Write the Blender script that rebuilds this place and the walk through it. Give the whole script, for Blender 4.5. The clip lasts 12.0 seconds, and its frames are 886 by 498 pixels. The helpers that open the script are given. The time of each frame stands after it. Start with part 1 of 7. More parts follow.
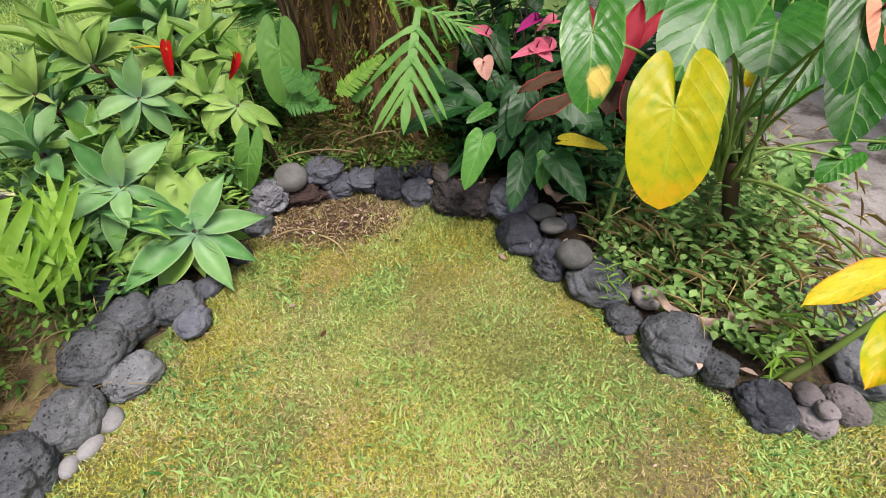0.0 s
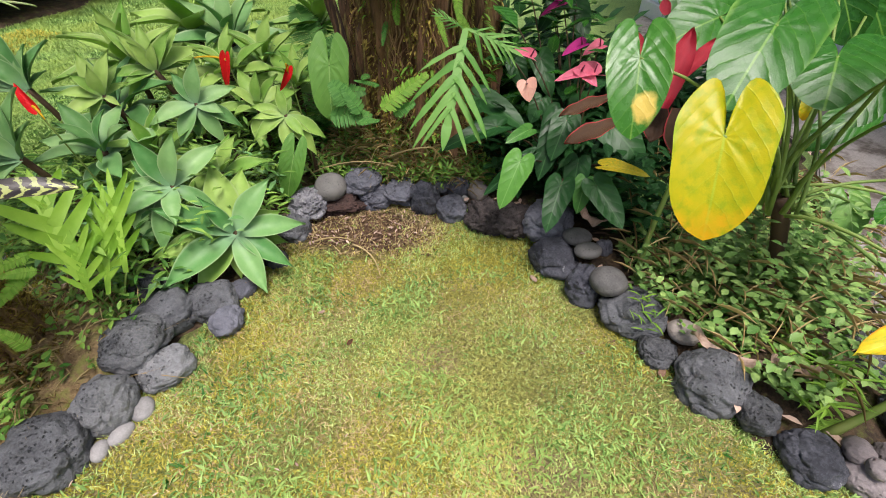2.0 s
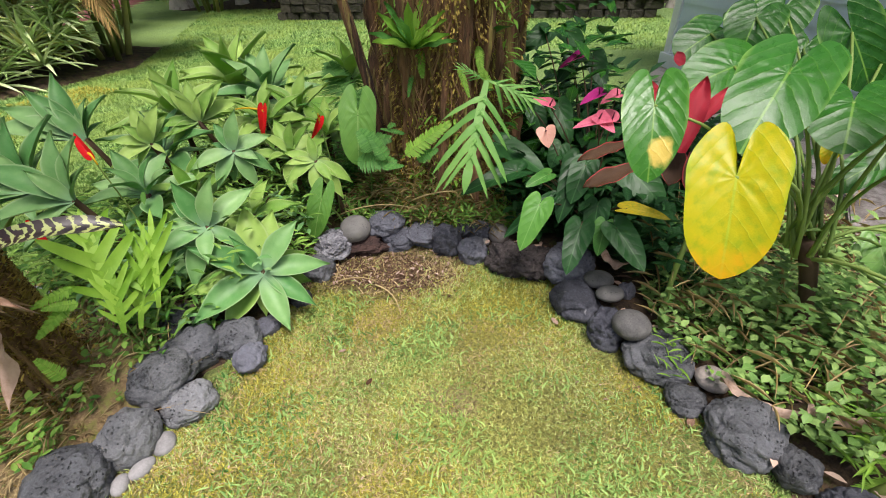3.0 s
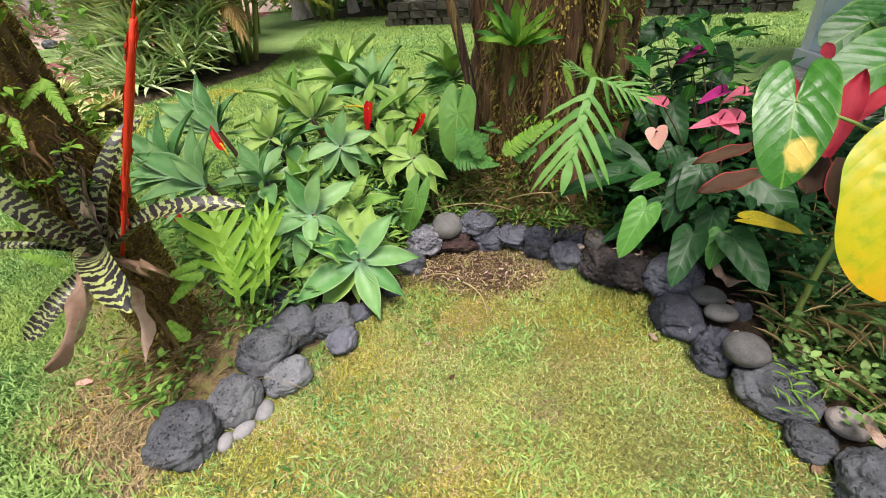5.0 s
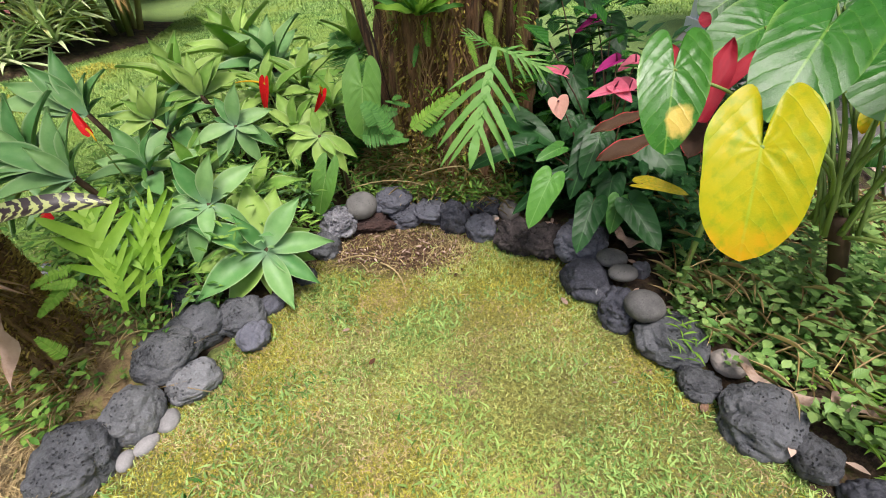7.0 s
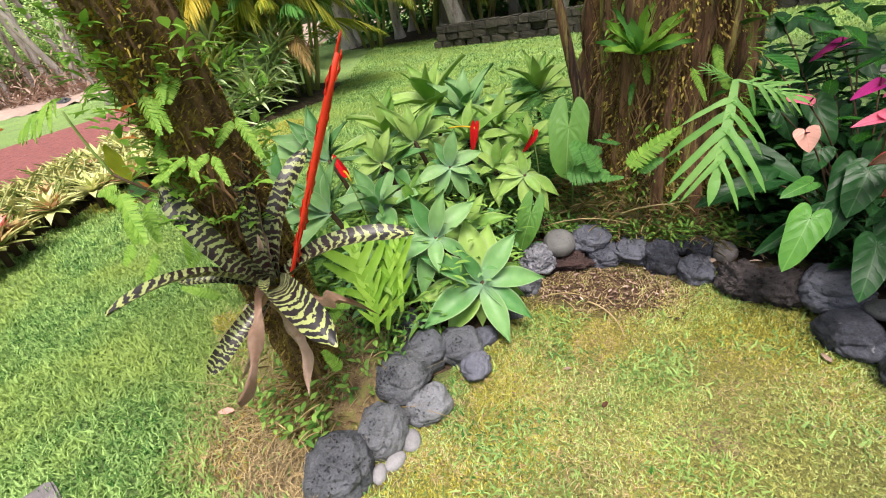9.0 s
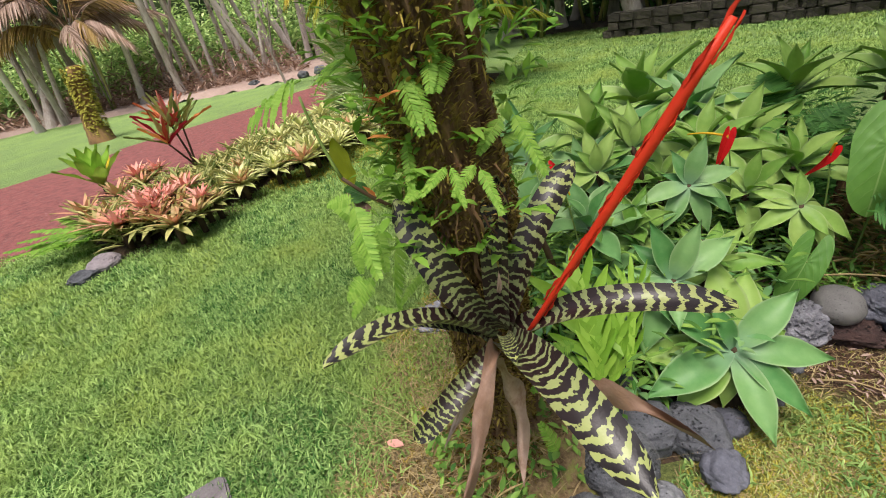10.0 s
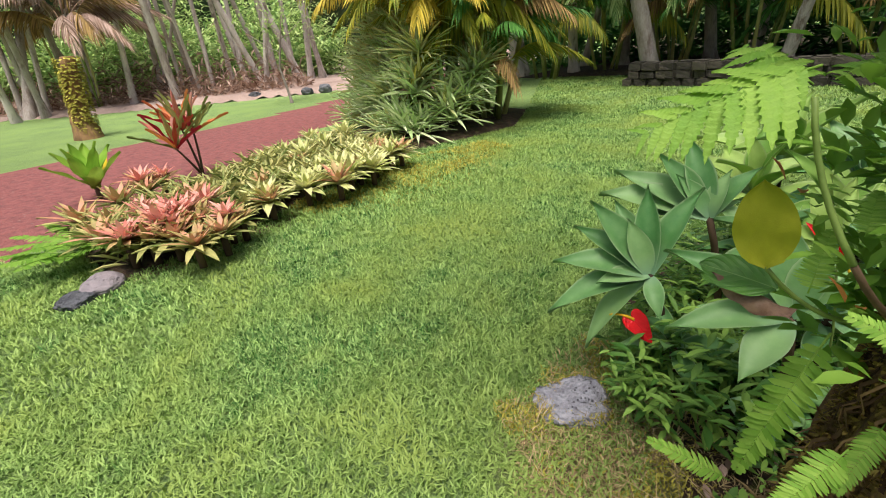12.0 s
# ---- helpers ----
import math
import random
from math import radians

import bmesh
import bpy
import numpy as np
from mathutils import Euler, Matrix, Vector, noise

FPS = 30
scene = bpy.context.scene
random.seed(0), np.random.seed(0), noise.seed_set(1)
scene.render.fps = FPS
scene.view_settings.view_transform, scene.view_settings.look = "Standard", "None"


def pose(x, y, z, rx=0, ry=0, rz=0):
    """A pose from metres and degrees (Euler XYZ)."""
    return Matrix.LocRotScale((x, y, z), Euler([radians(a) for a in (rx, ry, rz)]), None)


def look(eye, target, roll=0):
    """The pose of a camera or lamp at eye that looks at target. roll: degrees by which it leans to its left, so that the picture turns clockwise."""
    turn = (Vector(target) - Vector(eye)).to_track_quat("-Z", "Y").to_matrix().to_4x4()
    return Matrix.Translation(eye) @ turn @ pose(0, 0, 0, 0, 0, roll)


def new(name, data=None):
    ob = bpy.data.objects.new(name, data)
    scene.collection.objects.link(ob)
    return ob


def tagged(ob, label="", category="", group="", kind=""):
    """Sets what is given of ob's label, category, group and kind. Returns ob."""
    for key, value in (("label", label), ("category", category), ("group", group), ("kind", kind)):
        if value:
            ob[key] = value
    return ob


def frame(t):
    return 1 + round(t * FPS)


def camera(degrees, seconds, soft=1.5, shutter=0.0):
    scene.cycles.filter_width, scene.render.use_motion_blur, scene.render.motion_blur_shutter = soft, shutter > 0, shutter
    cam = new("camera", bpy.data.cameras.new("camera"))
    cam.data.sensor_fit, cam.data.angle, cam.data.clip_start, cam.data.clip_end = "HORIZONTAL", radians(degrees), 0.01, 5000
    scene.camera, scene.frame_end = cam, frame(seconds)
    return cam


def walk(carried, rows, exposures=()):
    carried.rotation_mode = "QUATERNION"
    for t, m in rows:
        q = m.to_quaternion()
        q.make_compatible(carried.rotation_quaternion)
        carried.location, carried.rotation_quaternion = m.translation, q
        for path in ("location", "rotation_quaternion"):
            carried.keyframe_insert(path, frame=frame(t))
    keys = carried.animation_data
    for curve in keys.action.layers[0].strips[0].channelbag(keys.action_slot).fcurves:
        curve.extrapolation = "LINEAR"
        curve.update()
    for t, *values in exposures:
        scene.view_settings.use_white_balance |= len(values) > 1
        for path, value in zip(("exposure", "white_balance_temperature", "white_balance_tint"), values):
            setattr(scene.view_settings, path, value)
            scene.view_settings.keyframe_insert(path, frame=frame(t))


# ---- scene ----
cam = camera(90.3, 12.0, soft=1.0)
PATH = [
    (0, (0.028, 0.634, 1.418), (0.006, 2.099, 0.056), -0.9),
    (0.5, (0.03, 0.632, 1.415), (-0.001, 2.081, 0.037), -0.0),
    (1, (0.029, 0.643, 1.412), (-0.022, 2.075, 0.017), 0.4),
    (1.5, (0.026, 0.643, 1.409), (-0.069, 2.092, 0.034), 0.3),
    (2, (0.023, 0.633, 1.415), (-0.139, 2.142, 0.113), -0.5),
    (2.5, (0.022, 0.622, 1.427), (-0.19, 2.191, 0.205), -1.0),
    (2.7, (0.039, 0.6, 1.418), (-0.205, 2.204, 0.249), -1.5),
    (4.3, (0.021, 0.63, 1.432), (-0.412, 2.243, 0.331), -3.6),
    (4.5, (0.023, 0.625, 1.425), (-0.475, 2.221, 0.328), -4.4),
    (5, (0.009, 0.597, 1.394), (-0.641, 2.131, 0.287), -5.6),
    (5.5, (-0.003, 0.605, 1.37), (-0.651, 2.121, 0.237), -5.0),
    (6, (0.045, 0.657, 1.406), (-0.44, 2.21, 0.242), -3.3),
    (6.5, (0.071, 0.667, 1.397), (-0.298, 2.218, 0.189), -3.1),
    (6.7, (0.076, 0.666, 1.392), (-0.259, 2.211, 0.167), -3.4),
    (8.3, (-0.034, 0.62, 1.366), (-0.56, 2.166, 0.211), -8.8),
    (8.5, (-0.129, 0.606, 1.382), (-0.709, 2.154, 0.257), -8.9),
    (8.8, (-0.293, 0.57, 1.431), (-1.007, 2.097, 0.355), -10.7),
    (8.9, (-0.344, 0.509, 1.425), (-1.112, 2.046, 0.4), -10.0),
    (9, (-0.371, 0.511, 1.427), (-1.2, 2.017, 0.404), -10.8),
    (9.5, (-0.616, 0.59, 1.395), (-1.725, 1.933, 0.412), -12.5),
    (10, (-0.894, 0.66, 1.415), (-2.167, 1.87, 0.458), -12.0),
    (10.5, (-1.098, 0.604, 1.396), (-2.304, 1.846, 0.395), -8.4),
    (11, (-1.323, 0.468, 1.356), (-2.502, 1.691, 0.301), -4.6),
    (11.5, (-1.576, 0.467, 1.349), (-2.829, 1.675, 0.364), -4.9),
    (12, (-1.756, 0.574, 1.389), (-2.969, 1.912, 0.53), -5.5),
]
walk(cam, [(t, look(eye, target, roll)) for t, eye, target, roll in PATH],
     [(0, 0.08), (2.5, 0.14), (5.0, 0.24), (5.5, 0.26), (6.0, 0.12), (6.7, 0.14), (8.4, 0.24), (9.0, 0.36), (9.5, 0.14), (10.0, -0.12), (10.5, -0.1), (11.0, 0.12), (11.5, 0.28), (12, 0.0)])


# ---------- world and light ----------
world = bpy.data.worlds.new("world")
scene.world = world
world.use_nodes = True
wn = world.node_tree.nodes
sky = wn.new("ShaderNodeTexSky")
sky.sky_type = 'NISHITA'
sky.sun_disc = False
sky.sun_elevation = radians(74)
sky.sun_rotation = radians(150)
sky.air_density, sky.dust_density, sky.ozone_density = 1.0, 6.0, 1.0
wn["Background"].inputs["Strength"].default_value = 0.14
world.node_tree.links.new(sky.outputs[0], wn["Background"].inputs["Color"])
sun = new("sun", bpy.data.lights.new("sun", "SUN"))
sun.data.energy, sun.data.angle, sun.data.color = 4.9, radians(26), (1.0, 0.925, 0.92)
sun.matrix_basis = look((2.0, -3.4, 14), (0, 0, 0))

# ---------- node helpers ----------
def nd(nt, kind, ins=None, **props):
    n = nt.nodes.new(kind)
    for k, val in props.items():
        if k == "op":
            n.operation = val
        elif k == "blend":
            n.data_type, n.blend_type = 'RGBA', val
        elif k == "dims":
            n.noise_dimensions = val
        elif k == "feature":
            n.feature = val
    for k, val in (ins or {}).items():
        if isinstance(val, bpy.types.NodeSocket):
            nt.links.new(val, n.inputs[k])
        elif isinstance(val, tuple) and len(val) == 3 and n.inputs[k].type == 'RGBA':
            n.inputs[k].default_value = (*val, 1)
        else:
            n.inputs[k].default_value = val
    return n


def math_(nt, op, a, b=0.0, c=0.0):
    return nd(nt, "ShaderNodeMath", {0: a, 1: b, 2: c}, op=op).outputs[0]


def mix_(nt, fac, a, b, blend='MIX'):
    return nd(nt, "ShaderNodeMix", {0: fac, 6: a, 7: b}, blend=blend).outputs[2]


def noise_(nt, vec, scale, detail=3.0, rough=0.55):
    return nd(nt, "ShaderNodeTexNoise", {"Vector": vec, "Scale": scale, "Detail": detail, "Roughness": rough}).outputs[0]


def ramp_(nt, fac, *stops):
    n = nt.nodes.new("ShaderNodeValToRGB")
    nt.links.new(fac, n.inputs[0])
    cr = n.color_ramp
    while len(cr.elements) < len(stops):
        cr.elements.new(0.5)
    for el, (pos, col) in zip(cr.elements, stops):
        el.position = pos
        el.color = (*col, 1) if isinstance(col, tuple) else (col, col, col, 1)
    return n.outputs[0]


def start(name):
    m = bpy.data.materials.new(name)
    m.use_nodes = True
    nt = m.node_tree
    nt.nodes.clear()
    return m, nt, nt.nodes.new("ShaderNodeOutputMaterial")


def finish(nt, out, color, rough=0.6, bump=None, strength=0.3, dist=0.01, thin=0.0, spec=0.5, metal=0.0):
    b = nd(nt, "ShaderNodeBsdfPrincipled", {"Base Color": color, "Roughness": rough, "Specular IOR Level": spec, "Metallic": metal})
    if bump is not None:
        bn = nd(nt, "ShaderNodeBump", {"Height": bump, "Strength": strength, "Distance": dist})
        nt.links.new(bn.outputs[0], b.inputs["Normal"])
    last = b.outputs[0]
    if thin > 0:
        t = nd(nt, "ShaderNodeBsdfTranslucent", {"Color": color})
        last = nd(nt, "ShaderNodeMixShader", {0: thin, 1: last, 2: t.outputs[0]}).outputs[0]
    nt.links.new(last, out.inputs[0])


def chance(nt):
    """A random value for each object and each island of its mesh."""
    a = nd(nt, "ShaderNodeObjectInfo").outputs["Random"]
    b = nd(nt, "ShaderNodeNewGeometry").outputs["Random Per Island"]
    return math_(nt, 'FRACT', math_(nt, 'ADD', a, b))


def leaf_material(name, dark, light, vein=None, veins=0.0, slope=0.9, rough=0.4, thin=0.2, edge=None, spots=None, relief=0.5, tip=None, spread=0.6, spec=0.2, patch=None, spot_scale=14.0, ribs=0.32, blotch=None, heel=None):
    m, nt, out = start(name)
    tc = nd(nt, "ShaderNodeTexCoord")
    sep = nd(nt, "ShaderNodeSeparateXYZ", {0: tc.outputs["UV"]})
    u, w = sep.outputs[0], sep.outputs[1]
    x = math_(nt, 'MULTIPLY', math_(nt, 'ABSOLUTE', math_(nt, 'SUBTRACT', u, 0.5)), 2.0)
    rnd = chance(nt)
    n1 = noise_(nt, tc.outputs["Object"], 5.0, 3.0)
    n2 = noise_(nt, tc.outputs["Object"], 60.0, 4.0)
    f = math_(nt, 'ADD', math_(nt, 'MULTIPLY', rnd, spread), math_(nt, 'MULTIPLY', n1, 0.9))
    f = math_(nt, 'ADD', math_(nt, 'SUBTRACT', f, 0.15 + spread * 0.35), math_(nt, 'MULTIPLY', n2, 0.12))
    f = nd(nt, "ShaderNodeClamp", {0: f}).outputs[0]
    col = mix_(nt, f, dark, light)
    if patch:
        k = nd(nt, "ShaderNodeMapRange", {0: math_(nt, 'ADD', noise_(nt, tc.outputs["Object"], 1.1, 4.0), math_(nt, 'MULTIPLY', n1, 0.25)), 1: 0.52, 2: 0.82, 3: 0.0, 4: 1.0}).outputs[0]
        col = mix_(nt, k, col, patch)
    height = n2
    if veins:
        a = math_(nt, 'SUBTRACT', w, math_(nt, 'MULTIPLY', math_(nt, 'POWER', x, 1.3), slope / 2))
        a = math_(nt, 'ADD', a, math_(nt, 'MULTIPLY', n1, 0.08))
        a = math_(nt, 'ABSOLUTE', math_(nt, 'SUBTRACT', math_(nt, 'FRACT', math_(nt, 'MULTIPLY', a, veins)), 0.5))
        line = nd(nt, "ShaderNodeMapRange", {0: a, 1: 0.0, 2: 0.06, 3: 1.0, 4: 0.0}).outputs[0]
        mid = nd(nt, "ShaderNodeMapRange", {0: x, 1: 0.012, 2: 0.035, 3: 1.0, 4: 0.0}).outputs[0]
        v_all = math_(nt, 'MAXIMUM', math_(nt, 'MULTIPLY', line, ribs), mid)
        col = mix_(nt, math_(nt, 'MULTIPLY', v_all, 0.8), col, vein or light)
        height = math_(nt, 'ADD', math_(nt, 'MULTIPLY', n2, 0.15), math_(nt, 'MULTIPLY', math_(nt, 'SQRT', a), 0.6))
    if edge:
        e = nd(nt, "ShaderNodeMapRange", {0: x, 1: 0.86, 2: 0.97, 3: 0.0, 4: 1.0}).outputs[0]
        col = mix_(nt, e, col, edge)
    if tip:
        e = nd(nt, "ShaderNodeMapRange", {0: math_(nt, 'ADD', w, math_(nt, 'MULTIPLY', n1, 0.4)), 1: 0.95, 2: 1.2, 3: 0.0, 4: 1.0}).outputs[0]
        col = mix_(nt, e, col, tip)
    if heel:
        e = nd(nt, "ShaderNodeMapRange", {0: math_(nt, 'ADD', w, math_(nt, 'MULTIPLY', n1, 0.15)), 1: 0.05, 2: 0.42, 3: 0.75, 4: 0.0}).outputs[0]
        col = mix_(nt, e, col, heel)
    if blotch:
        dx, dy = math_(nt, 'SUBTRACT', u, 0.36), math_(nt, 'SUBTRACT', w, 0.74)
        far = math_(nt, 'SQRT', math_(nt, 'ADD', math_(nt, 'MULTIPLY', dx, dx), math_(nt, 'MULTIPLY', math_(nt, 'MULTIPLY', dy, dy), 1.6)))
        far = math_(nt, 'ADD', far, math_(nt, 'MULTIPLY', math_(nt, 'SUBTRACT', noise_(nt, tc.outputs["Object"], 9.0, 4.0), 0.5), 0.16))
        e = nd(nt, "ShaderNodeMapRange", {0: far, 1: 0.12, 2: 0.2, 3: 1.0, 4: 0.0}).outputs[0]
        col = mix_(nt, e, col, blotch)
    if spots:
        s = nd(nt, "ShaderNodeMapRange", {0: noise_(nt, tc.outputs["Object"], spot_scale, 5.0, 0.65), 1: 0.48, 2: 0.66, 3: 0.0, 4: 0.85}).outputs[0]
        col = mix_(nt, s, col, spots)
    r = math_(nt, 'ADD', math_(nt, 'MULTIPLY', n1, 0.25), rough - 0.12)
    finish(nt, out, col, r, height, relief, 0.004, thin, spec)
    return m


def surface(name, dark, light, scale, rough=0.85, fine=90.0, strength=0.6, dist=0.01, third=None, stretch=None, holes=0.0, rare=0.53):
    """Stone, soil, bark: two scales of mottling, pits and relief."""
    m, nt, out = start(name)
    tc = nd(nt, "ShaderNodeTexCoord")
    vec = tc.outputs["Object"]
    if stretch:
        vec = nd(nt, "ShaderNodeMapping", {"Vector": vec, "Scale": stretch}).outputs[0]
    n1, n2 = noise_(nt, vec, scale, 5.0, 0.6), noise_(nt, vec, fine, 6.0, 0.7)
    rnd = chance(nt)
    f = math_(nt, 'ADD', math_(nt, 'MULTIPLY', n1, 0.8), math_(nt, 'MULTIPLY', n2, 0.6))
    f = math_(nt, 'ADD', f, math_(nt, 'MULTIPLY', math_(nt, 'SUBTRACT', rnd, 0.5), 0.35))
    col = ramp_(nt, f, (0.45, dark), (0.92, light))
    if third:
        k = nd(nt, "ShaderNodeMapRange", {0: noise_(nt, vec, scale * 1.7, 6.0, 0.7), 1: rare, 2: rare + 0.13, 3: 0.0, 4: 1.0}).outputs[0]
        col = mix_(nt, k, col, third)
    h = math_(nt, 'ADD', math_(nt, 'MULTIPLY', n1, 1.0), math_(nt, 'MULTIPLY', n2, 0.5))
    if holes:
        vo = nd(nt, "ShaderNodeTexVoronoi", {"Vector": vec, "Scale": holes, "Randomness": 1.0}).outputs["Distance"]
        gate = noise_(nt, vec, scale * 1.3, 2.0)
        pit = nd(nt, "ShaderNodeMapRange", {0: math_(nt, 'ADD', vo, math_(nt, 'MULTIPLY', gate, 0.9)), 1: 0.5, 2: 0.66, 3: 1.0, 4: 0.0}).outputs[0]
        h = math_(nt, 'SUBTRACT', h, math_(nt, 'MULTIPLY', pit, 1.3))
        # shade inside the pits, put into the colour
        col = mix_(nt, math_(nt, 'MULTIPLY', pit, 0.55), col, tuple(c * 0.3 for c in dark))
    finish(nt, out, col, rough, h, strength, dist)
    return m


# ---------- materials ----------
M_AGAVE = leaf_material("agave leaf", (0.17, 0.36, 0.055), (0.44, 0.61, 0.16), rough=0.42, thin=0.22, edge=(0.44, 0.58, 0.22), relief=0.12, spec=0.22, spread=0.9, heel=(0.32, 0.48, 0.2))
M_AGAVE_BLUE = leaf_material("blue agave leaf", (0.09, 0.26, 0.07), (0.29, 0.48, 0.18), rough=0.42, thin=0.12, edge=(0.34, 0.5, 0.24), relief=0.12, spec=0.28, spread=0.9, heel=(0.27, 0.44, 0.28))
M_ANTH = leaf_material("anthurium leaf", (0.010, 0.06, 0.006), (0.036, 0.165, 0.014), (0.15, 0.3, 0.045), 6, rough=0.28, thin=0.08, edge=(0.12, 0.25, 0.04), relief=0.8, spec=0.24, ribs=0.35)
M_ANTHSPOT = leaf_material("blotched anthurium leaf", (0.014, 0.08, 0.008), (0.05, 0.19, 0.018), (0.16, 0.3, 0.05), 6, rough=0.27, thin=0.08, edge=(0.14, 0.28, 0.05), relief=0.8, spec=0.34, ribs=0.35, blotch=(0.62, 0.46, 0.10))
M_FRESH = leaf_material("fresh leaf", (0.075, 0.21, 0.03), (0.16, 0.34, 0.06), (0.27, 0.42, 0.13), 6, rough=0.4, thin=0.2, relief=0.6, spec=0.4)
M_YELLOWING = leaf_material("yellowing leaf", (0.27, 0.32, 0.006), (0.58, 0.41, 0.005), (0.33, 0.41, 0.03), 6, rough=0.34, thin=0.12, spots=(0.22, 0.3, 0.008), spot_scale=6.0, relief=0.4, edge=(0.26, 0.35, 0.012), tip=(0.62, 0.31, 0.008), ribs=0.35, spec=0.18, spread=0.2)
M_GOLD = leaf_material("golden dying leaf", (0.45, 0.42, 0.03), (0.8, 0.52, 0.02), (0.7, 0.6, 0.1), 6, rough=0.4, thin=0.2, spots=(0.3, 0.38, 0.03), edge=(0.6, 0.25, 0.02))
M_DARKLEAF = leaf_material("dark pointed leaf", (0.007, 0.036, 0.009), (0.028, 0.105, 0.024), (0.05, 0.14, 0.04), 6, rough=0.34, thin=0.08, relief=0.6, spec=0.2)
M_FRESHDARK = leaf_material("pale-edged leaf", (0.05, 0.17, 0.03), (0.12, 0.3, 0.05), (0.16, 0.34, 0.08), 6, rough=0.38, thin=0.15, edge=(0.4, 0.5, 0.08), relief=0.6)
M_PINK = leaf_material("pink spathe", (0.7, 0.11, 0.2), (0.85, 0.28, 0.36), (0.6, 0.08, 0.18), 8, rough=0.35, thin=0.2)
M_BLUSH = leaf_material("blush spathe", (0.8, 0.35, 0.28), (0.85, 0.5, 0.4), (0.8, 0.35, 0.3), 8, rough=0.35, thin=0.2)
M_CORAL = leaf_material("coral spathe", (0.8, 0.24, 0.13), (0.85, 0.42, 0.28), (0.75, 0.2, 0.12), 8, rough=0.3, thin=0.2)
M_MAGENTA = leaf_material("magenta spathe", (0.45, 0.02, 0.2), (0.65, 0.04, 0.3), rough=0.35, thin=0.2)
M_REDFLOWER = leaf_material("scarlet spathe", (0.6, 0.01, 0.015), (0.8, 0.03, 0.03), (0.5, 0.01, 0.01), 8, rough=0.22, thin=0.1)
M_TI = leaf_material("red ti leaf", (0.28, 0.012, 0.03), (0.5, 0.03, 0.05), (0.55, 0.08, 0.08), 0, rough=0.4, thin=0.2)
M_TIBROWN = leaf_material("bronze ti leaf", (0.045, 0.022, 0.014), (0.11, 0.06, 0.028), rough=0.45, thin=0.12, edge=(0.5, 0.05, 0.06))
M_FERN = leaf_material("fern", (0.05, 0.17, 0.03), (0.14, 0.34, 0.07), rough=0.5, thin=0.25, relief=0.3)
M_FERNLIGHT = leaf_material("light fern", (0.13, 0.3, 0.03), (0.28, 0.46, 0.07), rough=0.5, thin=0.3, relief=0.3)
M_WART = leaf_material("wart fern leaf", (0.17, 0.36, 0.03), (0.36, 0.58, 0.08), (0.42, 0.58, 0.16), 0, rough=0.42, thin=0.3, relief=0.3, spread=0.8)
M_LOBED = leaf_material("lobed fern leaf", (0.1, 0.27, 0.05), (0.25, 0.46, 0.12), rough=0.45, thin=0.25, relief=0.3)
M_FERNBRIGHT = leaf_material("bright fern", (0.15, 0.33, 0.035), (0.37, 0.56, 0.10), rough=0.5, thin=0.3, relief=0.3)
M_WEED = leaf_material("weed leaf", (0.055, 0.16, 0.025), (0.28, 0.46, 0.085), rough=0.45, thin=0.18, relief=0.3, spread=1.0)
M_COVER = leaf_material("ground cover leaf", (0.075, 0.19, 0.035), (0.3, 0.45, 0.13), (0.2, 0.34, 0.14), 7, rough=0.42, thin=0.16, relief=0.4, spread=0.9, spec=0.3)
M_DEAD = leaf_material("dead leaf", (0.16, 0.09, 0.055), (0.62, 0.46, 0.37), spots=(0.26, 0.16, 0.1), spot_scale=9.0, rough=0.75, thin=0.1, spread=0.9)
M_STRAW = leaf_material("dry stems", (0.2, 0.13, 0.055), (0.62, 0.49, 0.25), rough=0.8, thin=0.1, spread=0.9)
M_STEM = leaf_material("green stem", (0.09, 0.16, 0.035), (0.24, 0.32, 0.08), rough=0.5, thin=0.0)
M_STEMDARK = leaf_material("brown stem", (0.05, 0.03, 0.02), (0.14, 0.09, 0.05), rough=0.7, thin=0.0)
M_SPADIX_YELLOW = leaf_material("yellow spadix", (0.65, 0.36, 0.01), (0.8, 0.5, 0.03), rough=0.5, thin=0.0)
M_SPADIX_DARK = leaf_material("dark spadix", (0.12, 0.02, 0.04), (0.25, 0.05, 0.1), rough=0.5, thin=0.0)
M_SPIKE = leaf_material("scarlet flower spike", (0.45, 0.02, 0.01), (0.75, 0.06, 0.02), rough=0.45, thin=0.0)
M_GRASS = leaf_material("lawn grass", (0.032, 0.13, 0.02), (0.43, 0.63, 0.2), rough=0.55, thin=0.28, relief=0.1, spread=1.0, patch=(0.35, 0.46, 0.11), spec=0.15)
M_GRASSPALE = leaf_material("pale bay grass", (0.12, 0.26, 0.035), (0.63, 0.74, 0.29), rough=0.6, thin=0.25, relief=0.1, spread=1.0, patch=(0.52, 0.48, 0.13), spec=0.1)
M_MOSS = leaf_material("moss", (0.2, 0.18, 0.018), (0.56, 0.52, 0.1), rough=0.85, thin=0.15, relief=0.1, spread=1.0)
M_TRUNKMOSS = leaf_material("trunk moss", (0.085, 0.055, 0.018), (0.48, 0.36, 0.09), rough=0.9, thin=0.1, relief=0.1, spread=1.0, spec=0.05)
M_BROMPINK = leaf_material("pink bromeliad leaf", (0.34, 0.3, 0.1), (0.72, 0.33, 0.22), rough=0.4, thin=0.2, tip=(0.38, 0.4, 0.12), spread=1.0)
M_BROMROSE = leaf_material("rose bromeliad leaf", (0.6, 0.2, 0.15), (0.82, 0.46, 0.36), rough=0.4, thin=0.2, spread=0.9)
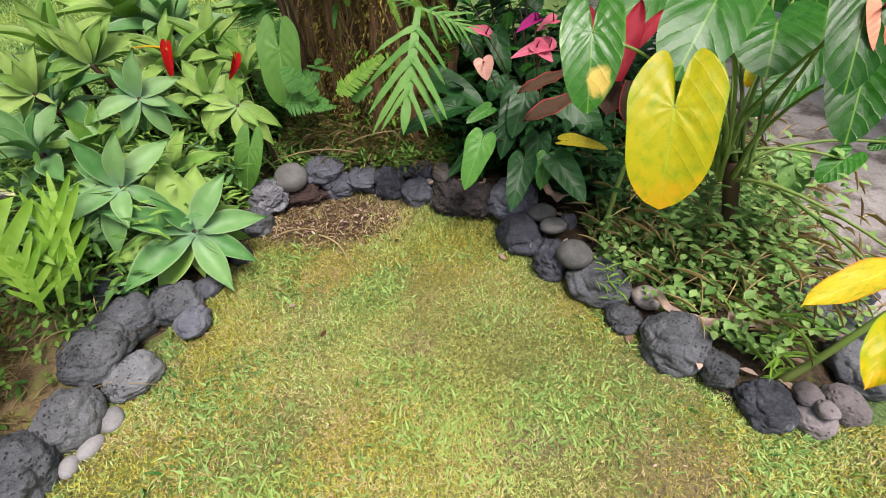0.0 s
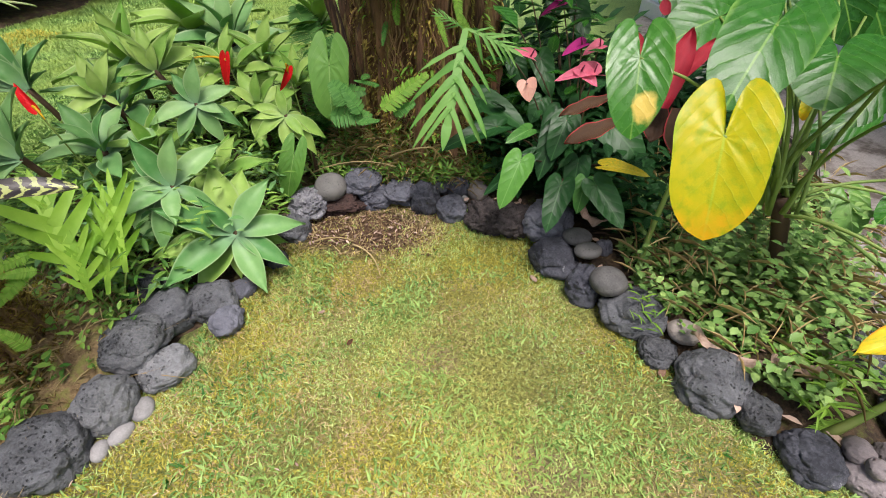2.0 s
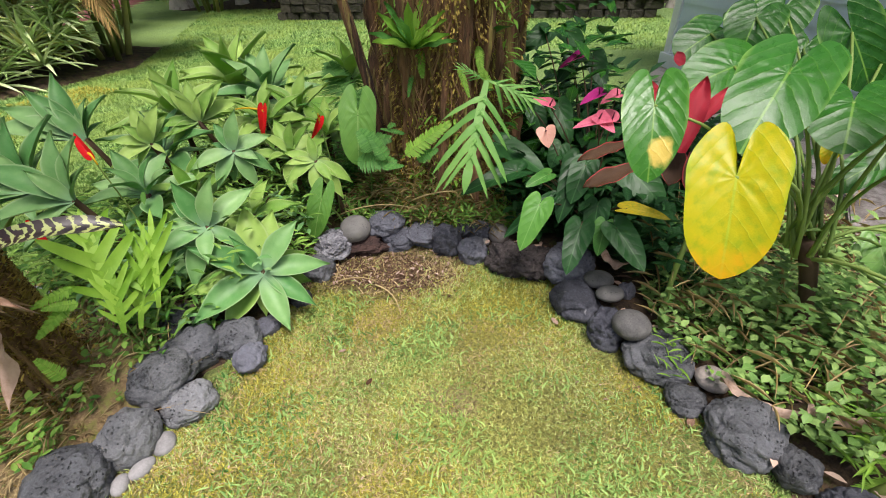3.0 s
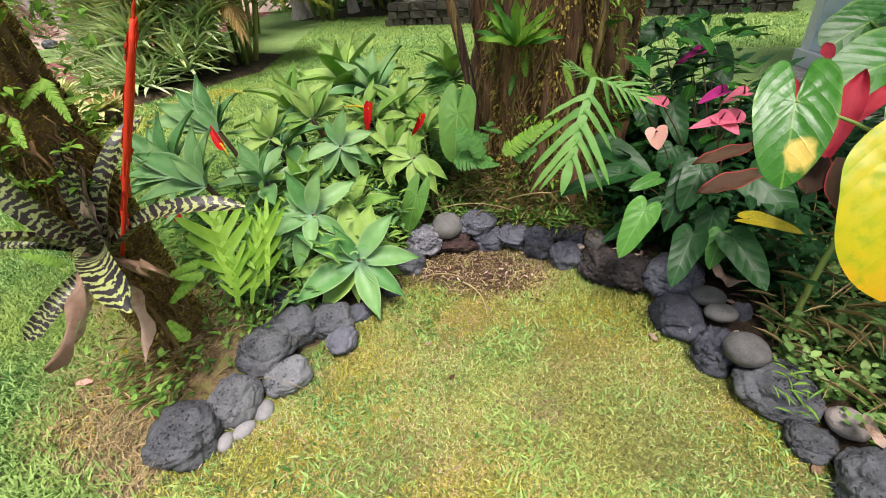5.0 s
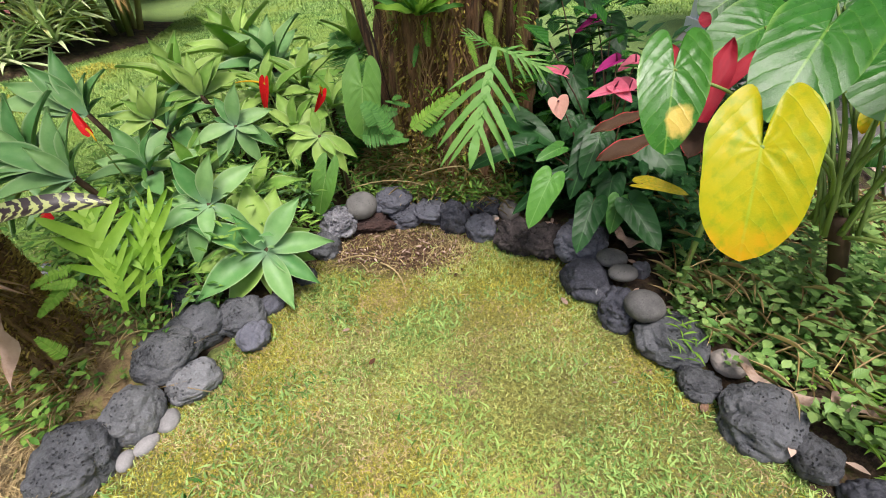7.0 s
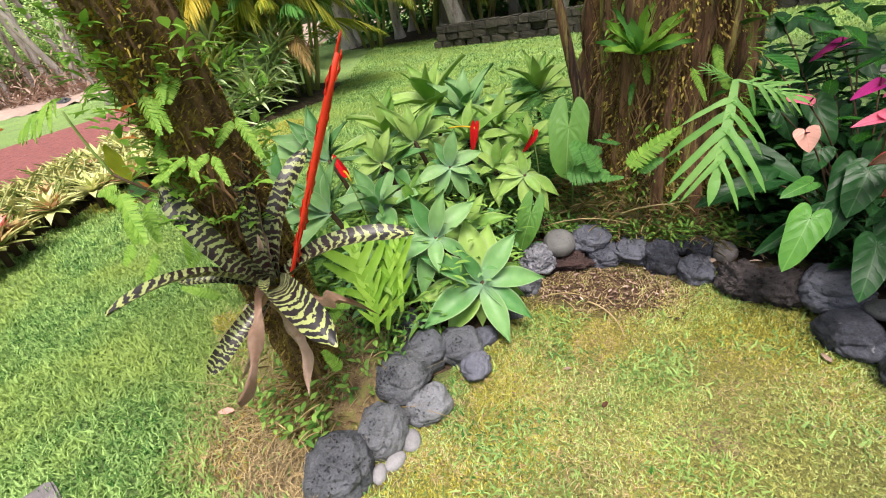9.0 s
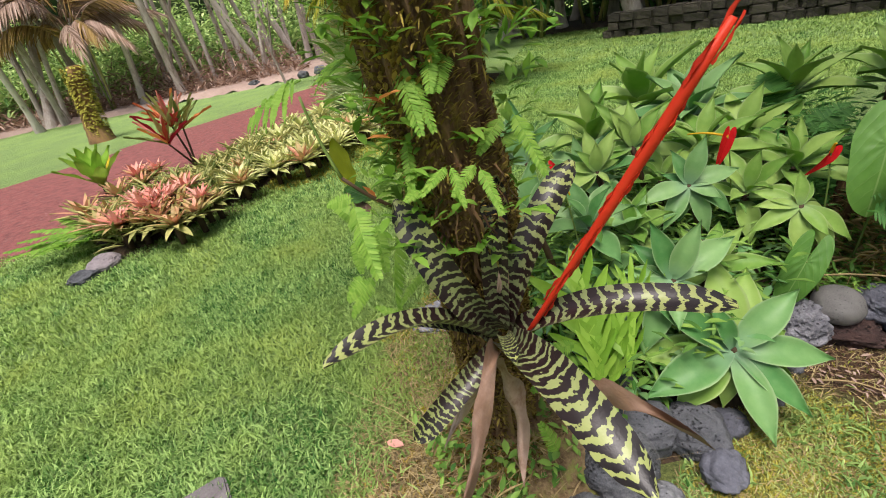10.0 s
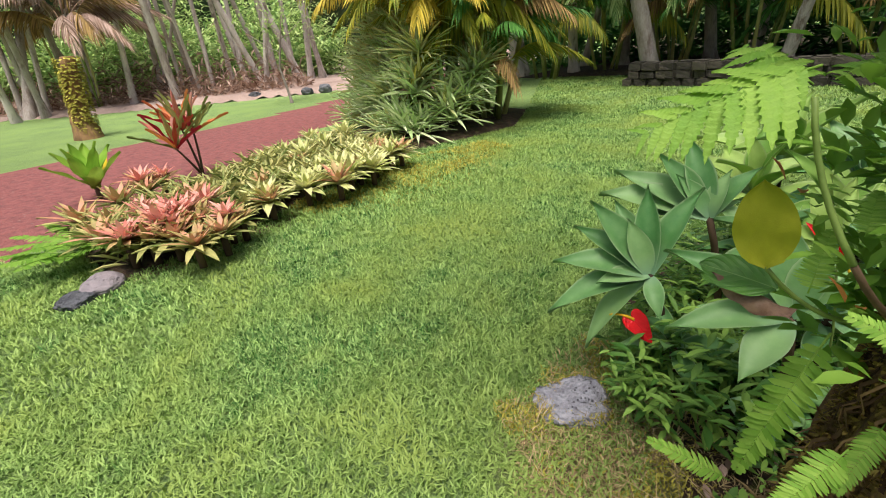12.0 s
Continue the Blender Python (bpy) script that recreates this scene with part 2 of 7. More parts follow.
M_BROMCREAM = leaf_material("cream bromeliad leaf", (0.35, 0.42, 0.1), (0.75, 0.72, 0.35), rough=0.4, thin=0.2, edge=(0.8, 0.76, 0.45), spread=0.8)
M_BROMGREEN = leaf_material("olive bromeliad leaf", (0.13, 0.2, 0.04), (0.5, 0.46, 0.17), rough=0.4, thin=0.2, spread=0.9)
M_SPIDER = leaf_material("spider plant leaf", (0.32, 0.5, 0.16), (0.7, 0.78, 0.46), rough=0.45, thin=0.25, edge=(0.6, 0.68, 0.4), spread=0.9)
M_PALM = leaf_material("palm leaflet", (0.12, 0.2, 0.02), (0.45, 0.42, 0.04), rough=0.45, thin=0.25, spread=1.0)
M_PALMGOLD = leaf_material("golden palm leaflet", (0.3, 0.25, 0.02), (0.66, 0.5, 0.06), rough=0.5, thin=0.25, spread=1.0)
M_PALMDRY = leaf_material("dry palm leaflet", (0.16, 0.1, 0.035), (0.42, 0.28, 0.1), rough=0.7, thin=0.15, spread=1.0)
M_WOODS = leaf_material("forest leaf", (0.12, 0.26, 0.055), (0.62, 0.76, 0.3), rough=0.5, thin=0.25, spread=1.0)
M_CROTON = leaf_material("orange ti leaf", (0.36, 0.06, 0.03), (0.78, 0.32, 0.09), rough=0.4, thin=0.2, spread=1.0)

ROCK = {
    "dark": surface("dark lava", (0.026, 0.028, 0.032), (0.17, 0.177, 0.192), 9, 0.62, 120, 1.0, 0.016, holes=75),
    "grey": surface("pitted grey lava", (0.055, 0.058, 0.062), (0.27, 0.277, 0.29), 8, 0.68, 130, 0.9, 0.014, holes=65),
    "blue": surface("blue-grey lava", (0.03, 0.032, 0.045), (0.14, 0.145, 0.175), 10, 0.72, 110, 1.0, 0.016, holes=80),
    "pebble": surface("smooth grey pebble", (0.17, 0.165, 0.165), (0.34, 0.33, 0.33), 14, 0.7, 160, 0.25, 0.004),
    "round": surface("smooth round stone", (0.07, 0.068, 0.067), (0.175, 0.17, 0.16), 12, 0.75, 170, 0.35, 0.005, holes=90),
    "sand": surface("sandy stone", (0.2, 0.17, 0.15), (0.38, 0.34, 0.31), 14, 0.8, 150, 0.4, 0.006),
    "rust": surface("rusty cinder", (0.03, 0.017, 0.015), (0.1, 0.055, 0.045), 12, 0.95, 90, 1.0, 0.02, holes=60),
    "rough": surface("crumbling cinder", (0.03, 0.024, 0.023), (0.14, 0.115, 0.11), 16, 0.95, 70, 1.0, 0.03, holes=50),
    "pale": surface("pale porous lava", (0.1, 0.1, 0.115), (0.42, 0.42, 0.45), 16, 0.85, 70, 1.0, 0.02, holes=60),
    "splashed": surface("white-splashed lava", (0.03, 0.032, 0.042), (0.16, 0.165, 0.2), 8, 0.8, 110, 0.8, 0.012, third=(0.55, 0.55, 0.55), rare=0.62),
    "mauve": surface("mauve pitted stone", (0.1, 0.085, 0.088), (0.24, 0.21, 0.215), 9, 0.8, 130, 0.6, 0.008, holes=40),
}
M_BARK = surface("shaggy bark", (0.028, 0.014, 0.009), (0.36, 0.18, 0.09), 14, 0.95, 60, 1.0, 0.03, third=(0.38, 0.32, 0.09), rare=0.52, stretch=(1.0, 1.0, 0.1))
M_MOSSBARK = surface("mossy bark", (0.035, 0.021, 0.013), (0.3, 0.17, 0.075), 10, 0.95, 60, 1.0, 0.03, third=(0.33, 0.24, 0.055), rare=0.52, stretch=(1.0, 1.0, 0.5))
M_FIBRE = leaf_material("root fibres", (0.045, 0.022, 0.012), (0.34, 0.2, 0.1), rough=0.9, thin=0.0, spread=1.0)
M_GREYBARK = surface("grey bark", (0.27, 0.225, 0.195), (0.62, 0.55, 0.5), 3, 0.9, 25, 0.8, 0.03, third=(0.2, 0.15, 0.12), stretch=(1, 1, 0.3))
M_SOIL = surface("dark soil with litter", (0.026, 0.016, 0.009), (0.17, 0.105, 0.055), 9, 0.95, 80, 1.0, 0.03, third=(0.1, 0.11, 0.025))
M_LITTER = surface("mossy litter mound", (0.12, 0.07, 0.03), (0.55, 0.4, 0.2), 9, 0.95, 90, 1.0, 0.03, third=(0.28, 0.3, 0.07), rare=0.5)
M_CINDER = surface("red cinder", (0.03, 0.010, 0.011), (0.27, 0.09, 0.08), 9.0, 0.95, 34, 1.0, 0.05, third=(0.33, 0.22, 0.2), rare=0.6)
M_FOREST = surface("forest floor litter", (0.2, 0.135, 0.105), (0.44, 0.33, 0.27), 0.6, 0.95, 12, 0.8, 0.05)
M_CONCRETE = surface("weathered concrete", (0.13, 0.11, 0.098), (0.37, 0.34, 0.325), 2.2, 0.85, 90, 0.3, 0.006, third=(0.09, 0.072, 0.06), rare=0.47)
M_SLAB = surface("rough grey slab", (0.14, 0.125, 0.125), (0.32, 0.3, 0.3), 12, 0.9, 120, 0.6, 0.008)
M_WALLSTONE = surface("dark wall stone", (0.02, 0.018, 0.014), (0.09, 0.078, 0.058), 5, 0.9, 40, 0.9, 0.03, third=(0.07, 0.08, 0.022))
M_SIDING = surface("pale blue painted siding", (0.55, 0.63, 0.73), (0.62, 0.7, 0.8), 1.2, 0.55, 30, 0.08, 0.003)
M_CROWN = leaf_material("canopy leaf", (0.04, 0.12, 0.02), (0.14, 0.28, 0.06), rough=0.5, thin=0.2, spread=0.9)
M_TRIM = surface("white painted trim", (0.68, 0.7, 0.74), (0.8, 0.81, 0.83), 2.0, 0.5, 40, 0.06, 0.003)


def zebra_material():
    m, nt, out = start("zebra banded leaf")
    tc = nd(nt, "ShaderNodeTexCoord")
    sep = nd(nt, "ShaderNodeSeparateXYZ", {0: tc.outputs["UV"]})
    rnd = chance(nt)
    shift = nd(nt, "ShaderNodeCombineXYZ", {0: math_(nt, 'MULTIPLY', sep.outputs[0], 2.6), 1: math_(nt, 'MULTIPLY', sep.outputs[1], 13.0), 2: math_(nt, 'MULTIPLY', rnd, 20.0)}).outputs[0]
    n = noise_(nt, shift, 1.0, 3.0, 0.6)
    a = math_(nt, 'ADD', math_(nt, 'MULTIPLY', sep.outputs[1], 17.0), math_(nt, 'MULTIPLY', n, 2.2))
    a = math_(nt, 'ADD', a, math_(nt, 'MULTIPLY', math_(nt, 'ABSOLUTE', math_(nt, 'SUBTRACT', sep.outputs[0], 0.5)), 0.5))
    s = math_(nt, 'ABSOLUTE', math_(nt, 'SUBTRACT', math_(nt, 'FRACT', a), 0.5))
    s = math_(nt, 'ADD', s, math_(nt, 'MULTIPLY', math_(nt, 'SUBTRACT', noise_(nt, shift, 3.2, 3.0), 0.5), 0.5))
    f = nd(nt, "ShaderNodeMapRange", {0: s, 1: 0.30, 2: 0.33, 3: 0.0, 4: 1.0}).outputs[0]
    pale = mix_(nt, math_(nt, 'MULTIPLY', sep.outputs[1], 0.9), (0.2, 0.24, 0.12), (0.34, 0.38, 0.11))
    dark = mix_(nt, sep.outputs[1], (0.03, 0.012, 0.012), (0.014, 0.012, 0.012))
    finish(nt, out, mix_(nt, f, dark, pale), 0.4, noise_(nt, tc.outputs["Object"], 90.0), 0.2, 0.003, 0.06)
    return m


M_ZEBRA = zebra_material()


M_OLIVE = leaf_material("olive oval leaf", (0.25, 0.28, 0.02), (0.42, 0.42, 0.03), rough=0.4, thin=0.25, relief=0.2)


def ground_material():
    """Lawn thatch: green turf, moss, dry patches and bare earth, each with a ragged outline of its own."""
    m, nt, out = start("lawn ground")
    vec = nd(nt, "ShaderNodeTexCoord").outputs["Object"]
    n0, n1, n2 = noise_(nt, vec, 0.9, 4.0), noise_(nt, vec, 7.0, 5.0), noise_(nt, vec, 75.0, 7.0, 0.85)
    n2 = nd(nt, "ShaderNodeMapRange", {0: n2, 1: 0.36, 2: 0.64, 3: 0.0, 4: 1.0}).outputs[0]
    turf = mix_(nt, n2, (0.06, 0.15, 0.03), (0.42, 0.6, 0.19))
    turf = mix_(nt, ramp_(nt, n0, (0.42, 0.0), (0.62, 0.8)), turf, (0.3, 0.46, 0.12))
    moss = mix_(nt, n2, (0.085, 0.08, 0.018), (0.56, 0.56, 0.13))
    straw = mix_(nt, n2, (0.12, 0.07, 0.03), (0.56, 0.45, 0.23))
    earth = mix_(nt, n2, (0.035, 0.018, 0.01), (0.3, 0.17, 0.09))

    def patch(x, y, rx, ry, soft=0.35):
        p = nd(nt, "ShaderNodeVectorMath", {0: vec, 1: (x, y, 0)}, op='SUBTRACT').outputs[0]
        p = nd(nt, "ShaderNodeVectorMath", {0: p, 1: (1 / rx, 1 / ry, 0)}, op='MULTIPLY').outputs[0]
        d = nd(nt, "ShaderNodeVectorMath", {0: p}, op='LENGTH').outputs["Value"]
        d = math_(nt, 'ADD', d, math_(nt, 'MULTIPLY', math_(nt, 'SUBTRACT', n1, 0.5), 0.9))
        return nd(nt, "ShaderNodeMapRange", {0: d, 1: 1.0 - soft, 2: 1.0 + soft, 3: 1.0, 4: 0.0}).outputs[0]

    col = turf
    for x, y, rx, ry in ((-0.1, 1.5, 1.05, 1.05), (-0.1, 2.2, 0.8, 0.4)):
        col = mix_(nt, patch(x, y, rx, ry), col, moss)
    for x, y, rx, ry in ((-1.6, 1.15, 0.45, 0.32), (1.0, 1.0, 0.5, 0.3), (-2.15, 1.75, 0.3, 0.35), (-1.25, 0.95, 0.3, 0.2), (0.25, 1.25, 0.16, 0.08), (-0.15, 1.62, 0.12, 0.07)):
        col = mix_(nt, patch(x, y, rx, ry), col, straw)
    for x, y, rx, ry in ((-0.6, 2.4, 0.45, 0.22), (-5.5, 1.9, 0.22, 1.0)):
        col = mix_(nt, patch(x, y, rx, ry), col, earth)
    for x, y, rx, ry in ((-5.2, 4.2, 0.6, 1.3),):
        col = mix_(nt, patch(x, y, rx, ry), col, (0.42, 0.4, 0.05))
    finish(nt, out, col, 0.95, math_(nt, 'ADD', n2, n1), 0.9, 0.02)
    return m


M_GROUND = ground_material()

# ---------- mesh helpers ----------
MESHES = {}


def mesh_of(name, verts, faces, mat, uvs=None, smooth=True):
    me = bpy.data.meshes.new(name)
    me.from_pydata(verts, [], faces)
    if uvs is not None:
        layer = me.uv_layers.new(name="UVMap")
        flat = np.array(uvs, dtype=np.float32)[[v for f in faces for v in f]].ravel()
        layer.data.foreach_set("uv", flat)
    if smooth:
        me.polygons.foreach_set("use_smooth", [True] * len(me.polygons))
    me.materials.append(mat)
    me.update()
    return me


def part(name, me, parent, m=None, label=""):
    """One mesh object under a thing or part, m in the world."""
    ob = new(name, me)
    ob.parent = parent
    up = parent.matrix_basis if parent.parent is None else parent.parent.matrix_basis @ parent.matrix_basis
    ob.matrix_basis = up.inverted() @ (m or up)
    if label:
        tagged(ob, label)
    return ob


def thing(name, label, category, place, group="", kind=""):
    ob = new(name)
    ob.empty_display_size = 0.1
    ob.matrix_basis = Matrix.Translation(place)
    return tagged(ob, label, category, group, kind)


def solo(name, me, label, category, m=None, group="", kind=""):
    ob = new(name, me)
    ob.matrix_basis = m or Matrix()
    return tagged(ob, label, category, group, kind)


def aim(base, tip, normal, width=1.0):
    b, y = Vector(base), Vector(tip) - Vector(base)
    length = y.length
    y.normalize()
    x = y.cross(Vector(normal)).normalized()
    z = x.cross(y)
    m = Matrix((x, y, z)).transposed().to_4x4()
    return Matrix.Translation(b) @ m @ Matrix.Diagonal((length * width, length, length, 1))


def loft(wide, arch, channel, nseg=10, ncross=4, thick=0.0, wave=0.0, seed=0, y0=0.0):
    """A blade of unit length along y, unit width across; wide, arch and channel are functions of 0..1."""
    rnd = random.Random(seed)
    ph = rnd.random() * 6
    verts, uvs, faces = [], [], []
    layers = (1, -1) if thick else (1,)
    for side in layers:
        for i in range(nseg + 1):
            t = i / nseg
            w = wide(t) * 0.5
            for j in range(ncross + 1):
                s = 2 * j / ncross - 1
                z = arch(t) + channel(t) * s * s + wave * math.sin(t * 14 + ph + (2 if s > 0 else 0)) * abs(s) * w
                if side < 0:
                    z -= thick * (1 - s * s * 0.9) * (1 - t * 0.7)
                verts.append((s * w, y0 + t * (1 - y0), z))
                uvs.append((0.5 + 0.5 * s, t))
    k = ncross + 1
    off = (nseg + 1) * k
    for li in range(len(layers)):
        for i in range(nseg):
            for j in range(ncross):
                a = li * off + i * k + j
                f = (a, a + 1, a + k + 1, a + k)
                faces.append(f if li == 0 else f[::-1])
    return verts, uvs, faces


def heart(outline, bulge, seed, seg=96, rings=10, lobes=0.12):
    """A heart-shaped blade about its stalk, unit length from stalk to tip; outline: radii from tip round to the notch."""
    rnd = random.Random(seed)
    ph, skew = rnd.random() * 6, rnd.uniform(-0.05, 0.05)
    verts, uvs, faces = [(0, 0, 0)], [(0.5, 0.3)], []
    stops = np.linspace(0, 1, len(outline))
    for r in range(1, rings + 1):
        q = r / rings
        for i in range(seg + 1):
            a = -math.pi + 2 * math.pi * i / seg
            rad = float(np.interp(abs(a) / math.pi, stops, outline)) * (1 + 0.02 * math.sin(a * 5 + ph))
            aa = a * 0.98
            x, y = math.sin(aa) * rad * q, math.cos(aa) * rad * q
            pucker = 0.003 * math.cos(a * 10) * math.sin(q * math.pi * 0.9) + 0.006 * math.sin((y - abs(x)) * 30) * q * (1 - q) + 0.016 * math.sin(q * 3 + ph + a * 2) * q * q
            z = pucker + bulge * (abs(x) ** 1.3) - 0.2 * max(0, y) ** 2 - lobes * max(0, -y) ** 1.5 + skew * x * y * 3
            verts.append((x, y, z))
            uvs.append((0.5 + x / 1.1, 0.3 + y * 0.7))
    for i in range(seg):
        faces.append((0, 1 + i, 2 + i))
    for r in range(rings - 1):
        for i in range(seg):
            a = 1 + r * (seg + 1) + i
            faces.append((a, a + seg + 1, a + seg + 2, a + 1))
    return verts, uvs, faces


HEART = tuple(float(np.interp(a, (0, 13, 26, 39, 51, 64, 77, 90, 103, 116, 129, 141, 152, 160, 166, 171, 175, 180), (1.0, 0.935, 0.83, 0.725, 0.635, 0.575, 0.54, 0.53, 0.54, 0.56, 0.585, 0.61, 0.63, 0.635, 0.615, 0.54, 0.3, 0.07))) for a in range(0, 181, 4))
ARROW = (1.0, 0.84, 0.64, 0.52, 0.45, 0.41, 0.39, 0.38, 0.37, 0.365, 0.36, 0.34, 0.3, 0.22, 0.12)
SPATHE = (1.0, 0.8, 0.64, 0.54, 0.48, 0.45, 0.43, 0.42, 0.42, 0.42, 0.41, 0.38, 0.32, 0.24, 0.14)


def joined(pieces):
    verts, uvs, faces = [], [], []
    for (v, u, f), m in pieces:
        o = len(verts)
        verts += [tuple(m @ Vector(p)) for p in v]
        uvs += u
        faces += [tuple(i + o for i in g) for g in f]
    return verts, uvs, faces


def tube(points, radii, sides=8, uv=True):
    pts = [Vector(p) for p in points]
    verts, uvs, faces = [], [], []
    for i, p in enumerate(pts):
        d = (pts[min(i + 1, len(pts) - 1)] - pts[max(i - 1, 0)]).normalized()
        x = d.cross(Vector((0.31, 0.93, 0.17))).normalized()
        y = d.cross(x)
        for j in range(sides):
            a = 2 * math.pi * j / sides
            verts.append(tuple(p + (x * math.cos(a) + y * math.sin(a)) * radii[i]))
            uvs.append((j / sides, i / (len(pts) - 1)))
    for i in range(len(pts) - 1):
        for j in range(sides):
            a, b = i * sides + j, i * sides + (j + 1) % sides
            faces.append((a, b, b + sides, a + sides))
    faces.append(tuple(range(sides))[::-1])
    faces.append(tuple(range((len(pts) - 1) * sides, len(pts) * sides)))
    return verts, uvs, faces


def curve_points(a, b, lift, n=6):
    a, b = Vector(a), Vector(b)
    return [a.lerp(b, i / n) + Vector(lift) * (4 * (i / n) * (1 - i / n)) for i in range(n + 1)]


def taper(t, at, base):
    return (base + (1 - base) * math.sin(min(t / at, 1) * math.pi / 2)) if t < at else max(0.012, math.cos((t - at) / (1 - at) * math.pi / 2) ** 0.8)


def frond(pairs, pinna_w, curl, ragged, seed, point=0.8, twice=False, span=0.5):
    """A fern frond of unit length: a stalk and pairs of pinnae; twice: each pinna scalloped along its edges."""
    rnd = random.Random(seed)
    pieces = [(tube([(0, i / 6, -curl * (i / 6) ** 2) for i in range(7)], [0.008 * (1.1 - i / 6) for i in range(7)], 4), Matrix())]
    for i in range(pairs):
        t = 0.1 + 0.88 * i / pairs
        ln = span * min(1, (t - 0.02) * 6) * (1 - t ** 2.2) ** point + 0.015
        for s in (1, -1):
            l2 = ln * (1 - ragged * rnd.random())
            ang = radians(78 - 30 * t + rnd.uniform(-5, 5)) * s
            m = Matrix.Translation((0, t, -curl * t * t)) @ Matrix.Rotation(-ang, 4, 'Z') @ Matrix.Rotation(radians(rnd.uniform(-22, -4)), 4, 'X')
            if twice:
                pieces.append((loft(lambda u: 0.29 * taper(u, 0.3, 0.95) * (0.62 + 0.38 * (u * 9.0 % 1.0)), lambda u: -0.16 * u * u, lambda u: 0.04, 54, 2, wave=0.1, seed=i), m @ Matrix.Diagonal((l2, l2, l2, 1))))
            else:
                pw = min(0.6, pinna_w / max(l2, 0.02))
                pieces.append((loft(lambda u: pw * taper(u, 0.55, 0.85), lambda u: -0.18 * u * u, lambda u: 0.02, 5, 2, wave=0.15, seed=i), m @ Matrix.Diagonal((l2, l2, l2, 1))))
    return joined(pieces)


def lobed(seed, lobes=5, fat=0.11, rib=0.06, splay=62):
    """A deeply lobed fern leaf: long fingers fused along the midrib."""
    rnd = random.Random(seed)
    pieces = [(loft(lambda u: rib * (1 + 0.7 * math.sin(u * 3)), lambda u: -0.22 * u * u, lambda u: 0.0, 8, 2), Matrix())]
    for i in range(lobes):
        t = 0.2 + 0.68 * i / lobes
        for s in (1, -1):
            ln = (0.66 - 0.3 * abs(t - 0.4)) * rnd.uniform(0.75, 1.12)
            m = Matrix.Translation((0, t, -0.22 * t * t)) @ Matrix.Rotation(-radians(splay - 32 * t + rnd.uniform(-7, 7)) * s, 4, 'Z') @ Matrix.Rotation(radians(rnd.uniform(-16, 2)), 4, 'X') @ Matrix.Diagonal((ln, ln, ln, 1))
            pieces.append((loft(lambda u: fat * (1.25 - 0.55 * u) * (1.0 if u < 0.7 else max(0.03, math.cos((u - 0.7) / 0.3 * 1.5) ** 0.7)), lambda u: -0.25 * u * u, lambda u: 0.02, 6, 2, wave=0.3, seed=i + 9), m))
    pieces.append((loft(lambda u: 0.5 * taper(u, 0.3, 0.7), lambda u: -0.3 * u * u, lambda u: 0.02, 5, 2), Matrix.Translation((0, 0.86, -0.18)) @ Matrix.Diagonal((0.22, 0.26, 0.3, 1))))
    return joined(pieces)


def shape_mesh(shape, mat, k=0):
    key = (shape, mat.name, k)
    if key in MESHES:
        return MESHES[key]
    rnd = random.Random(hash_of(shape) + k * 7)
    a = rnd.uniform(-1, 1)
    if shape == "heart":
        g = heart(HEART, 0.12, k)
    elif shape == "arrow":
        g = heart(ARROW, 0.22, k, 48, 7)
    elif shape == "spathe":
        g = heart(SPATHE, 0.5, k, 44, 7)
    elif shape == "oval":
        g = loft(lambda t: max(0.03, math.sin(math.pi * t ** 0.9) ** 0.6), lambda t: -0.12 * t * t, lambda t: 0.05, 12, 6, wave=0.06, seed=k)
    elif shape == "strap":
        g = loft(lambda t: taper(t, 0.55, 0.5), lambda t: -0.1 * t * t, lambda t: 0.05, 10, 4, wave=0.06, seed=k)
    elif shape == "agave":
        c = (0.16 + 0.2 * a)
        g = loft(lambda t: 0.36 * (taper(t, 0.46, 0.3) if t < 0.46 else max(0.01, math.cos((t - 0.46) / 0.54 * math.pi / 2) ** 1.2)), lambda t: 0.05 * math.sin(t * 3.1) - c * t ** 2.4, lambda t: 0.075 * math.sin(min(1, t * 1.3) * 2.4), 11, 6, thick=0.022, wave=0.03, seed=k)
    elif shape == "zebra":
        c = 0.14 + 0.14 * a
        g = loft(lambda t: 0.21 * (0.8 + 0.25 * math.sin(t * 2.6)) * (1.0 if t < 0.86 else max(0.05, math.cos((t - 0.86) / 0.14 * 1.5) ** 0.5)), lambda t: 0.12 * math.sin(t * 2.6) - c * t ** 3, lambda t: 0.06 * (1 - 0.6 * t), 16, 6, thick=0.008, wave=0.02, seed=k)
    elif shape == "strapleaf":
        c = 0.25 + 0.2 * a
        g = loft(lambda t: 0.13 * taper(t, 0.3, 0.8), lambda t: -c * t ** 2, lambda t: 0.03, 6, 2, seed=k)
    elif shape == "dead":
        g = loft(lambda t: 0.2 * taper(t, 0.35, 0.7), lambda t: 0.07 * math.sin(t * 6 + k * 1.7) - 0.1 * t * t, lambda t: 0.13 * math.cos(t * 4 + k), 14, 4, wave=0.8, seed=k)
    elif shape == "sword":
        g = frond(24, 0.036, 0.2, 0.12, k, 0.6, span=0.17)
    elif shape == "treefern":
        g = frond(11, 0.07, 0.22, 0.1, k, 0.7, True)
    elif shape == "lobed":
        g = lobed(k)
    elif shape == "fingers":
        g = lobed(k, 4, 0.19, 0.1, 66)
    MESHES[key] = mesh_of(shape, g[0], g[2], mat, g[1])
    return MESHES[key]


def hash_of(s):
    return sum((i + 1) * ord(c) for i, c in enumerate(s))


COUNT = [0]
NATURAL = {"sword": 0.36, "lobed": 1.1, "fingers": 1.1, "treefern": 1.0, "heart": 1.2, "arrow": 0.88, "spathe": 0.95, "oval": 1.0, "strap": 1.0, "agave": 0.36, "zebra": 0.21, "dead": 0.2, "strapleaf": 0.13}


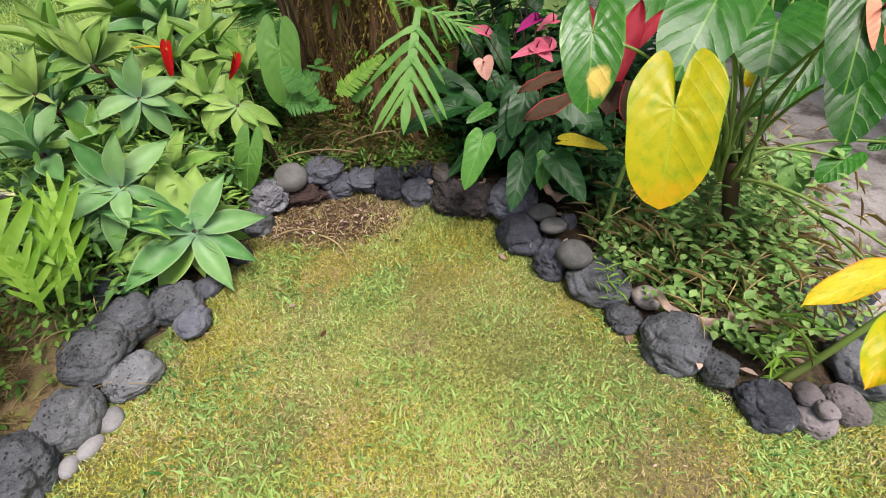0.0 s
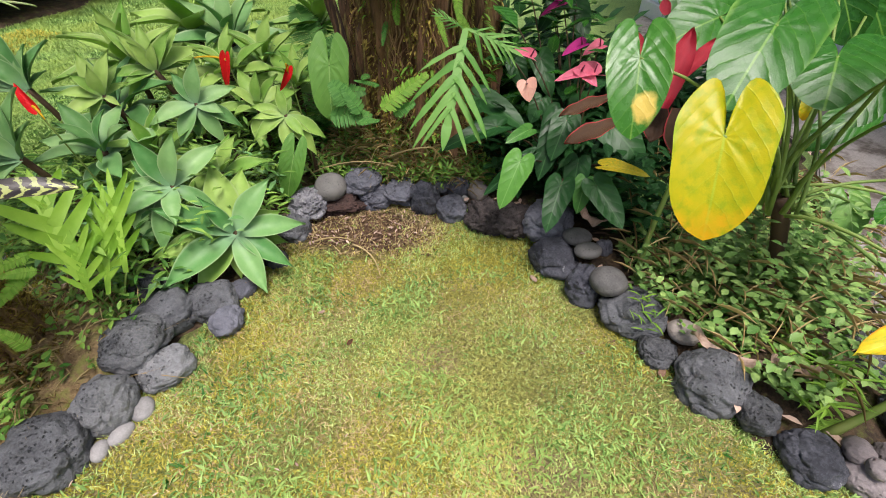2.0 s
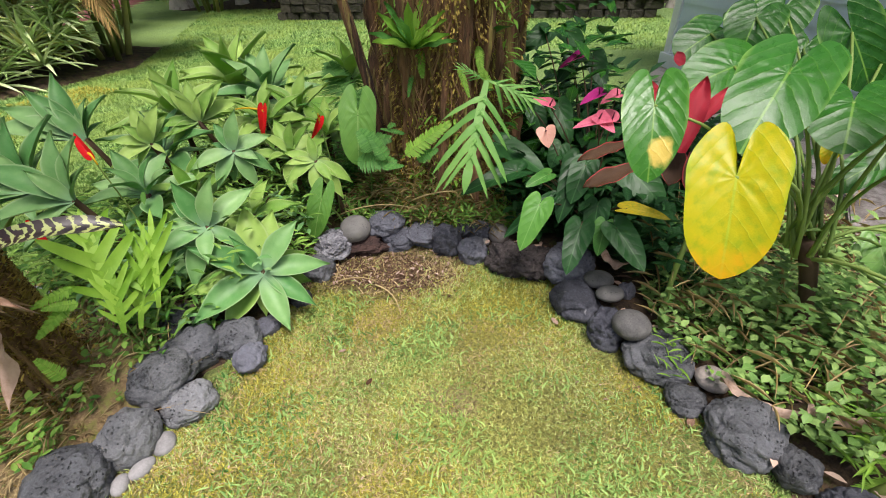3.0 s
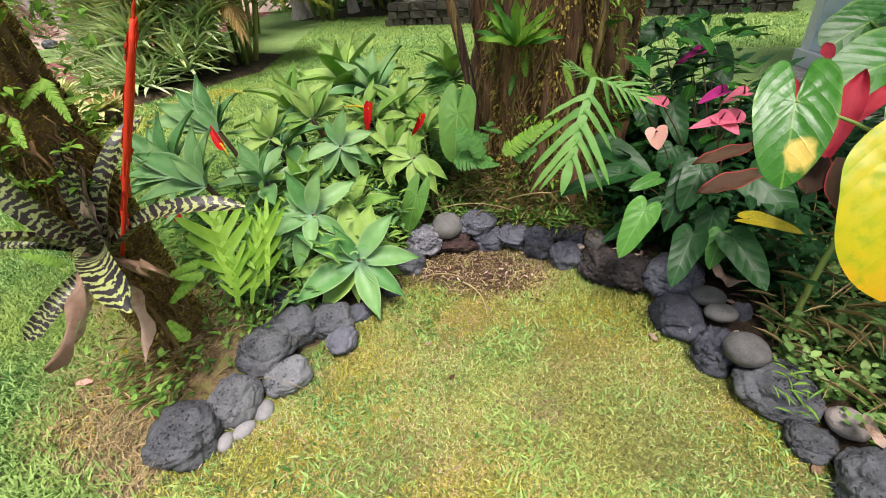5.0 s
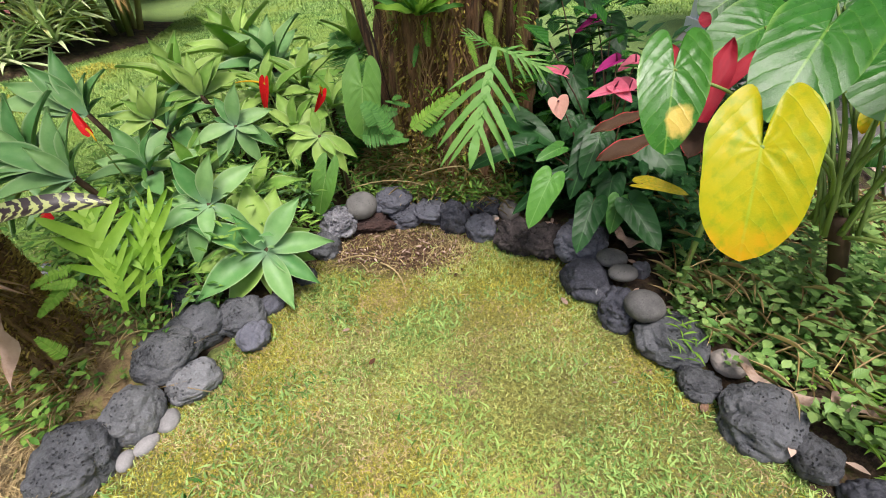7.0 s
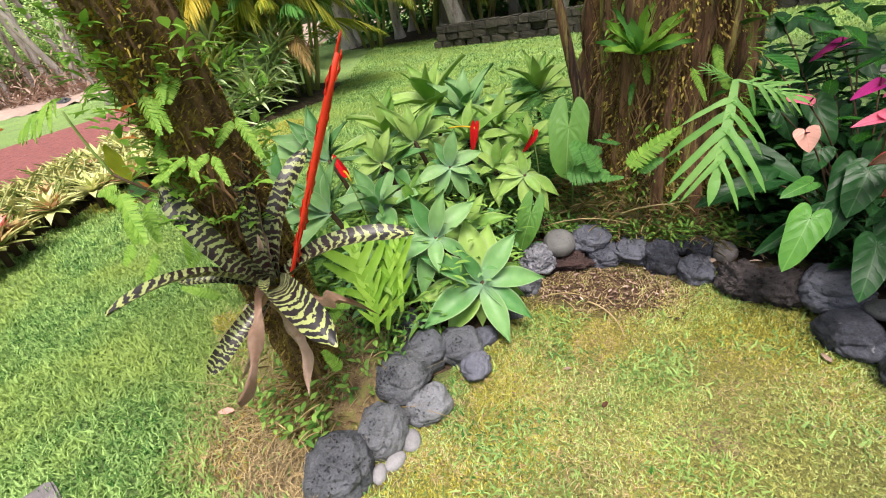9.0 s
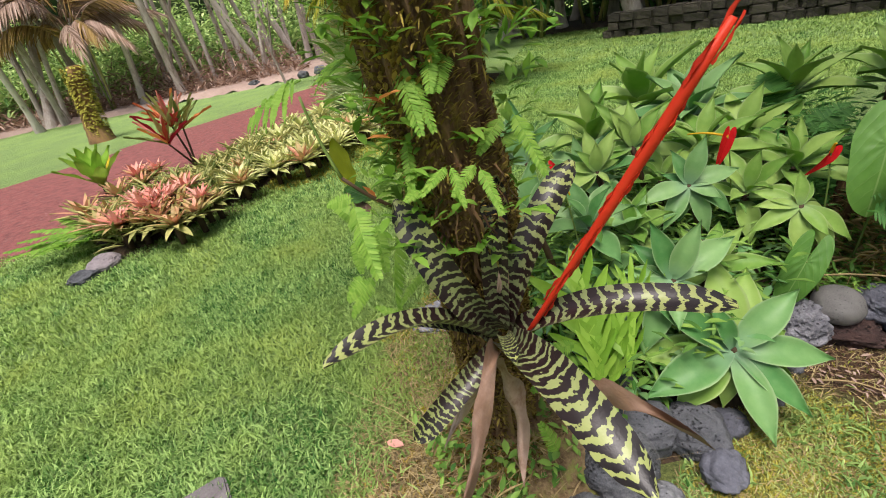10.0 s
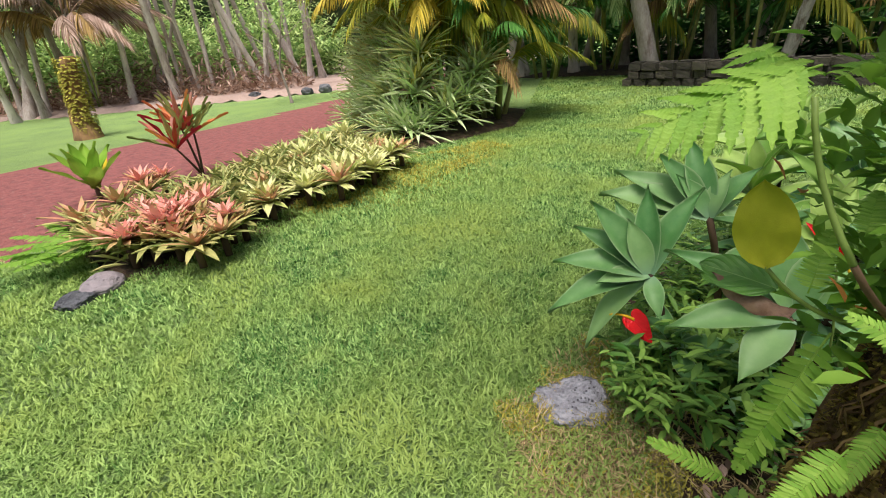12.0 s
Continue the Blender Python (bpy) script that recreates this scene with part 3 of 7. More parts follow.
def grow(plant, name, shape, mat, base, tip, normal, width, label=""):
    """One leaf of a plant, from its stalk's end to its tip, width in lengths."""
    COUNT[0] += 1
    return part(name, shape_mesh(shape, mat, COUNT[0] % 4), plant, aim(base, tip, normal, width / NATURAL[shape]), label)


def stalk(plant, a, b, lift, r0, r1, mat, name="stalk", label="", sides=7):
    pts = curve_points(a, b, lift)
    g = tube(pts, [r0 + (r1 - r0) * i / 6 for i in range(7)], sides)
    return part(name, mesh_of(name, g[0], g[2], mat, g[1]), plant, Matrix(), label)

# ---------- ground, beds and paths ----------
def inside(poly, x, y):
    hit = np.zeros(x.shape, bool)
    n = len(poly)
    for i in range(n):
        (x0, y0), (x1, y1) = poly[i], poly[(i + 1) % n]
        cross = (y0 > y) != (y1 > y)
        hit ^= cross & (x < (x1 - x0) * (y - y0) / (y1 - y0 + 1e-12) + x0)
    return hit


def edge_distance(poly, x, y):
    best = np.full(x.shape, 1e9)
    n = len(poly)
    for i in range(n):
        (x0, y0), (x1, y1) = poly[i], poly[(i + 1) % n]
        dx, dy = x1 - x0, y1 - y0
        t = np.clip(((x - x0) * dx + (y - y0) * dy) / (dx * dx + dy * dy + 1e-12), 0, 1)
        best = np.minimum(best, np.hypot(x - x0 - t * dx, y - y0 - t * dy))
    return best


BED = [(-1.34, 1.22), (-1.20, 1.42), (-1.12, 1.78), (-0.96, 2.05), (-0.92, 2.45), (-0.72, 2.66), (-0.3, 2.72), (0.02, 2.62), (0.3, 2.38), (0.45, 2.12), (0.6, 1.9), (0.8, 1.62),
       (1.0, 1.38), (1.3, 1.35), (1.6, 1.5), (1.72, 2.0), (1.78, 2.5), (2.0, 3.2), (2.1, 3.6), (1.5, 4.5), (0.2, 4.6), (-1.2, 4.5), (-1.9, 4.2), (-2.3, 3.5), (-2.35, 2.7), (-2.05, 2.15), (-1.85, 1.75), (-1.62, 1.4)]
FARBED = [(-5.45, 1.15), (-5.5, 1.9), (-5.65, 2.6), (-5.9, 3.2), (-5.85, 3.9), (-6.15, 5.0), (-5.85, 5.9), (-5.65, 6.9), (-6.3, 8.4), (-8.2, 8.8), (-8.6, 6.5), (-8.0, 4.6), (-7.2, 3.0), (-6.7, 1.8), (-6.3, 1.1)]
DRIVE = [(-6.5, -6), (-6.75, 0.4), (-7.4, 1.5), (-8.3, 3.6), (-9.6, 5.9), (-10.4, 8.5), (-11.5, 12), (-14, 18), (-17, 18), (-13.6, 11), (-12.4, 6), (-12.1, 1.2), (-11.6, -6)]


def field(name, poly, step, lift, mat, rough, label, category):
    """A filled outline with a domed, uneven top."""
    xs = np.arange(min(p[0] for p in poly) - step, max(p[0] for p in poly) + step, step)
    ys = np.arange(min(p[1] for p in poly) - step, max(p[1] for p in poly) + step, step)
    gx, gy = np.meshgrid(xs, ys)
    ins, d = inside(poly, gx, gy), edge_distance(poly, gx, gy)
    keep = ins | (d < step * 1.1)
    index = -np.ones(gx.shape, int)
    verts = []
    for i in range(gx.shape[0]):
        for j in range(gx.shape[1]):
            if keep[i, j]:
                index[i, j] = len(verts)
                up = lift * min(1, d[i, j] / 0.25) if ins[i, j] else -0.012
                z = 0.004 + up + (rough * noise.noise(Vector((gx[i, j] * 5, gy[i, j] * 5, 3))) if ins[i, j] else 0)
                verts.append((gx[i, j], gy[i, j], z))
    faces = []
    for i in range(gx.shape[0] - 1):
        for j in range(gx.shape[1] - 1):
            q = (index[i, j], index[i, j + 1], index[i + 1, j + 1], index[i + 1, j])
            if min(q) >= 0:
                faces.append(tuple(int(a) for a in q))
    return solo(name, mesh_of(name, verts, faces, mat), label, category, kind="structure")


def make_ground():
    near = list(np.arange(-9, 6.01, 0.25))
    xs = [-400, -150, -70, -40, -25, -16, -12] + near + [9, 14, 25, 60, 150, 400]
    ys = [-400, -150, -60, -30, -15, -8] + list(np.arange(-5, 14.01, 0.25)) + [17, 22, 35, 70, 150, 400]
    verts = [(x, y, 0.012 * noise.noise(Vector((x * 0.9, y * 0.9, 0))) - 0.004) for y in ys for x in xs]
    k = len(xs)
    faces = [(j * k + i, j * k + i + 1, (j + 1) * k + i + 1, (j + 1) * k + i) for j in range(len(ys) - 1) for i in range(k - 1)]
    solo("ground", mesh_of("ground", verts, faces, M_GROUND), "mown green lawn with yellow moss and dry patches", "lawn", kind="structure")


make_ground()
field("soil_bed", BED, 0.06, 0.05, M_SOIL, 0.02, "dark soil bed with leaf litter behind lava rocks", "soil")
field("soil_bed", FARBED, 0.12, 0.06, M_SOIL, 0.03, "dark soil island bed under bromeliads and palms", "soil")
field("driveway", DRIVE, 0.4, 0.012, M_CINDER, 0.01, "red cinder driveway curving past the lawn", "driveway")
field("forest_floor", [(-16.1, 10.6), (-18, 8.6), (-20.2, 6.9), (-22.6, 4.7), (-26.1, 2.9), (-29, -8), (-46, -8), (-46, 40), (-20, 40), (-14, 22)], 0.4, 0.15, M_FOREST, 0.12, "bare pinkish-brown forest floor with litter", "soil")
field("grove_floor", [(-9.5, 14.5), (-4, 14.2), (6, 14), (6, 40), (-14, 40)], 0.8, 0.08, M_SOIL, 0.06, "shaded dark ground under a palm grove", "soil")


def slab(name, poly, z0, z1, mat, label, category, kind="structure"):
    bm = bmesh.new()
    f = bm.faces.new([bm.verts.new((x, y, z1)) for x, y in poly])
    r = bmesh.ops.extrude_face_region(bm, geom=[f])
    bmesh.ops.translate(bm, verts=[v for v in r["geom"] if isinstance(v, bmesh.types.BMVert)], vec=(0, 0, z0 - z1))
    bmesh.ops.recalc_face_normals(bm, faces=bm.faces)
    bmesh.ops.bevel(bm, geom=list(bm.edges), offset=0.008, segments=2, affect='EDGES')
    me = bpy.data.meshes.new(name)
    bm.to_mesh(me)
    bm.free()
    me.materials.append(mat)
    return solo(name, me, label, category, kind=kind)


slab("pavement", [(1.78, 1.0), (1.62, 1.7), (1.72, 2.35), (1.86, 2.83), (2.15, 3.42), (1.75, 4.6), (1.5, 6.2), (1.85, 7.0), (2.72, 4.3), (3.1, 3.2), (3.9, 1.0)], -0.1, 0.03, M_CONCRETE, "stained pale concrete walkway beside the house", "walkway")
slab("stepping_stone", [(-2.52, 0.42), (-2.44, 0.72), (-2.41, 0.735), (-2.12, 0.66), (-2.2, 0.3)], -0.03, 0.022, M_SLAB, "rough grey stepping stone set in the lawn", "stepping stone", kind="")


# ---------- house ----------
def box(x0, x1, y0, y1, z0, z1):
    v = [(x, y, z) for z in (z0, z1) for y in (y0, y1) for x in (x0, x1)]
    return v, [(0, 0)] * 8, [(0, 2, 3, 1), (4, 5, 7, 6), (0, 1, 5, 4), (1, 3, 7, 5), (3, 2, 6, 7), (2, 0, 4, 6)]


def make_house():
    house = thing("house", "pale blue house with painted board siding and white base", "house", (1.97, 7.15, 0))
    turn = Matrix.Translation((1.97, 7.15, 0)) @ Matrix.Rotation(math.atan2(-3.38, 0.9), 4, 'Z')
    g = box(0, 6.2, 0.02, 0.2, 0.16, 2.9)
    part("wall", mesh_of("wall", g[0], g[2], M_SIDING, g[1], False), house, turn)
    g = box(0, 0.18, 0.2, 5.0, 0.16, 2.9)
    part("wall", mesh_of("wall", g[0], g[2], M_SIDING, g[1], False), house, turn)
    g = box(-0.06, 6.26, -0.06, 0.22, 0.0, 0.16)
    part("plinth", mesh_of("plinth", g[0], g[2], M_TRIM, g[1], False), house, turn, "white painted base board")
    g = box(-0.03, 0.1, -0.03, 0.1, 0.16, 2.9)
    part("corner_board", mesh_of("corner_board", g[0], g[2], M_TRIM, g[1], False), house, turn, "pale corner trim board")
    plank = [(0.1, 0, 0), (6.2, 0, 0), (6.2, -0.012, 0), (0.1, -0.012, 0), (0.1, 0.018, 0.19), (6.2, 0.018, 0.19), (6.2, 0.008, 0.19), (0.1, 0.008, 0.19)]
    me = mesh_of("siding_board", plank, [(0, 1, 2, 3), (4, 7, 6, 5), (3, 2, 6, 7), (0, 4, 5, 1), (0, 3, 7, 4), (1, 5, 6, 2)], M_SIDING, [(0, 0)] * 8, False)
    for i in range(14):
        part("siding_board", me, house, turn @ Matrix.Translation((0, 0, 0.17 + 0.19 * i)))
    g = box(-0.4, 6.6, -0.4, 5.4, 2.9, 3.0)
    part("roof", mesh_of("roof", g[0], g[2], M_TRIM, g[1], False), house, turn)


make_house()


# ---------- rocks ----------
ROCK_LABEL = {
    "dark": "dark pitted lava rock edging the lawn bed", "grey": "grey pitted lava rock stacked on the bed edge", "blue": "blue-grey lava rock edging the planting bed",
    "pebble": "small smooth pale grey beach pebble", "round": "smooth flat round grey stone resting on lava rocks", "sand": "smooth pale sandy-grey stone on the bed edge",
    "splashed": "blue-grey lava rock splashed with white mineral", "rust": "dark rusty-brown cinder rock under other stones", "rough": "crumbling dark cinder rock with broken layers", "pale": "pale porous light-grey lava rock", "mauve": "mauve-grey stone with dark pits",
}
ROCK_SHAPE = {"pebble": (0.03, 0.0), "round": (0.03, 0.0), "sand": (0.06, 0.0), "mauve": (0.1, 0.01), "grey": (0.16, 0.04), "dark": (0.2, 0.06), "blue": (0.24, 0.09), "rust": (0.3, 0.2), "rough": (0.3, 0.3), "pale": (0.3, 0.28), "splashed": (0.2, 0.06)}
ROCK_N = [0]


def lava_rock(x, y, z, w, deep, h, yaw, kind):
    ROCK_N[0] += 1
    seed = ROCK_N[0] * 3.7
    amp, fine = ROCK_SHAPE[kind]
    bm = bmesh.new()
    bmesh.ops.create_icosphere(bm, subdivisions=5 if w > 0.12 else 4, radius=1.0)
    for v in bm.verts:
        p = v.co.copy()
        big = noise.noise(p * 1.1 + Vector((seed, 0, 0)))
        mid = noise.noise(p * 2.6 + Vector((0, seed, 0)))
        tiny = noise.turbulence(p * 5.5 + Vector((0, 0, seed)), 4, True)
        d = noise.voronoi(p * 1.7 + Vector((seed, seed, 0)))[0]
        crease = max(0.0, 0.22 - (d[1] - d[0])) * 2.2
        pit = max(0.0, noise.noise(p * 11 + Vector((seed, 2, 0))) - 0.32)
        s = 1 + amp * (big * 1.2 + mid * 0.6 - crease * 0.9) - fine * (tiny - 0.45) - (0.28 * pit if amp > 0.08 else 0.0)
        q = p * s
        k = 0.82 if amp > 0.1 else 0.95
        q = Vector((math.copysign(abs(q.x) ** k, q.x), math.copysign(abs(q.y) ** k, q.y), q.z))
        if q.z < -0.55:
            q.z = -0.55 + (q.z + 0.55) * 0.25
        v.co = (q.x * w * 0.475, q.y * deep * 0.475, (q.z + 0.62) / 1.55 * h)
    for f in bm.faces:
        f.smooth = True
    me = bpy.data.meshes.new("lava_rock")
    bm.to_mesh(me)
    bm.free()
    me.materials.append(ROCK[kind])
    small = kind in ("pebble", "round", "sand")
    m = Matrix.Translation((x, y, z - 0.012)) @ Matrix.Rotation(radians(yaw), 4, 'Z')
    solo("pebble" if small else "lava_rock", me, ROCK_LABEL[kind], "stone" if small else "rock", m, "rocks edging the bed")


lava_rock(-1.290, 1.138, 0.00, 0.272, 0.268, 0.137, 32, "dark")
lava_rock(-1.210, 1.309, 0.00, 0.200, 0.222, 0.147, 12, "grey")
lava_rock(-1.232, 1.528, 0.05, 0.252, 0.260, 0.127, -8, "grey")
lava_rock(-1.102, 1.475, 0.00, 0.209, 0.191, 0.099, 37, "grey")
lava_rock(-1.225, 1.690, 0.00, 0.20, 0.27, 0.15, -38, "dark")
lava_rock(-1.345, 1.80, 0.05, 0.15, 0.19, 0.12, 12, "dark")
lava_rock(-1.090, 1.801, 0.00, 0.221, 0.213, 0.105, 22, "dark")
lava_rock(-0.977, 1.710, 0.00, 0.142, 0.156, 0.093, 12, "splashed")
lava_rock(-1.008, 1.908, 0.00, 0.114, 0.125, 0.065, -18, "blue")
lava_rock(-1.104, 1.322, 0.00, 0.082, 0.100, 0.042, 32, "pebble")
lava_rock(-1.120, 1.231, 0.00, 0.064, 0.092, 0.038, -20, "pebble")
lava_rock(-1.152, 1.171, 0.00, 0.058, 0.080, 0.038, 20, "pebble")
lava_rock(-0.928, 2.106, 0.00, 0.106, 0.116, 0.070, 12, "dark")
lava_rock(-0.913, 2.326, 0.00, 0.159, 0.174, 0.105, 12, "dark")
lava_rock(-0.896, 2.478, 0.04, 0.187, 0.206, 0.123, -38, "pale")
lava_rock(-0.797, 2.590, 0.09, 0.182, 0.200, 0.106, 12, "round")
lava_rock(-0.771, 2.578, 0.00, 0.332, 0.203, 0.088, 12, "rust")
lava_rock(-0.650, 2.700, 0.08, 0.224, 0.229, 0.093, 12, "blue")
lava_rock(-0.580, 2.674, 0.00, 0.211, 0.232, 0.104, 22, "blue")
lava_rock(-0.437, 2.696, 0.02, 0.216, 0.230, 0.098, 7, "blue")
lava_rock(-0.289, 2.625, 0.00, 0.176, 0.193, 0.154, 2, "blue")
lava_rock(-0.201, 2.771, 0.03, 0.134, 0.148, 0.089, 32, "blue")
lava_rock(-0.111, 2.763, 0.03, 0.141, 0.155, 0.093, 2, "blue")
lava_rock(-0.141, 2.569, 0.00, 0.169, 0.186, 0.112, 22, "blue")
lava_rock(-0.074, 2.684, 0.02, 0.046, 0.051, 0.032, 12, "pebble")
lava_rock(-0.003, 2.741, 0.02, 0.124, 0.137, 0.092, 12, "sand")
lava_rock(0.052, 2.500, 0.00, 0.224, 0.247, 0.130, 12, "rough")
lava_rock(0.178, 2.472, 0.00, 0.220, 0.242, 0.127, -8, "rough")
lava_rock(0.358, 2.428, 0.05, 0.265, 0.275, 0.126, -3, "blue")
lava_rock(0.371, 2.212, 0.00, 0.235, 0.237, 0.117, 2, "splashed")
lava_rock(0.478, 2.293, 0.10, 0.145, 0.115, 0.054, 2, "round")
lava_rock(0.514, 2.198, 0.10, 0.134, 0.101, 0.049, 12, "round")
lava_rock(0.616, 2.289, 0.02, 0.079, 0.087, 0.092, 22, "blue")
lava_rock(0.486, 2.029, 0.00, 0.164, 0.180, 0.142, -28, "blue")
lava_rock(0.561, 1.984, 0.11, 0.160, 0.157, 0.079, 17, "round")
lava_rock(0.665, 1.906, 0.00, 0.284, 0.253, 0.132, 2, "dark")
lava_rock(0.827, 1.799, 0.05, 0.129, 0.116, 0.060, -13, "sand")
lava_rock(0.722, 1.724, 0.00, 0.152, 0.138, 0.075, -8, "dark")
lava_rock(0.862, 1.600, 0.00, 0.24, 0.25, 0.14, -18, "dark")
lava_rock(0.979, 1.489, 0.00, 0.139, 0.153, 0.112, -23, "dark")
lava_rock(1.082, 1.357, 0.00, 0.174, 0.191, 0.110, -8, "splashed")
lava_rock(1.199, 1.369, 0.07, 0.094, 0.093, 0.048, 2, "mauve")
lava_rock(1.213, 1.318, 0.00, 0.131, 0.144, 0.082, 2, "mauve")
lava_rock(1.347, 1.364, 0.00, 0.141, 0.155, 0.086, 2, "mauve")
lava_rock(1.215, 1.307, 0.09, 0.073, 0.072, 0.037, 2, "mauve")
lava_rock(1.471, 1.486, 0.00, 0.215, 0.237, 0.139, 2, "dark")
lava_rock(1.530, 1.738, 0.00, 0.257, 0.277, 0.127, -8, "dark")
lava_rock(1.635, 1.780, 0.10, 0.099, 0.109, 0.063, 2, "blue")
lava_rock(1.668, 2.142, 0.00, 0.214, 0.171, 0.072, -18, "dark")
lava_rock(-5.368, 0.858, 0.00, 0.244, 0.268, 0.075, 49, "dark")
lava_rock(-5.427, 1.032, 0.00, 0.282, 0.311, 0.113, 44, "mauve")
lava_rock(-7.042, 2.997, 0.00, 0.283, 0.311, 0.121, 44, "dark")
lava_rock(-2.30, 1.88, -0.01, 0.31, 0.27, 0.07, 40, "pale")
lava_rock(-1.62, 1.255, 0.0, 0.04, 0.045, 0.03, 10, "pebble")


# ---------- main tree ----------
def trunk_mesh(name, pts, radii, sides, ridges, amp, mat, seed):
    P = [Vector(p) for p in pts]
    n = 70
    verts, faces, uvs = [], [], []
    for i in range(n + 1):
        t = i / n * (len(P) - 1)
        a = min(int(t), len(P) - 2)
        c, r = P[a].lerp(P[a + 1], t - a), radii[a] + (radii[a + 1] - radii[a]) * (t - a)
        for j in range(sides):
            th = 2 * math.pi * j / sides
            e = Vector((math.cos(th), math.sin(th), 0))
            f = noise.noise(Vector((e.x * ridges, e.y * ridges, c.z * 0.9 + seed))) + 0.5 * noise.noise(Vector((e.x * ridges * 2.7, e.y * ridges * 2.7, c.z * 3 + seed)))
            f += 0.35 * noise.noise(Vector((e.x * ridges * 5, e.y * ridges * 5, c.z * 9 + seed)))
            verts.append(tuple(c + e * (r * (1 + amp * f))))
            uvs.append((j / sides, i / n))
    for i in range(n):
        for j in range(sides):
            a, b = i * sides + j, i * sides + (j + 1) % sides
            faces.append((a, b, b + sides, a + sides))
    faces.append(tuple(range(n * sides, (n + 1) * sides)))
    return mesh_of(name, verts, faces, mat, uvs)


def fibres(n, centre, radius, z0, z1, length, thick, mat, seed, name, lean=(0, 0)):
    """Hanging roots and bark shreds round a trunk, many thin bent strips."""
    rnd = random.Random(seed)
    verts, faces, uvs = [], [], []
    for _ in range(n):
        a, z = rnd.uniform(0, 6.283), rnd.uniform(z0, z1)
        r = radius(z) * rnd.uniform(0.98, 1.1)
        ln, w = length * rnd.uniform(0.4, 1.3), thick * rnd.uniform(0.5, 1.5)
        da, o = rnd.uniform(-0.13, 0.13), len(verts)
        for k in range(5):
            q = k / 4
            zz = z - ln * q
            aa = a + da * q + 0.05 * math.sin(q * 9 + a * 7)
            rr = r + 0.012 * math.sin(q * 6 + a * 3) + max(0, 0.25 - zz) * 0.25
            cx, cy = centre[0] + lean[0] * zz, centre[1] + lean[1] * zz
            for s in (-1, 1):
                verts.append((cx + math.cos(aa + s * w / rr) * rr, cy + math.sin(aa + s * w / rr) * rr, max(zz, 0.02)))
                uvs.append((0.5 + 0.5 * s, q))
        for k in range(4):
            faces.append((o + 2 * k, o + 2 * k + 1, o + 2 * k + 3, o + 2 * k + 2))
    return mesh_of(name, verts, faces, mat, uvs)


tree = thing("tree", "old tree with shaggy reddish-brown fibrous trunk and moss", "tree", (-0.38, 3.3, 0))
part("trunk", trunk_mesh("trunk", [(-0.40, 3.28, -0.05), (-0.40, 3.28, 0.15), (-0.38, 3.28, 0.5), (-0.35, 3.28, 1.0), (-0.32, 3.3, 2.0), (-0.28, 3.35, 4.5)], [0.52, 0.46, 0.41, 0.39, 0.38, 0.32], 200, 7.0, 0.26, M_BARK, 2.0), tree, Matrix())
part("side_stem", trunk_mesh("side_stem", [(-0.70, 3.05, -0.05), (-0.72, 3.04, 0.4), (-0.76, 3.02, 0.8), (-0.86, 3.0, 1.3), (-1.0, 2.95, 3.0)], [0.06, 0.032, 0.026, 0.024, 0.024], 40, 3.0, 0.2, M_BARK, 5.0), tree, Matrix())
tagged(part("root_mat", fibres(1500, (-0.38, 3.28), lambda z: 0.395 if z > 0.5 else 0.40 + (0.5 - z) * 0.12, 0.15, 2.2, 0.26, 0.0026, M_FIBRE, 3, "root_mat"), tree, Matrix(), "tangle of thin brown roots"), kind="stuff")
tagged(part("moss", mesh_of("moss", *[x for x in (lambda g: (g[0], g[2], M_MOSS, g[1]))(joined([(loft(lambda t: 0.6 * taper(t, 0.4, 0.5), lambda t: 0.0, lambda t: 0.05, 4, 2), Matrix.Translation((-0.40 + math.cos(a) * 0.41, 3.28 + math.sin(a) * 0.41, z)) @ Matrix.Rotation(a + math.pi / 2, 4, 'Z') @ Matrix.Rotation(radians(80 + (i * 37) % 50), 4, 'X') @ Matrix.Diagonal((0.014, 0.016, 0.014, 1))) for i, (a, z) in enumerate([(-1.9 + 1.9 * random.Random(i).random(), 0.1 + 1.1 * random.Random(i + 900).random()) for i in range(700)])]))]), tree, Matrix(), "yellow-green moss tufts"), kind="stuff")

part("root_mound", mesh_of("root_mound", *(lambda g: (g[0], g[2], M_LITTER, g[1]))(tube([(-0.40, 3.3, -0.03), (-0.40, 3.3, 0.06), (-0.40, 3.3, 0.16), (-0.39, 3.3, 0.3), (-0.38, 3.29, 0.42)], [0.6, 0.58, 0.52, 0.44, 0.33], 60))), tree, Matrix(), "mossy litter heaped round the trunk foot")

moss_tree = thing("mossy_tree", "slender dark tree trunk covered with moss and epiphytes", "tree", (-1.6, 1.45, 0))
part("root_mound", mesh_of("root_mound", *(lambda g: (g[0], g[2], M_LITTER, g[1]))(tube([(-1.54, 1.47, -0.03), (-1.54, 1.47, 0.02), (-1.55, 1.47, 0.06), (-1.57, 1.46, 0.1), (-1.58, 1.45, 0.16)], [0.34, 0.31, 0.24, 0.16, 0.1], 40))), moss_tree, Matrix(), "mound of mossy litter at the trunk foot")
part("trunk", trunk_mesh("trunk", [(-1.62, 1.50, -0.05), (-1.60, 1.46, 0.2), (-1.55, 1.40, 0.6), (-1.52, 1.36, 1.0), (-1.55, 1.32, 1.4), (-1.62, 1.28, 2.2), (-1.7, 1.2, 4.0)], [0.125, 0.105, 0.096, 0.096, 0.1, 0.1, 0.09], 110, 5.0, 0.34, M_MOSSBARK, 7.0), moss_tree, Matrix())
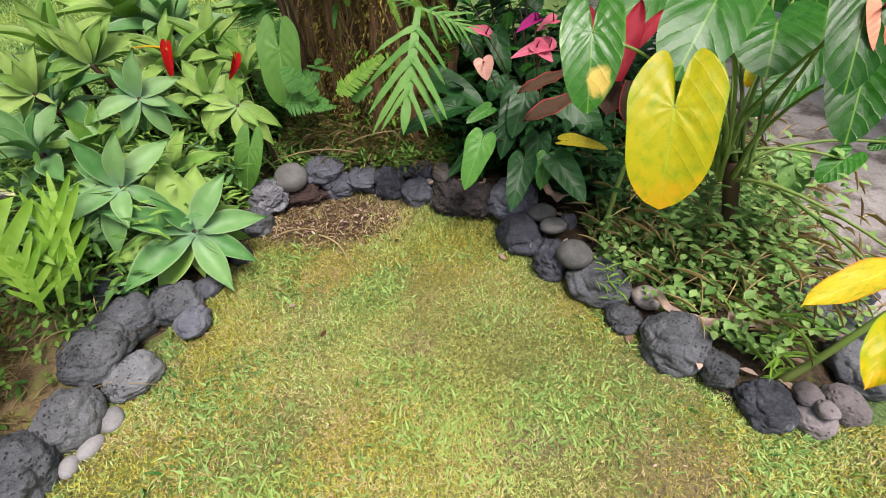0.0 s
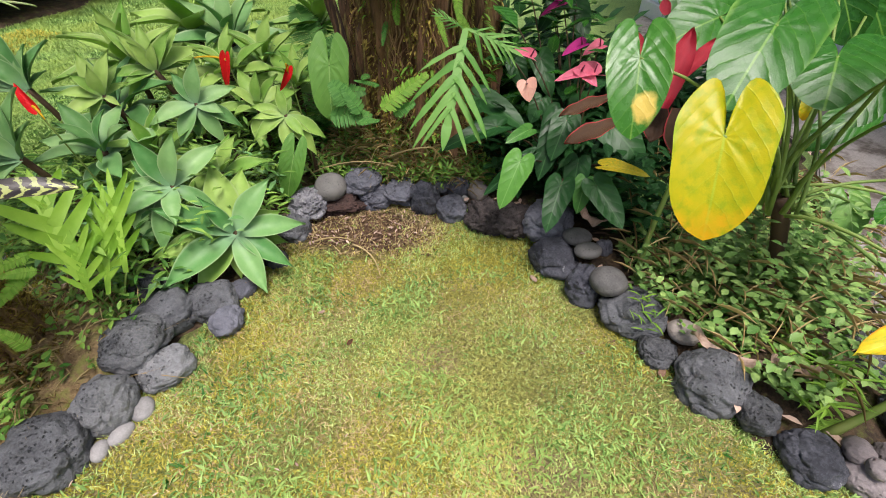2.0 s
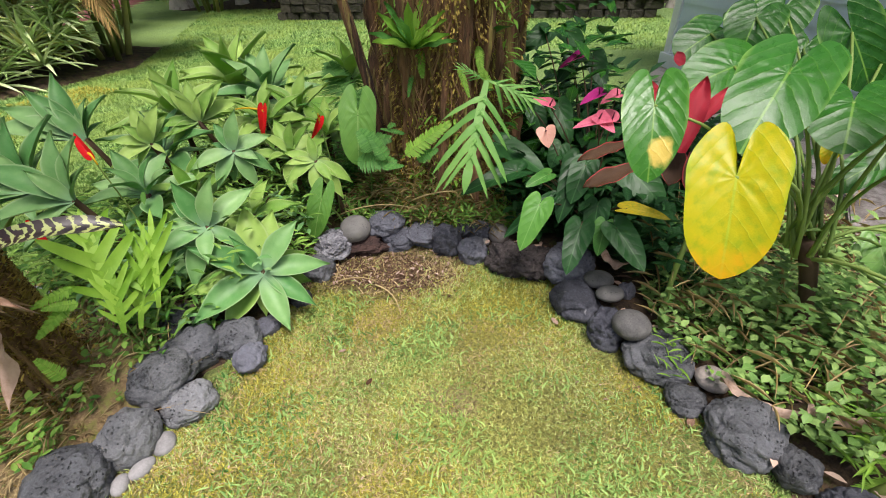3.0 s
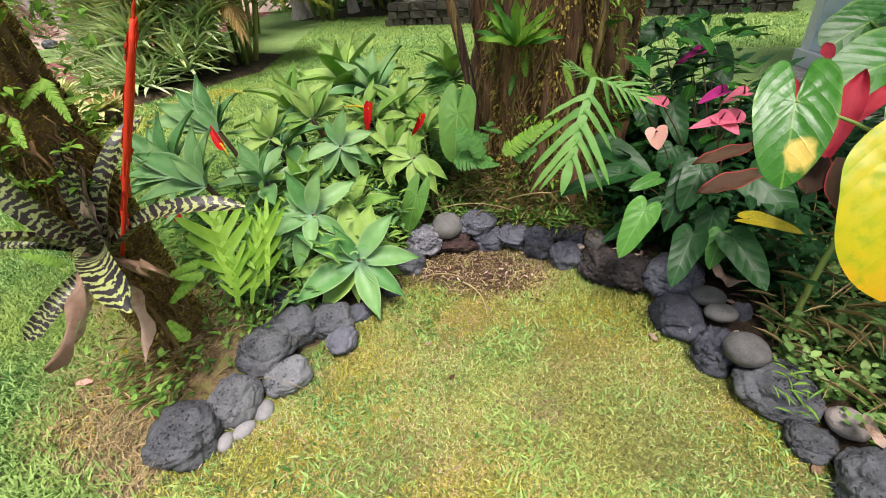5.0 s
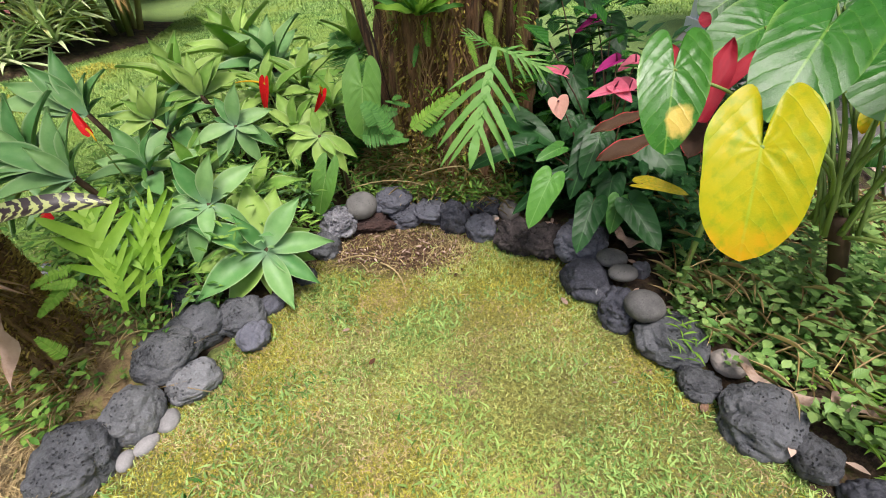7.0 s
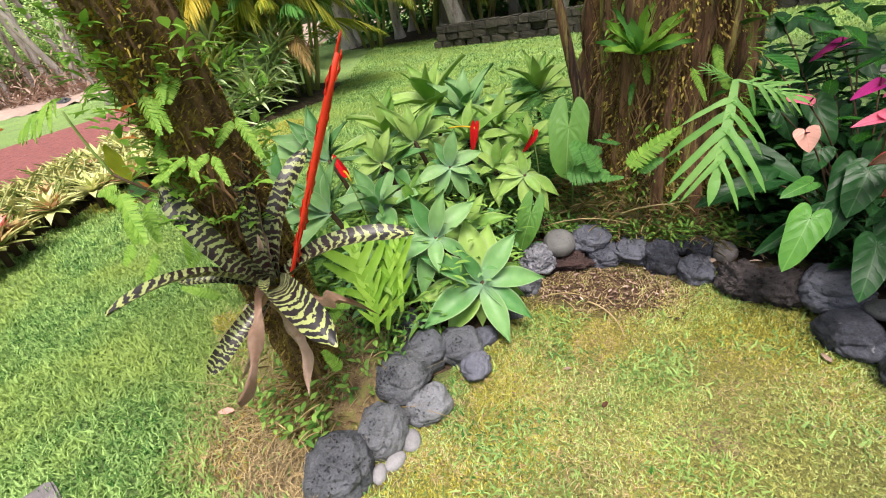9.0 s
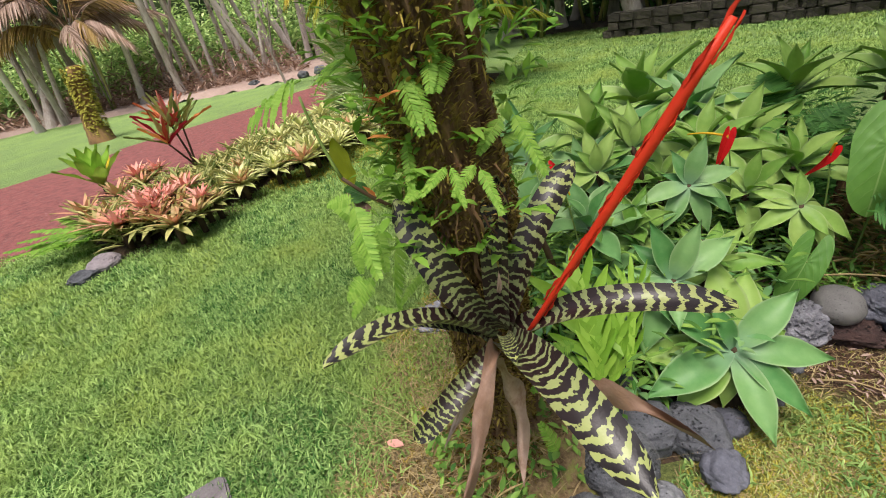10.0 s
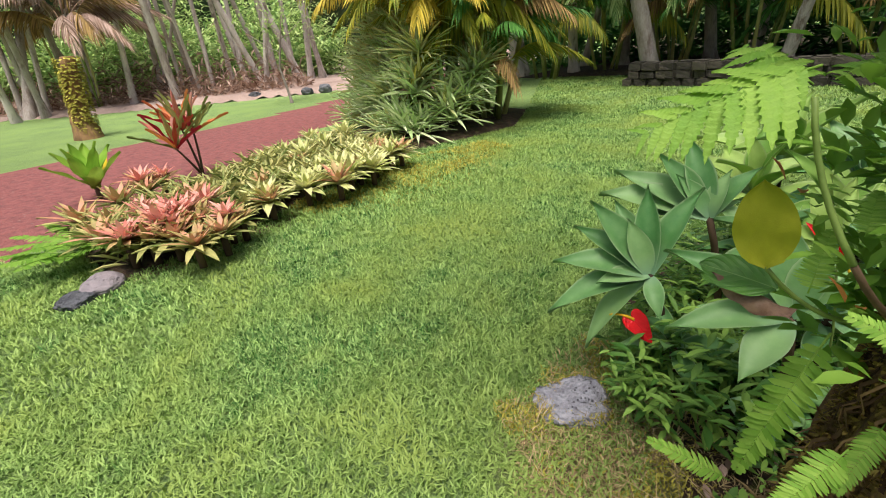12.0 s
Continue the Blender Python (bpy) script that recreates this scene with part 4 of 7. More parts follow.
tagged(part("root_mat", fibres(420, (-1.625, 1.505), lambda z: 0.106, 0.15, 1.15, 0.12, 0.0025, M_FIBRE, 8, "root_mat", (0.11, -0.165)), moss_tree, Matrix(), "fine brown rootlets"), kind="stuff")


# ---------- agaves ----------
def agave(x, y, z, radius, mat, lean=(0, 0), leaves=20, turn=0.0, flat=1.0, seed=0):
    """A foxtail agave: a short leaning stem and a spiral of broad pointed leaves."""
    rnd = random.Random(seed)
    plant = thing("agave", "soft grey-green agave rosette with broad pointed leaves", "agave", (x, y, 0.04), "agaves in the bed")
    crown = Vector((x, y, z))
    foot = Vector((x - lean[0] * 0.4, y - lean[1] * 0.4, 0.02))
    pts = curve_points(foot, crown, (lean[0] * 0.1, lean[1] * 0.1, 0))
    g = tube(pts, [0.018 - 0.0005 * i for i in range(7)], 8)
    part("stem", mesh_of("stem", g[0], g[2], M_STEMDARK, g[1]), plant, Matrix(), "ringed brown stem")
    axis = Vector((lean[0], lean[1], 1.0)).normalized()
    q = Vector((0, 0, 1)).rotation_difference(axis)
    for i in range(leaves):
        f = i / (leaves - 1)
        az = turn + i * 2.39996 + rnd.uniform(-0.12, 0.12)
        el = radians((-4 + 78 * f ** 1.2) * flat + rnd.uniform(-8, 8))
        ln = radius * (1.0 - 0.35 * f ** 2) * rnd.uniform(0.88, 1.08) * (0.7 if f < 0.12 else 1)
        d = q @ Vector((math.cos(az) * math.cos(el), math.sin(az) * math.cos(el), math.sin(el)))
        up = q @ Vector((-math.cos(az) * math.sin(el), -math.sin(az) * math.sin(el), math.cos(el)))
        b = crown + axis * (0.07 * f - 0.04) * radius / 0.3 + d * 0.012
        grow(plant, "leaf", "agave", mat, b, b + d * ln, up, 0.39 * rnd.uniform(0.85, 1.15) * (1 - 0.15 * f))
    return plant


def rosette(place, mat, tips, axis=(0.25, -0.5, 0.8), lean=(0.05, 0.12)):
    """An agave whose leaves are set one by one: each tip's place and the leaf's width in lengths."""
    crown, ax = Vector(place), Vector(axis).normalized()
    plant = thing("agave", "glaucous green agave rosette with broad pointed leaves", "agave", (place[0] + lean[0], place[1] + lean[1], 0.04), "agaves in the bed")
    pts = curve_points((place[0] + lean[0], place[1] + lean[1], 0.02), crown, (0.02, 0.03, 0))
    g = tube(pts, [0.016 - 0.0005 * i for i in range(7)], 8)
    part("stem", mesh_of("stem", g[0], g[2], M_STEMDARK, g[1]), plant, Matrix(), "ringed brown stem")
    for x, y, z, w in tips:
        d = Vector((x, y, z)) - crown
        n = ax - d.normalized() * ax.dot(d.normalized())
        grow(plant, "leaf", "agave", mat, crown + d * 0.02, (x, y, z), n, w * 0.94)


rosette((-1.047, 2.044, 0.218), M_AGAVE_BLUE, [(-0.913, 2.208, 0.411, 0.40), (-0.772, 2.161, 0.218, 0.38), (-0.796, 2.000, 0.081, 0.33), (-0.873, 1.871, 0.03, 0.36), (-1.226, 1.747, 0.167, 0.40), (-1.115, 2.012, 0.416, 0.34), (-1.279, 1.931, 0.418, 0.36)])
rosette((-1.052, 2.056, 0.195), M_AGAVE, [(-1.173, 2.230, 0.454, 0.46), (-1.070, 2.282, 0.413, 0.44), (-0.913, 2.237, 0.224, 0.50), (-1.316, 1.857, 0.219, 0.40), (-1.158, 1.823, 0.058, 0.44), (-1.030, 1.942, 0.031, 0.40), (-0.860, 2.136, 0.113, 0.40)])
rosette((-1.257, 2.060, 0.435), M_AGAVE_BLUE, [(-1.198, 2.110, 0.654, 0.36), (-1.344, 2.063, 0.651, 0.38), (-1.371, 1.867, 0.420, 0.42), (-1.400, 1.979, 0.490, 0.40), (-1.181, 1.905, 0.356, 0.42), (-1.124, 2.280, 0.522, 0.40), (-1.091, 2.074, 0.323, 0.36), (-1.400, 2.079, 0.549, 0.42), (-1.282, 1.878, 0.220, 0.36), (-1.338, 1.955, 0.310, 0.40)])
rosette((-1.347, 2.522, 0.592), M_AGAVE_BLUE, [(-1.308, 2.562, 0.788, 0.40), (-1.484, 2.349, 0.574, 0.40), (-1.422, 2.541, 0.731, 0.42), (-1.197, 2.651, 0.628, 0.44), (-1.218, 2.526, 0.556, 0.50), (-1.166, 2.575, 0.473, 0.36), (-1.239, 2.492, 0.402, 0.36), (-1.386, 2.367, 0.449, 0.38), (-1.360, 2.469, 0.435, 0.36), (-1.448, 2.515, 0.640, 0.40), (-1.289, 2.664, 0.637, 0.42)])
rosette((-0.982, 2.647, 0.495), M_AGAVE, [(-1.006, 2.686, 0.626, 0.40), (-1.119, 2.574, 0.511, 0.36), (-1.110, 2.510, 0.430, 0.36), (-0.956, 2.533, 0.337, 0.40), (-0.875, 2.582, 0.413, 0.42), (-0.796, 2.681, 0.369, 0.36), (-0.830, 2.607, 0.306, 0.34), (-1.144, 2.637, 0.546, 0.40), (-0.963, 2.731, 0.563, 0.40), (-0.894, 2.725, 0.451, 0.40)])
rosette((-1.658, 2.750, 0.660), M_AGAVE, [(-1.696, 2.799, 0.874, 0.36), (-1.538, 2.882, 0.854, 0.36), (-1.759, 2.715, 0.852, 0.36), (-1.837, 2.730, 0.893, 0.30), (-1.493, 2.944, 0.742, 0.36), (-1.754, 2.595, 0.632, 0.36), (-1.705, 2.701, 0.809, 0.44), (-1.562, 2.816, 0.837, 0.38), (-1.788, 2.613, 0.554, 0.34), (-1.826, 2.627, 0.674, 0.36), (-1.570, 2.873, 0.651, 0.34), (-1.626, 2.749, 0.794, 0.40)])
rosette((-1.681, 2.400, 0.667), M_AGAVE, [(-1.630, 2.461, 0.846, 0.36), (-1.672, 2.384, 0.802, 0.46), (-1.757, 2.451, 0.836, 0.40), (-1.796, 2.297, 0.721, 0.38), (-1.610, 2.392, 0.629, 0.40), (-1.640, 2.516, 0.777, 0.34), (-1.622, 2.504, 0.690, 0.34), (-1.764, 2.209, 0.631, 0.36), (-1.732, 2.346, 0.781, 0.42), (-1.702, 2.300, 0.601, 0.38)])
rosette((-2.140, 2.120, 0.534), M_AGAVE_BLUE, [(-2.382, 2.120, 0.787, 0.34), (-2.462, 1.992, 0.592, 0.36), (-2.436, 1.878, 0.450, 0.32), (-2.281, 1.974, 0.543, 0.50), (-2.214, 2.234, 0.841, 0.30), (-2.054, 2.268, 0.852, 0.30), (-2.057, 1.987, 0.455, 0.42), (-2.433, 2.109, 0.690, 0.30), (-2.245, 2.137, 0.736, 0.40), (-2.126, 2.246, 0.699, 0.34), (-2.314, 1.912, 0.288, 0.26), (-2.323, 2.214, 0.776, 0.34)], (-0.1, -0.4, 0.9), (0.08, 0.08))
rosette((-2.025, 2.400, 0.683), M_AGAVE_BLUE, [(-2.241, 2.403, 0.916, 0.34), (-2.147, 2.381, 0.850, 0.42), (-2.001, 2.434, 0.867, 0.42), (-2.407, 2.290, 0.782, 0.40), (-2.388, 2.375, 0.834, 0.34), (-2.154, 2.479, 0.978, 0.34), (-1.921, 2.464, 0.889, 0.40), (-2.136, 2.401, 0.661, 0.40), (-2.235, 2.344, 0.685, 0.36), (-1.940, 2.436, 0.764, 0.40)], (-0.1, -0.4, 0.9), (0.1, 0.05))
rosette((-1.717, 1.950, 0.60), M_AGAVE_BLUE, [(-2.027, 1.901, 0.787, 0.32), (-1.992, 1.775, 0.582, 0.34), (-1.791, 1.731, 0.493, 0.44), (-1.777, 2.027, 0.863, 0.40), (-1.679, 2.002, 0.849, 0.40), (-1.820, 1.910, 0.751, 0.36), (-1.911, 1.946, 0.676, 0.40), (-1.627, 1.962, 0.751, 0.40)], (-0.1, -0.4, 0.9), (0.02, 0.1))
agave(-1.95, 2.98, 0.60, 0.40, M_AGAVE, (-0.05, -0.25), 15, 0.4, 1.0, 7)
agave(-1.90, 3.58, 0.62, 0.50, M_AGAVE, (-0.1, -0.2), 16, 1.3, 1.0, 8)
agave(-1.58, 3.40, 0.62, 0.40, M_AGAVE_BLUE, (0, -0.25), 15, 2.0, 1.0, 9)
agave(-1.30, 3.20, 0.55, 0.34, M_AGAVE, (0.1, -0.25), 14, 0.1, 0.9, 10)
agave(-1.20, 3.95, 0.60, 0.38, M_AGAVE, (0, -0.15), 15, 2.6, 1.0, 11)
agave(-1.5, 2.10, 0.3, 0.24, M_AGAVE_BLUE, (0.1, -0.3), 11, 0.7, 0.8, 14)
agave(-1.55, 2.85, 0.45, 0.24, M_AGAVE, (0, -0.3), 12, 1.9, 0.8, 15)
agave(-1.50, 2.34, 0.42, 0.26, M_AGAVE, (0.1, -0.35), 12, 1.2, 0.9, 21)
agave(-1.62, 2.20, 0.50, 0.26, M_AGAVE_BLUE, (0.0, -0.3), 12, 2.2, 0.9, 22)
agave(-1.18, 2.78, 0.46, 0.26, M_AGAVE, (0.1, -0.4), 12, 0.3, 0.9, 23)
agave(-1.05, 3.02, 0.50, 0.28, M_AGAVE, (0.1, -0.3), 12, 1.5, 0.9, 24)
agave(-1.42, 3.02, 0.56, 0.32, M_AGAVE, (0.0, -0.3), 13, 2.7, 0.9, 25)
agave(-1.84, 2.62, 0.52, 0.32, M_AGAVE_BLUE, (-0.1, -0.2), 13, 0.9, 0.9, 26)
agave(-1.20, 2.32, 0.34, 0.22, M_AGAVE, (0.2, -0.4), 11, 0.9, 0.8, 27)
agave(-2.02, 2.12, 0.26, 0.24, M_AGAVE_BLUE, (-0.1, -0.3), 11, 0.5, 0.9, 28)
agave(-0.78, 4.05, 0.66, 0.34, M_AGAVE, (0, -0.1), 14, 1.0, 1.0, 16)


def red_anthurium(base, spathe, tip, spadix, foot, wide=0.36):
    plant = thing("red_anthurium", "scarlet glossy anthurium flower with yellow spadix among agaves", "flower", foot, "red anthuriums")
    stalk(plant, foot, base, (0.03, -0.02, 0), 0.004, 0.003, M_STEM)
    grow(plant, "spathe", "spathe", M_REDFLOWER, base, tip, spathe, wide)
    stalk(plant, base, spadix, (0, 0, 0.01), 0.006, 0.003, M_SPADIX_YELLOW, "spadix", "yellow spadix")


red_anthurium((-1.27, 2.76, 0.72), (0.3, -0.8, 0.3), (-1.29, 2.72, 0.58), (-1.42, 2.74, 0.73), (-1.25, 2.85, 0.04))
red_anthurium((-0.93, 2.68, 0.70), (0.6, -0.7, 0.2), (-0.98, 2.66, 0.60), (-0.92, 2.66, 0.74), (-0.95, 2.75, 0.04))
red_anthurium((-1.66, 2.06, 0.76), (0.3, -0.7, 0.5), (-1.74, 2.10, 0.84), (-1.62, 2.04, 0.72), (-1.6, 2.15, 0.04))
red_anthurium((-2.15, 2.02, 0.39), (0.3, -0.75, 0.6), (-2.07, 2.0, 0.33), (-2.23, 1.99, 0.40), (-2.1, 2.05, 0.03), 0.9)

# ---------- anthuriums ----------
upright = thing("heart_leaf_plant", "upright heart-shaped pale green leaves on thin stalks", "plant", (-0.8, 2.85, 0.04))
grow(upright, "leaf", "heart", M_FRESH, (-0.78, 2.84, 0.68), (-0.78, 2.72, 0.44), (0.1, -0.9, 0.3), 0.85)
grow(upright, "leaf", "heart", M_FRESH, (-0.92, 2.5, 0.34), (-0.96, 2.4, 0.17), (0.2, -0.9, 0.4), 0.7)
stalk(upright, (-0.8, 2.88, 0.03), (-0.78, 2.84, 0.68), (0.02, 0.04, 0), 0.005, 0.004, M_STEM)
stalk(upright, (-0.86, 2.6, 0.03), (-0.92, 2.5, 0.34), (0.02, 0.04, 0), 0.005, 0.004, M_STEM)

anthurium = thing("anthurium", "tall anthurium with glossy heart-shaped leaves, one turned yellow", "anthurium", (1.15, 2.0, 0.04))
dark_anthurium = thing("anthurium", "dark-leaved anthurium with pink flowers above lava rocks", "anthurium", (0.45, 2.75, 0.04))
red_ti = thing("ti_plant", "red-leaved ti plant with bare ringed stem", "ti plant", (0.68, 2.1, 0.04))
grow(anthurium, "leaf", "heart", M_YELLOWING, (0.448, 1.409, 1.050), (0.422, 1.285, 0.910), (-0.385, -0.667, 0.638), 0.97)
grow(anthurium, "leaf", "heart", M_ANTHSPOT, (0.474, 2.077, 0.981), (0.457, 1.908, 0.819), (-0.232, -0.780, 0.581), 0.92)
grow(anthurium, "leaf", "heart", M_ANTH, (0.802, 2.044, 1.087), (0.660, 1.852, 0.950), (-0.339, -0.658, 0.673), 1.03)
grow(anthurium, "leaf", "heart", M_ANTH, (0.903, 2.626, 0.976), (0.697, 2.533, 0.919), (-0.247, -0.648, 0.720), 1.33)
grow(anthurium, "leaf", "heart", M_ANTH, (0.908, 2.975, 1.041), (0.759, 2.886, 0.973), (-0.222, -0.660, 0.718), 1.39)
grow(anthurium, "leaf", "heart", M_ANTH, (1.002, 2.043, 1.009), (0.943, 1.904, 0.933), (-0.424, -0.601, 0.677), 1.59)
grow(anthurium, "leaf", "heart", M_ANTH, (1.009, 1.796, 1.154), (0.940, 1.621, 0.996), (-0.528, -0.599, 0.602), 0.66)
grow(anthurium, "leaf", "heart", M_ANTH, (1.089, 1.768, 0.975), (1.016, 1.622, 0.878), (-0.527, -0.545, 0.652), 0.89)
grow(anthurium, "leaf", "heart", M_ANTH, (1.183, 2.056, 0.946), (1.067, 1.938, 0.865), (-0.486, -0.604, 0.631), 0.70)
grow(anthurium, "leaf", "heart", M_ANTH, (1.277, 2.218, 0.751), (1.133, 2.154, 0.685), (-0.451, -0.595, 0.665), 0.84)
grow(anthurium, "leaf", "heart", M_FRESH, (1.296, 2.040, 0.530), (1.300, 1.948, 0.461), (-0.470, -0.503, 0.725), 1.08)
grow(anthurium, "leaf", "heart", M_ANTH, (1.379, 1.947, 0.605), (1.297, 1.902, 0.558), (-0.293, -0.289, 0.911), 1.15)
grow(anthurium, "leaf", "heart", M_ANTH, (1.521, 1.987, 0.646), (1.463, 1.973, 0.632), (-0.270, -0.248, 0.930), 0.95)
grow(anthurium, "leaf", "heart", M_YELLOWING, (1.129, 2.222, 0.832), (1.089, 2.168, 0.774), (-0.434, -0.626, 0.647), 0.89)
grow(anthurium, "leaf", "heart", M_ANTH, (0.948, 2.375, 0.838), (0.846, 2.342, 0.827), (-0.339, -0.694, 0.635), 1.07)
grow(anthurium, "leaf", "heart", M_ANTH, (1.026, 2.859, 1.121), (0.975, 2.771, 1.016), (-0.341, -0.764, 0.547), 1.79)
grow(anthurium, "leaf", "heart", M_ANTH, (1.185, 2.951, 1.001), (1.108, 2.852, 0.891), (-0.363, -0.736, 0.572), 1.53)
grow(anthurium, "leaf", "heart", M_ANTH, (1.089, 3.010, 0.948), (1.027, 2.938, 0.871), (-0.329, -0.746, 0.579), 1.80)
grow(anthurium, "leaf", "heart", M_ANTH, (1.148, 2.916, 1.149), (1.097, 2.828, 1.044), (-0.371, -0.758, 0.536), 1.79)
grow(anthurium, "leaf", "heart", M_ANTH, (1.278, 3.113, 0.829), (1.215, 3.023, 0.727), (-0.358, -0.715, 0.600), 1.54)
grow(anthurium, "leaf", "heart", M_ANTH, (1.114, 3.299, 0.992), (1.229, 3.261, 0.884), (-0.329, -0.761, 0.560), 1.33)
grow(anthurium, "leaf", "heart", M_ANTH, (1.248, 2.844, 0.998), (1.178, 2.738, 0.876), (-0.393, -0.716, 0.577), 1.49)
grow(anthurium, "leaf", "heart", M_ANTH, (1.166, 2.45, 1.125), (1.256, 2.35, 0.961), (-0.42, -0.68, 0.6), 0.95)
grow(anthurium, "leaf", "heart", M_ANTH, (1.303, 2.45, 1.065), (1.42, 2.35, 0.889), (-0.42, -0.68, 0.6), 0.95)
grow(anthurium, "spathe", "spathe", M_CORAL, (1.023, 1.745, 1.128), (0.996, 1.665, 1.057), (-0.577, -0.630, 0.520), 0.69)
grow(anthurium, "leaf", "oval", M_GOLD, (1.370, 1.550, 0.502), (1.027, 1.438, 0.471), (-0.296, -0.216, 0.930), 0.27)
grow(anthurium, "leaf", "oval", M_YELLOWING, (1.320, 1.428, 0.450), (1.096, 1.225, 0.393), (-0.516, -0.299, 0.802), 0.34)
grow(dark_anthurium, "leaf", "arrow", M_DARKLEAF, (0.069, 2.579, 0.507), (-0.178, 2.439, 0.486), (0.031, -0.451, 0.892), 0.45)
grow(dark_anthurium, "leaf", "arrow", M_DARKLEAF, (-0.015, 2.740, 0.575), (0.220, 2.616, 0.509), (-0.007, -0.471, 0.882), 0.60)
grow(dark_anthurium, "leaf", "arrow", M_DARKLEAF, (0.355, 2.611, 0.545), (0.273, 2.392, 0.371), (-0.082, -0.618, 0.782), 0.56)
grow(dark_anthurium, "leaf", "arrow", M_DARKLEAF, (0.380, 2.563, 0.557), (0.319, 2.429, 0.437), (-0.095, -0.624, 0.775), 0.80)
grow(dark_anthurium, "leaf", "arrow", M_FRESHDARK, (0.173, 2.319, 0.473), (0.100, 2.175, 0.343), (-0.024, -0.577, 0.816), 0.70)
grow(dark_anthurium, "leaf", "arrow", M_DARKLEAF, (0.214, 2.426, 0.432), (0.022, 2.295, 0.323), (-0.016, -0.587, 0.810), 0.33)
grow(dark_anthurium, "leaf", "arrow", M_DARKLEAF, (0.338, 2.203, 0.439), (0.285, 2.038, 0.343), (-0.091, -0.550, 0.830), 0.68)
grow(dark_anthurium, "leaf", "arrow", M_DARKLEAF, (0.425, 2.364, 0.454), (0.405, 2.259, 0.326), (-0.120, -0.575, 0.809), 0.78)
grow(dark_anthurium, "leaf", "arrow", M_FRESHDARK, (0.451, 2.276, 0.416), (0.422, 2.179, 0.334), (-0.131, -0.558, 0.819), 0.80)
grow(dark_anthurium, "leaf", "arrow", M_DARKLEAF, (0.489, 2.231, 0.429), (0.585, 2.064, 0.352), (-0.171, -0.543, 0.822), 0.68)
grow(dark_anthurium, "leaf", "arrow", M_DARKLEAF, (0.586, 2.593, 0.533), (0.725, 2.425, 0.441), (-0.193, -0.608, 0.770), 0.90)
grow(dark_anthurium, "leaf", "arrow", M_FRESHDARK, (0.222, 2.600, 0.488), (0.121, 2.505, 0.479), (-0.034, -0.632, 0.774), 0.59)
grow(dark_anthurium, "leaf", "arrow", M_DARKLEAF, (0.283, 2.796, 0.555), (0.239, 2.725, 0.477), (-0.060, -0.656, 0.752), 1.09)
grow(dark_anthurium, "leaf", "arrow", M_DARKLEAF, (0.152, 2.982, 0.668), (0.205, 2.913, 0.564), (-0.033, -0.690, 0.723), 0.93)
grow(dark_anthurium, "leaf", "arrow", M_DARKLEAF, (0.270, 2.971, 0.701), (0.334, 2.823, 0.574), (-0.071, -0.689, 0.722), 0.67)
grow(dark_anthurium, "leaf", "arrow", M_DARKLEAF, (0.493, 2.864, 0.578), (0.419, 2.685, 0.537), (-0.120, -0.659, 0.742), 0.62)
grow(dark_anthurium, "leaf", "arrow", M_GOLD, (0.512, 2.241, 0.518), (0.649, 2.167, 0.546), (-0.123, -0.372, 0.920), 0.47)
grow(dark_anthurium, "leaf", "arrow", M_DARKLEAF, (0.463, 3.341, 0.869), (0.526, 3.199, 0.751), (-0.119, -0.732, 0.671), 0.75)
grow(dark_anthurium, "leaf", "arrow", M_DARKLEAF, (0.360, 3.423, 0.839), (0.280, 3.330, 0.745), (-0.068, -0.738, 0.671), 0.80)
grow(dark_anthurium, "leaf", "arrow", M_DARKLEAF, (0.086, 3.255, 0.874), (0.073, 3.179, 0.780), (-0.003, -0.741, 0.672), 0.39)
grow(dark_anthurium, "leaf", "arrow", M_DARKLEAF, (0.200, 3.601, 0.952), (0.050, 3.511, 0.882), (-0.014, -0.765, 0.644), 0.86)
grow(dark_anthurium, "leaf", "arrow", M_DARKLEAF, (0.335, 3.754, 0.942), (0.447, 3.582, 0.852), (-0.081, -0.761, 0.644), 0.73)
grow(dark_anthurium, "spathe", "spathe", M_PINK, (0.214, 2.859, 0.740), (0.121, 2.833, 0.784), (-0.022, -0.496, 0.868), 0.70)
grow(dark_anthurium, "spathe", "spathe", M_BLUSH, (0.198, 2.727, 0.658), (0.218, 2.680, 0.591), (-0.057, -0.849, 0.525), 1.24)
grow(dark_anthurium, "spathe", "spathe", M_PINK, (0.490, 2.713, 0.716), (0.324, 2.628, 0.741), (-0.074, -0.439, 0.896), 0.54)
grow(dark_anthurium, "spathe", "spathe", M_PINK, (0.429, 2.689, 0.737), (0.499, 2.624, 0.699), (-0.123, -0.624, 0.772), 0.79)
grow(dark_anthurium, "spathe", "spathe", M_PINK, (0.536, 2.904, 0.782), (0.457, 2.869, 0.761), (-0.094, -0.492, 0.866), 0.82)
grow(dark_anthurium, "spathe", "spathe", M_MAGENTA, (0.458, 2.944, 0.775), (0.363, 2.899, 0.746), (-0.074, -0.494, 0.866), 0.63)
grow(dark_anthurium, "spathe", "spathe", M_MAGENTA, (0.384, 3.269, 0.884), (0.268, 3.215, 0.850), (-0.056, -0.570, 0.819), 0.49)
grow(red_ti, "leaf", "strap", M_TI, (0.617, 2.158, 0.794), (0.690, 2.302, 1.023), (-0.323, -0.867, 0.378), 0.28)
grow(red_ti, "leaf", "strap", M_TI, (0.662, 2.224, 0.864), (0.787, 2.302, 0.993), (-0.353, -0.863, 0.361), 0.24)
grow(red_ti, "leaf", "strap", M_TI, (0.598, 2.456, 0.884), (0.562, 2.524, 0.948), (-0.252, -0.904, 0.346), 0.41)
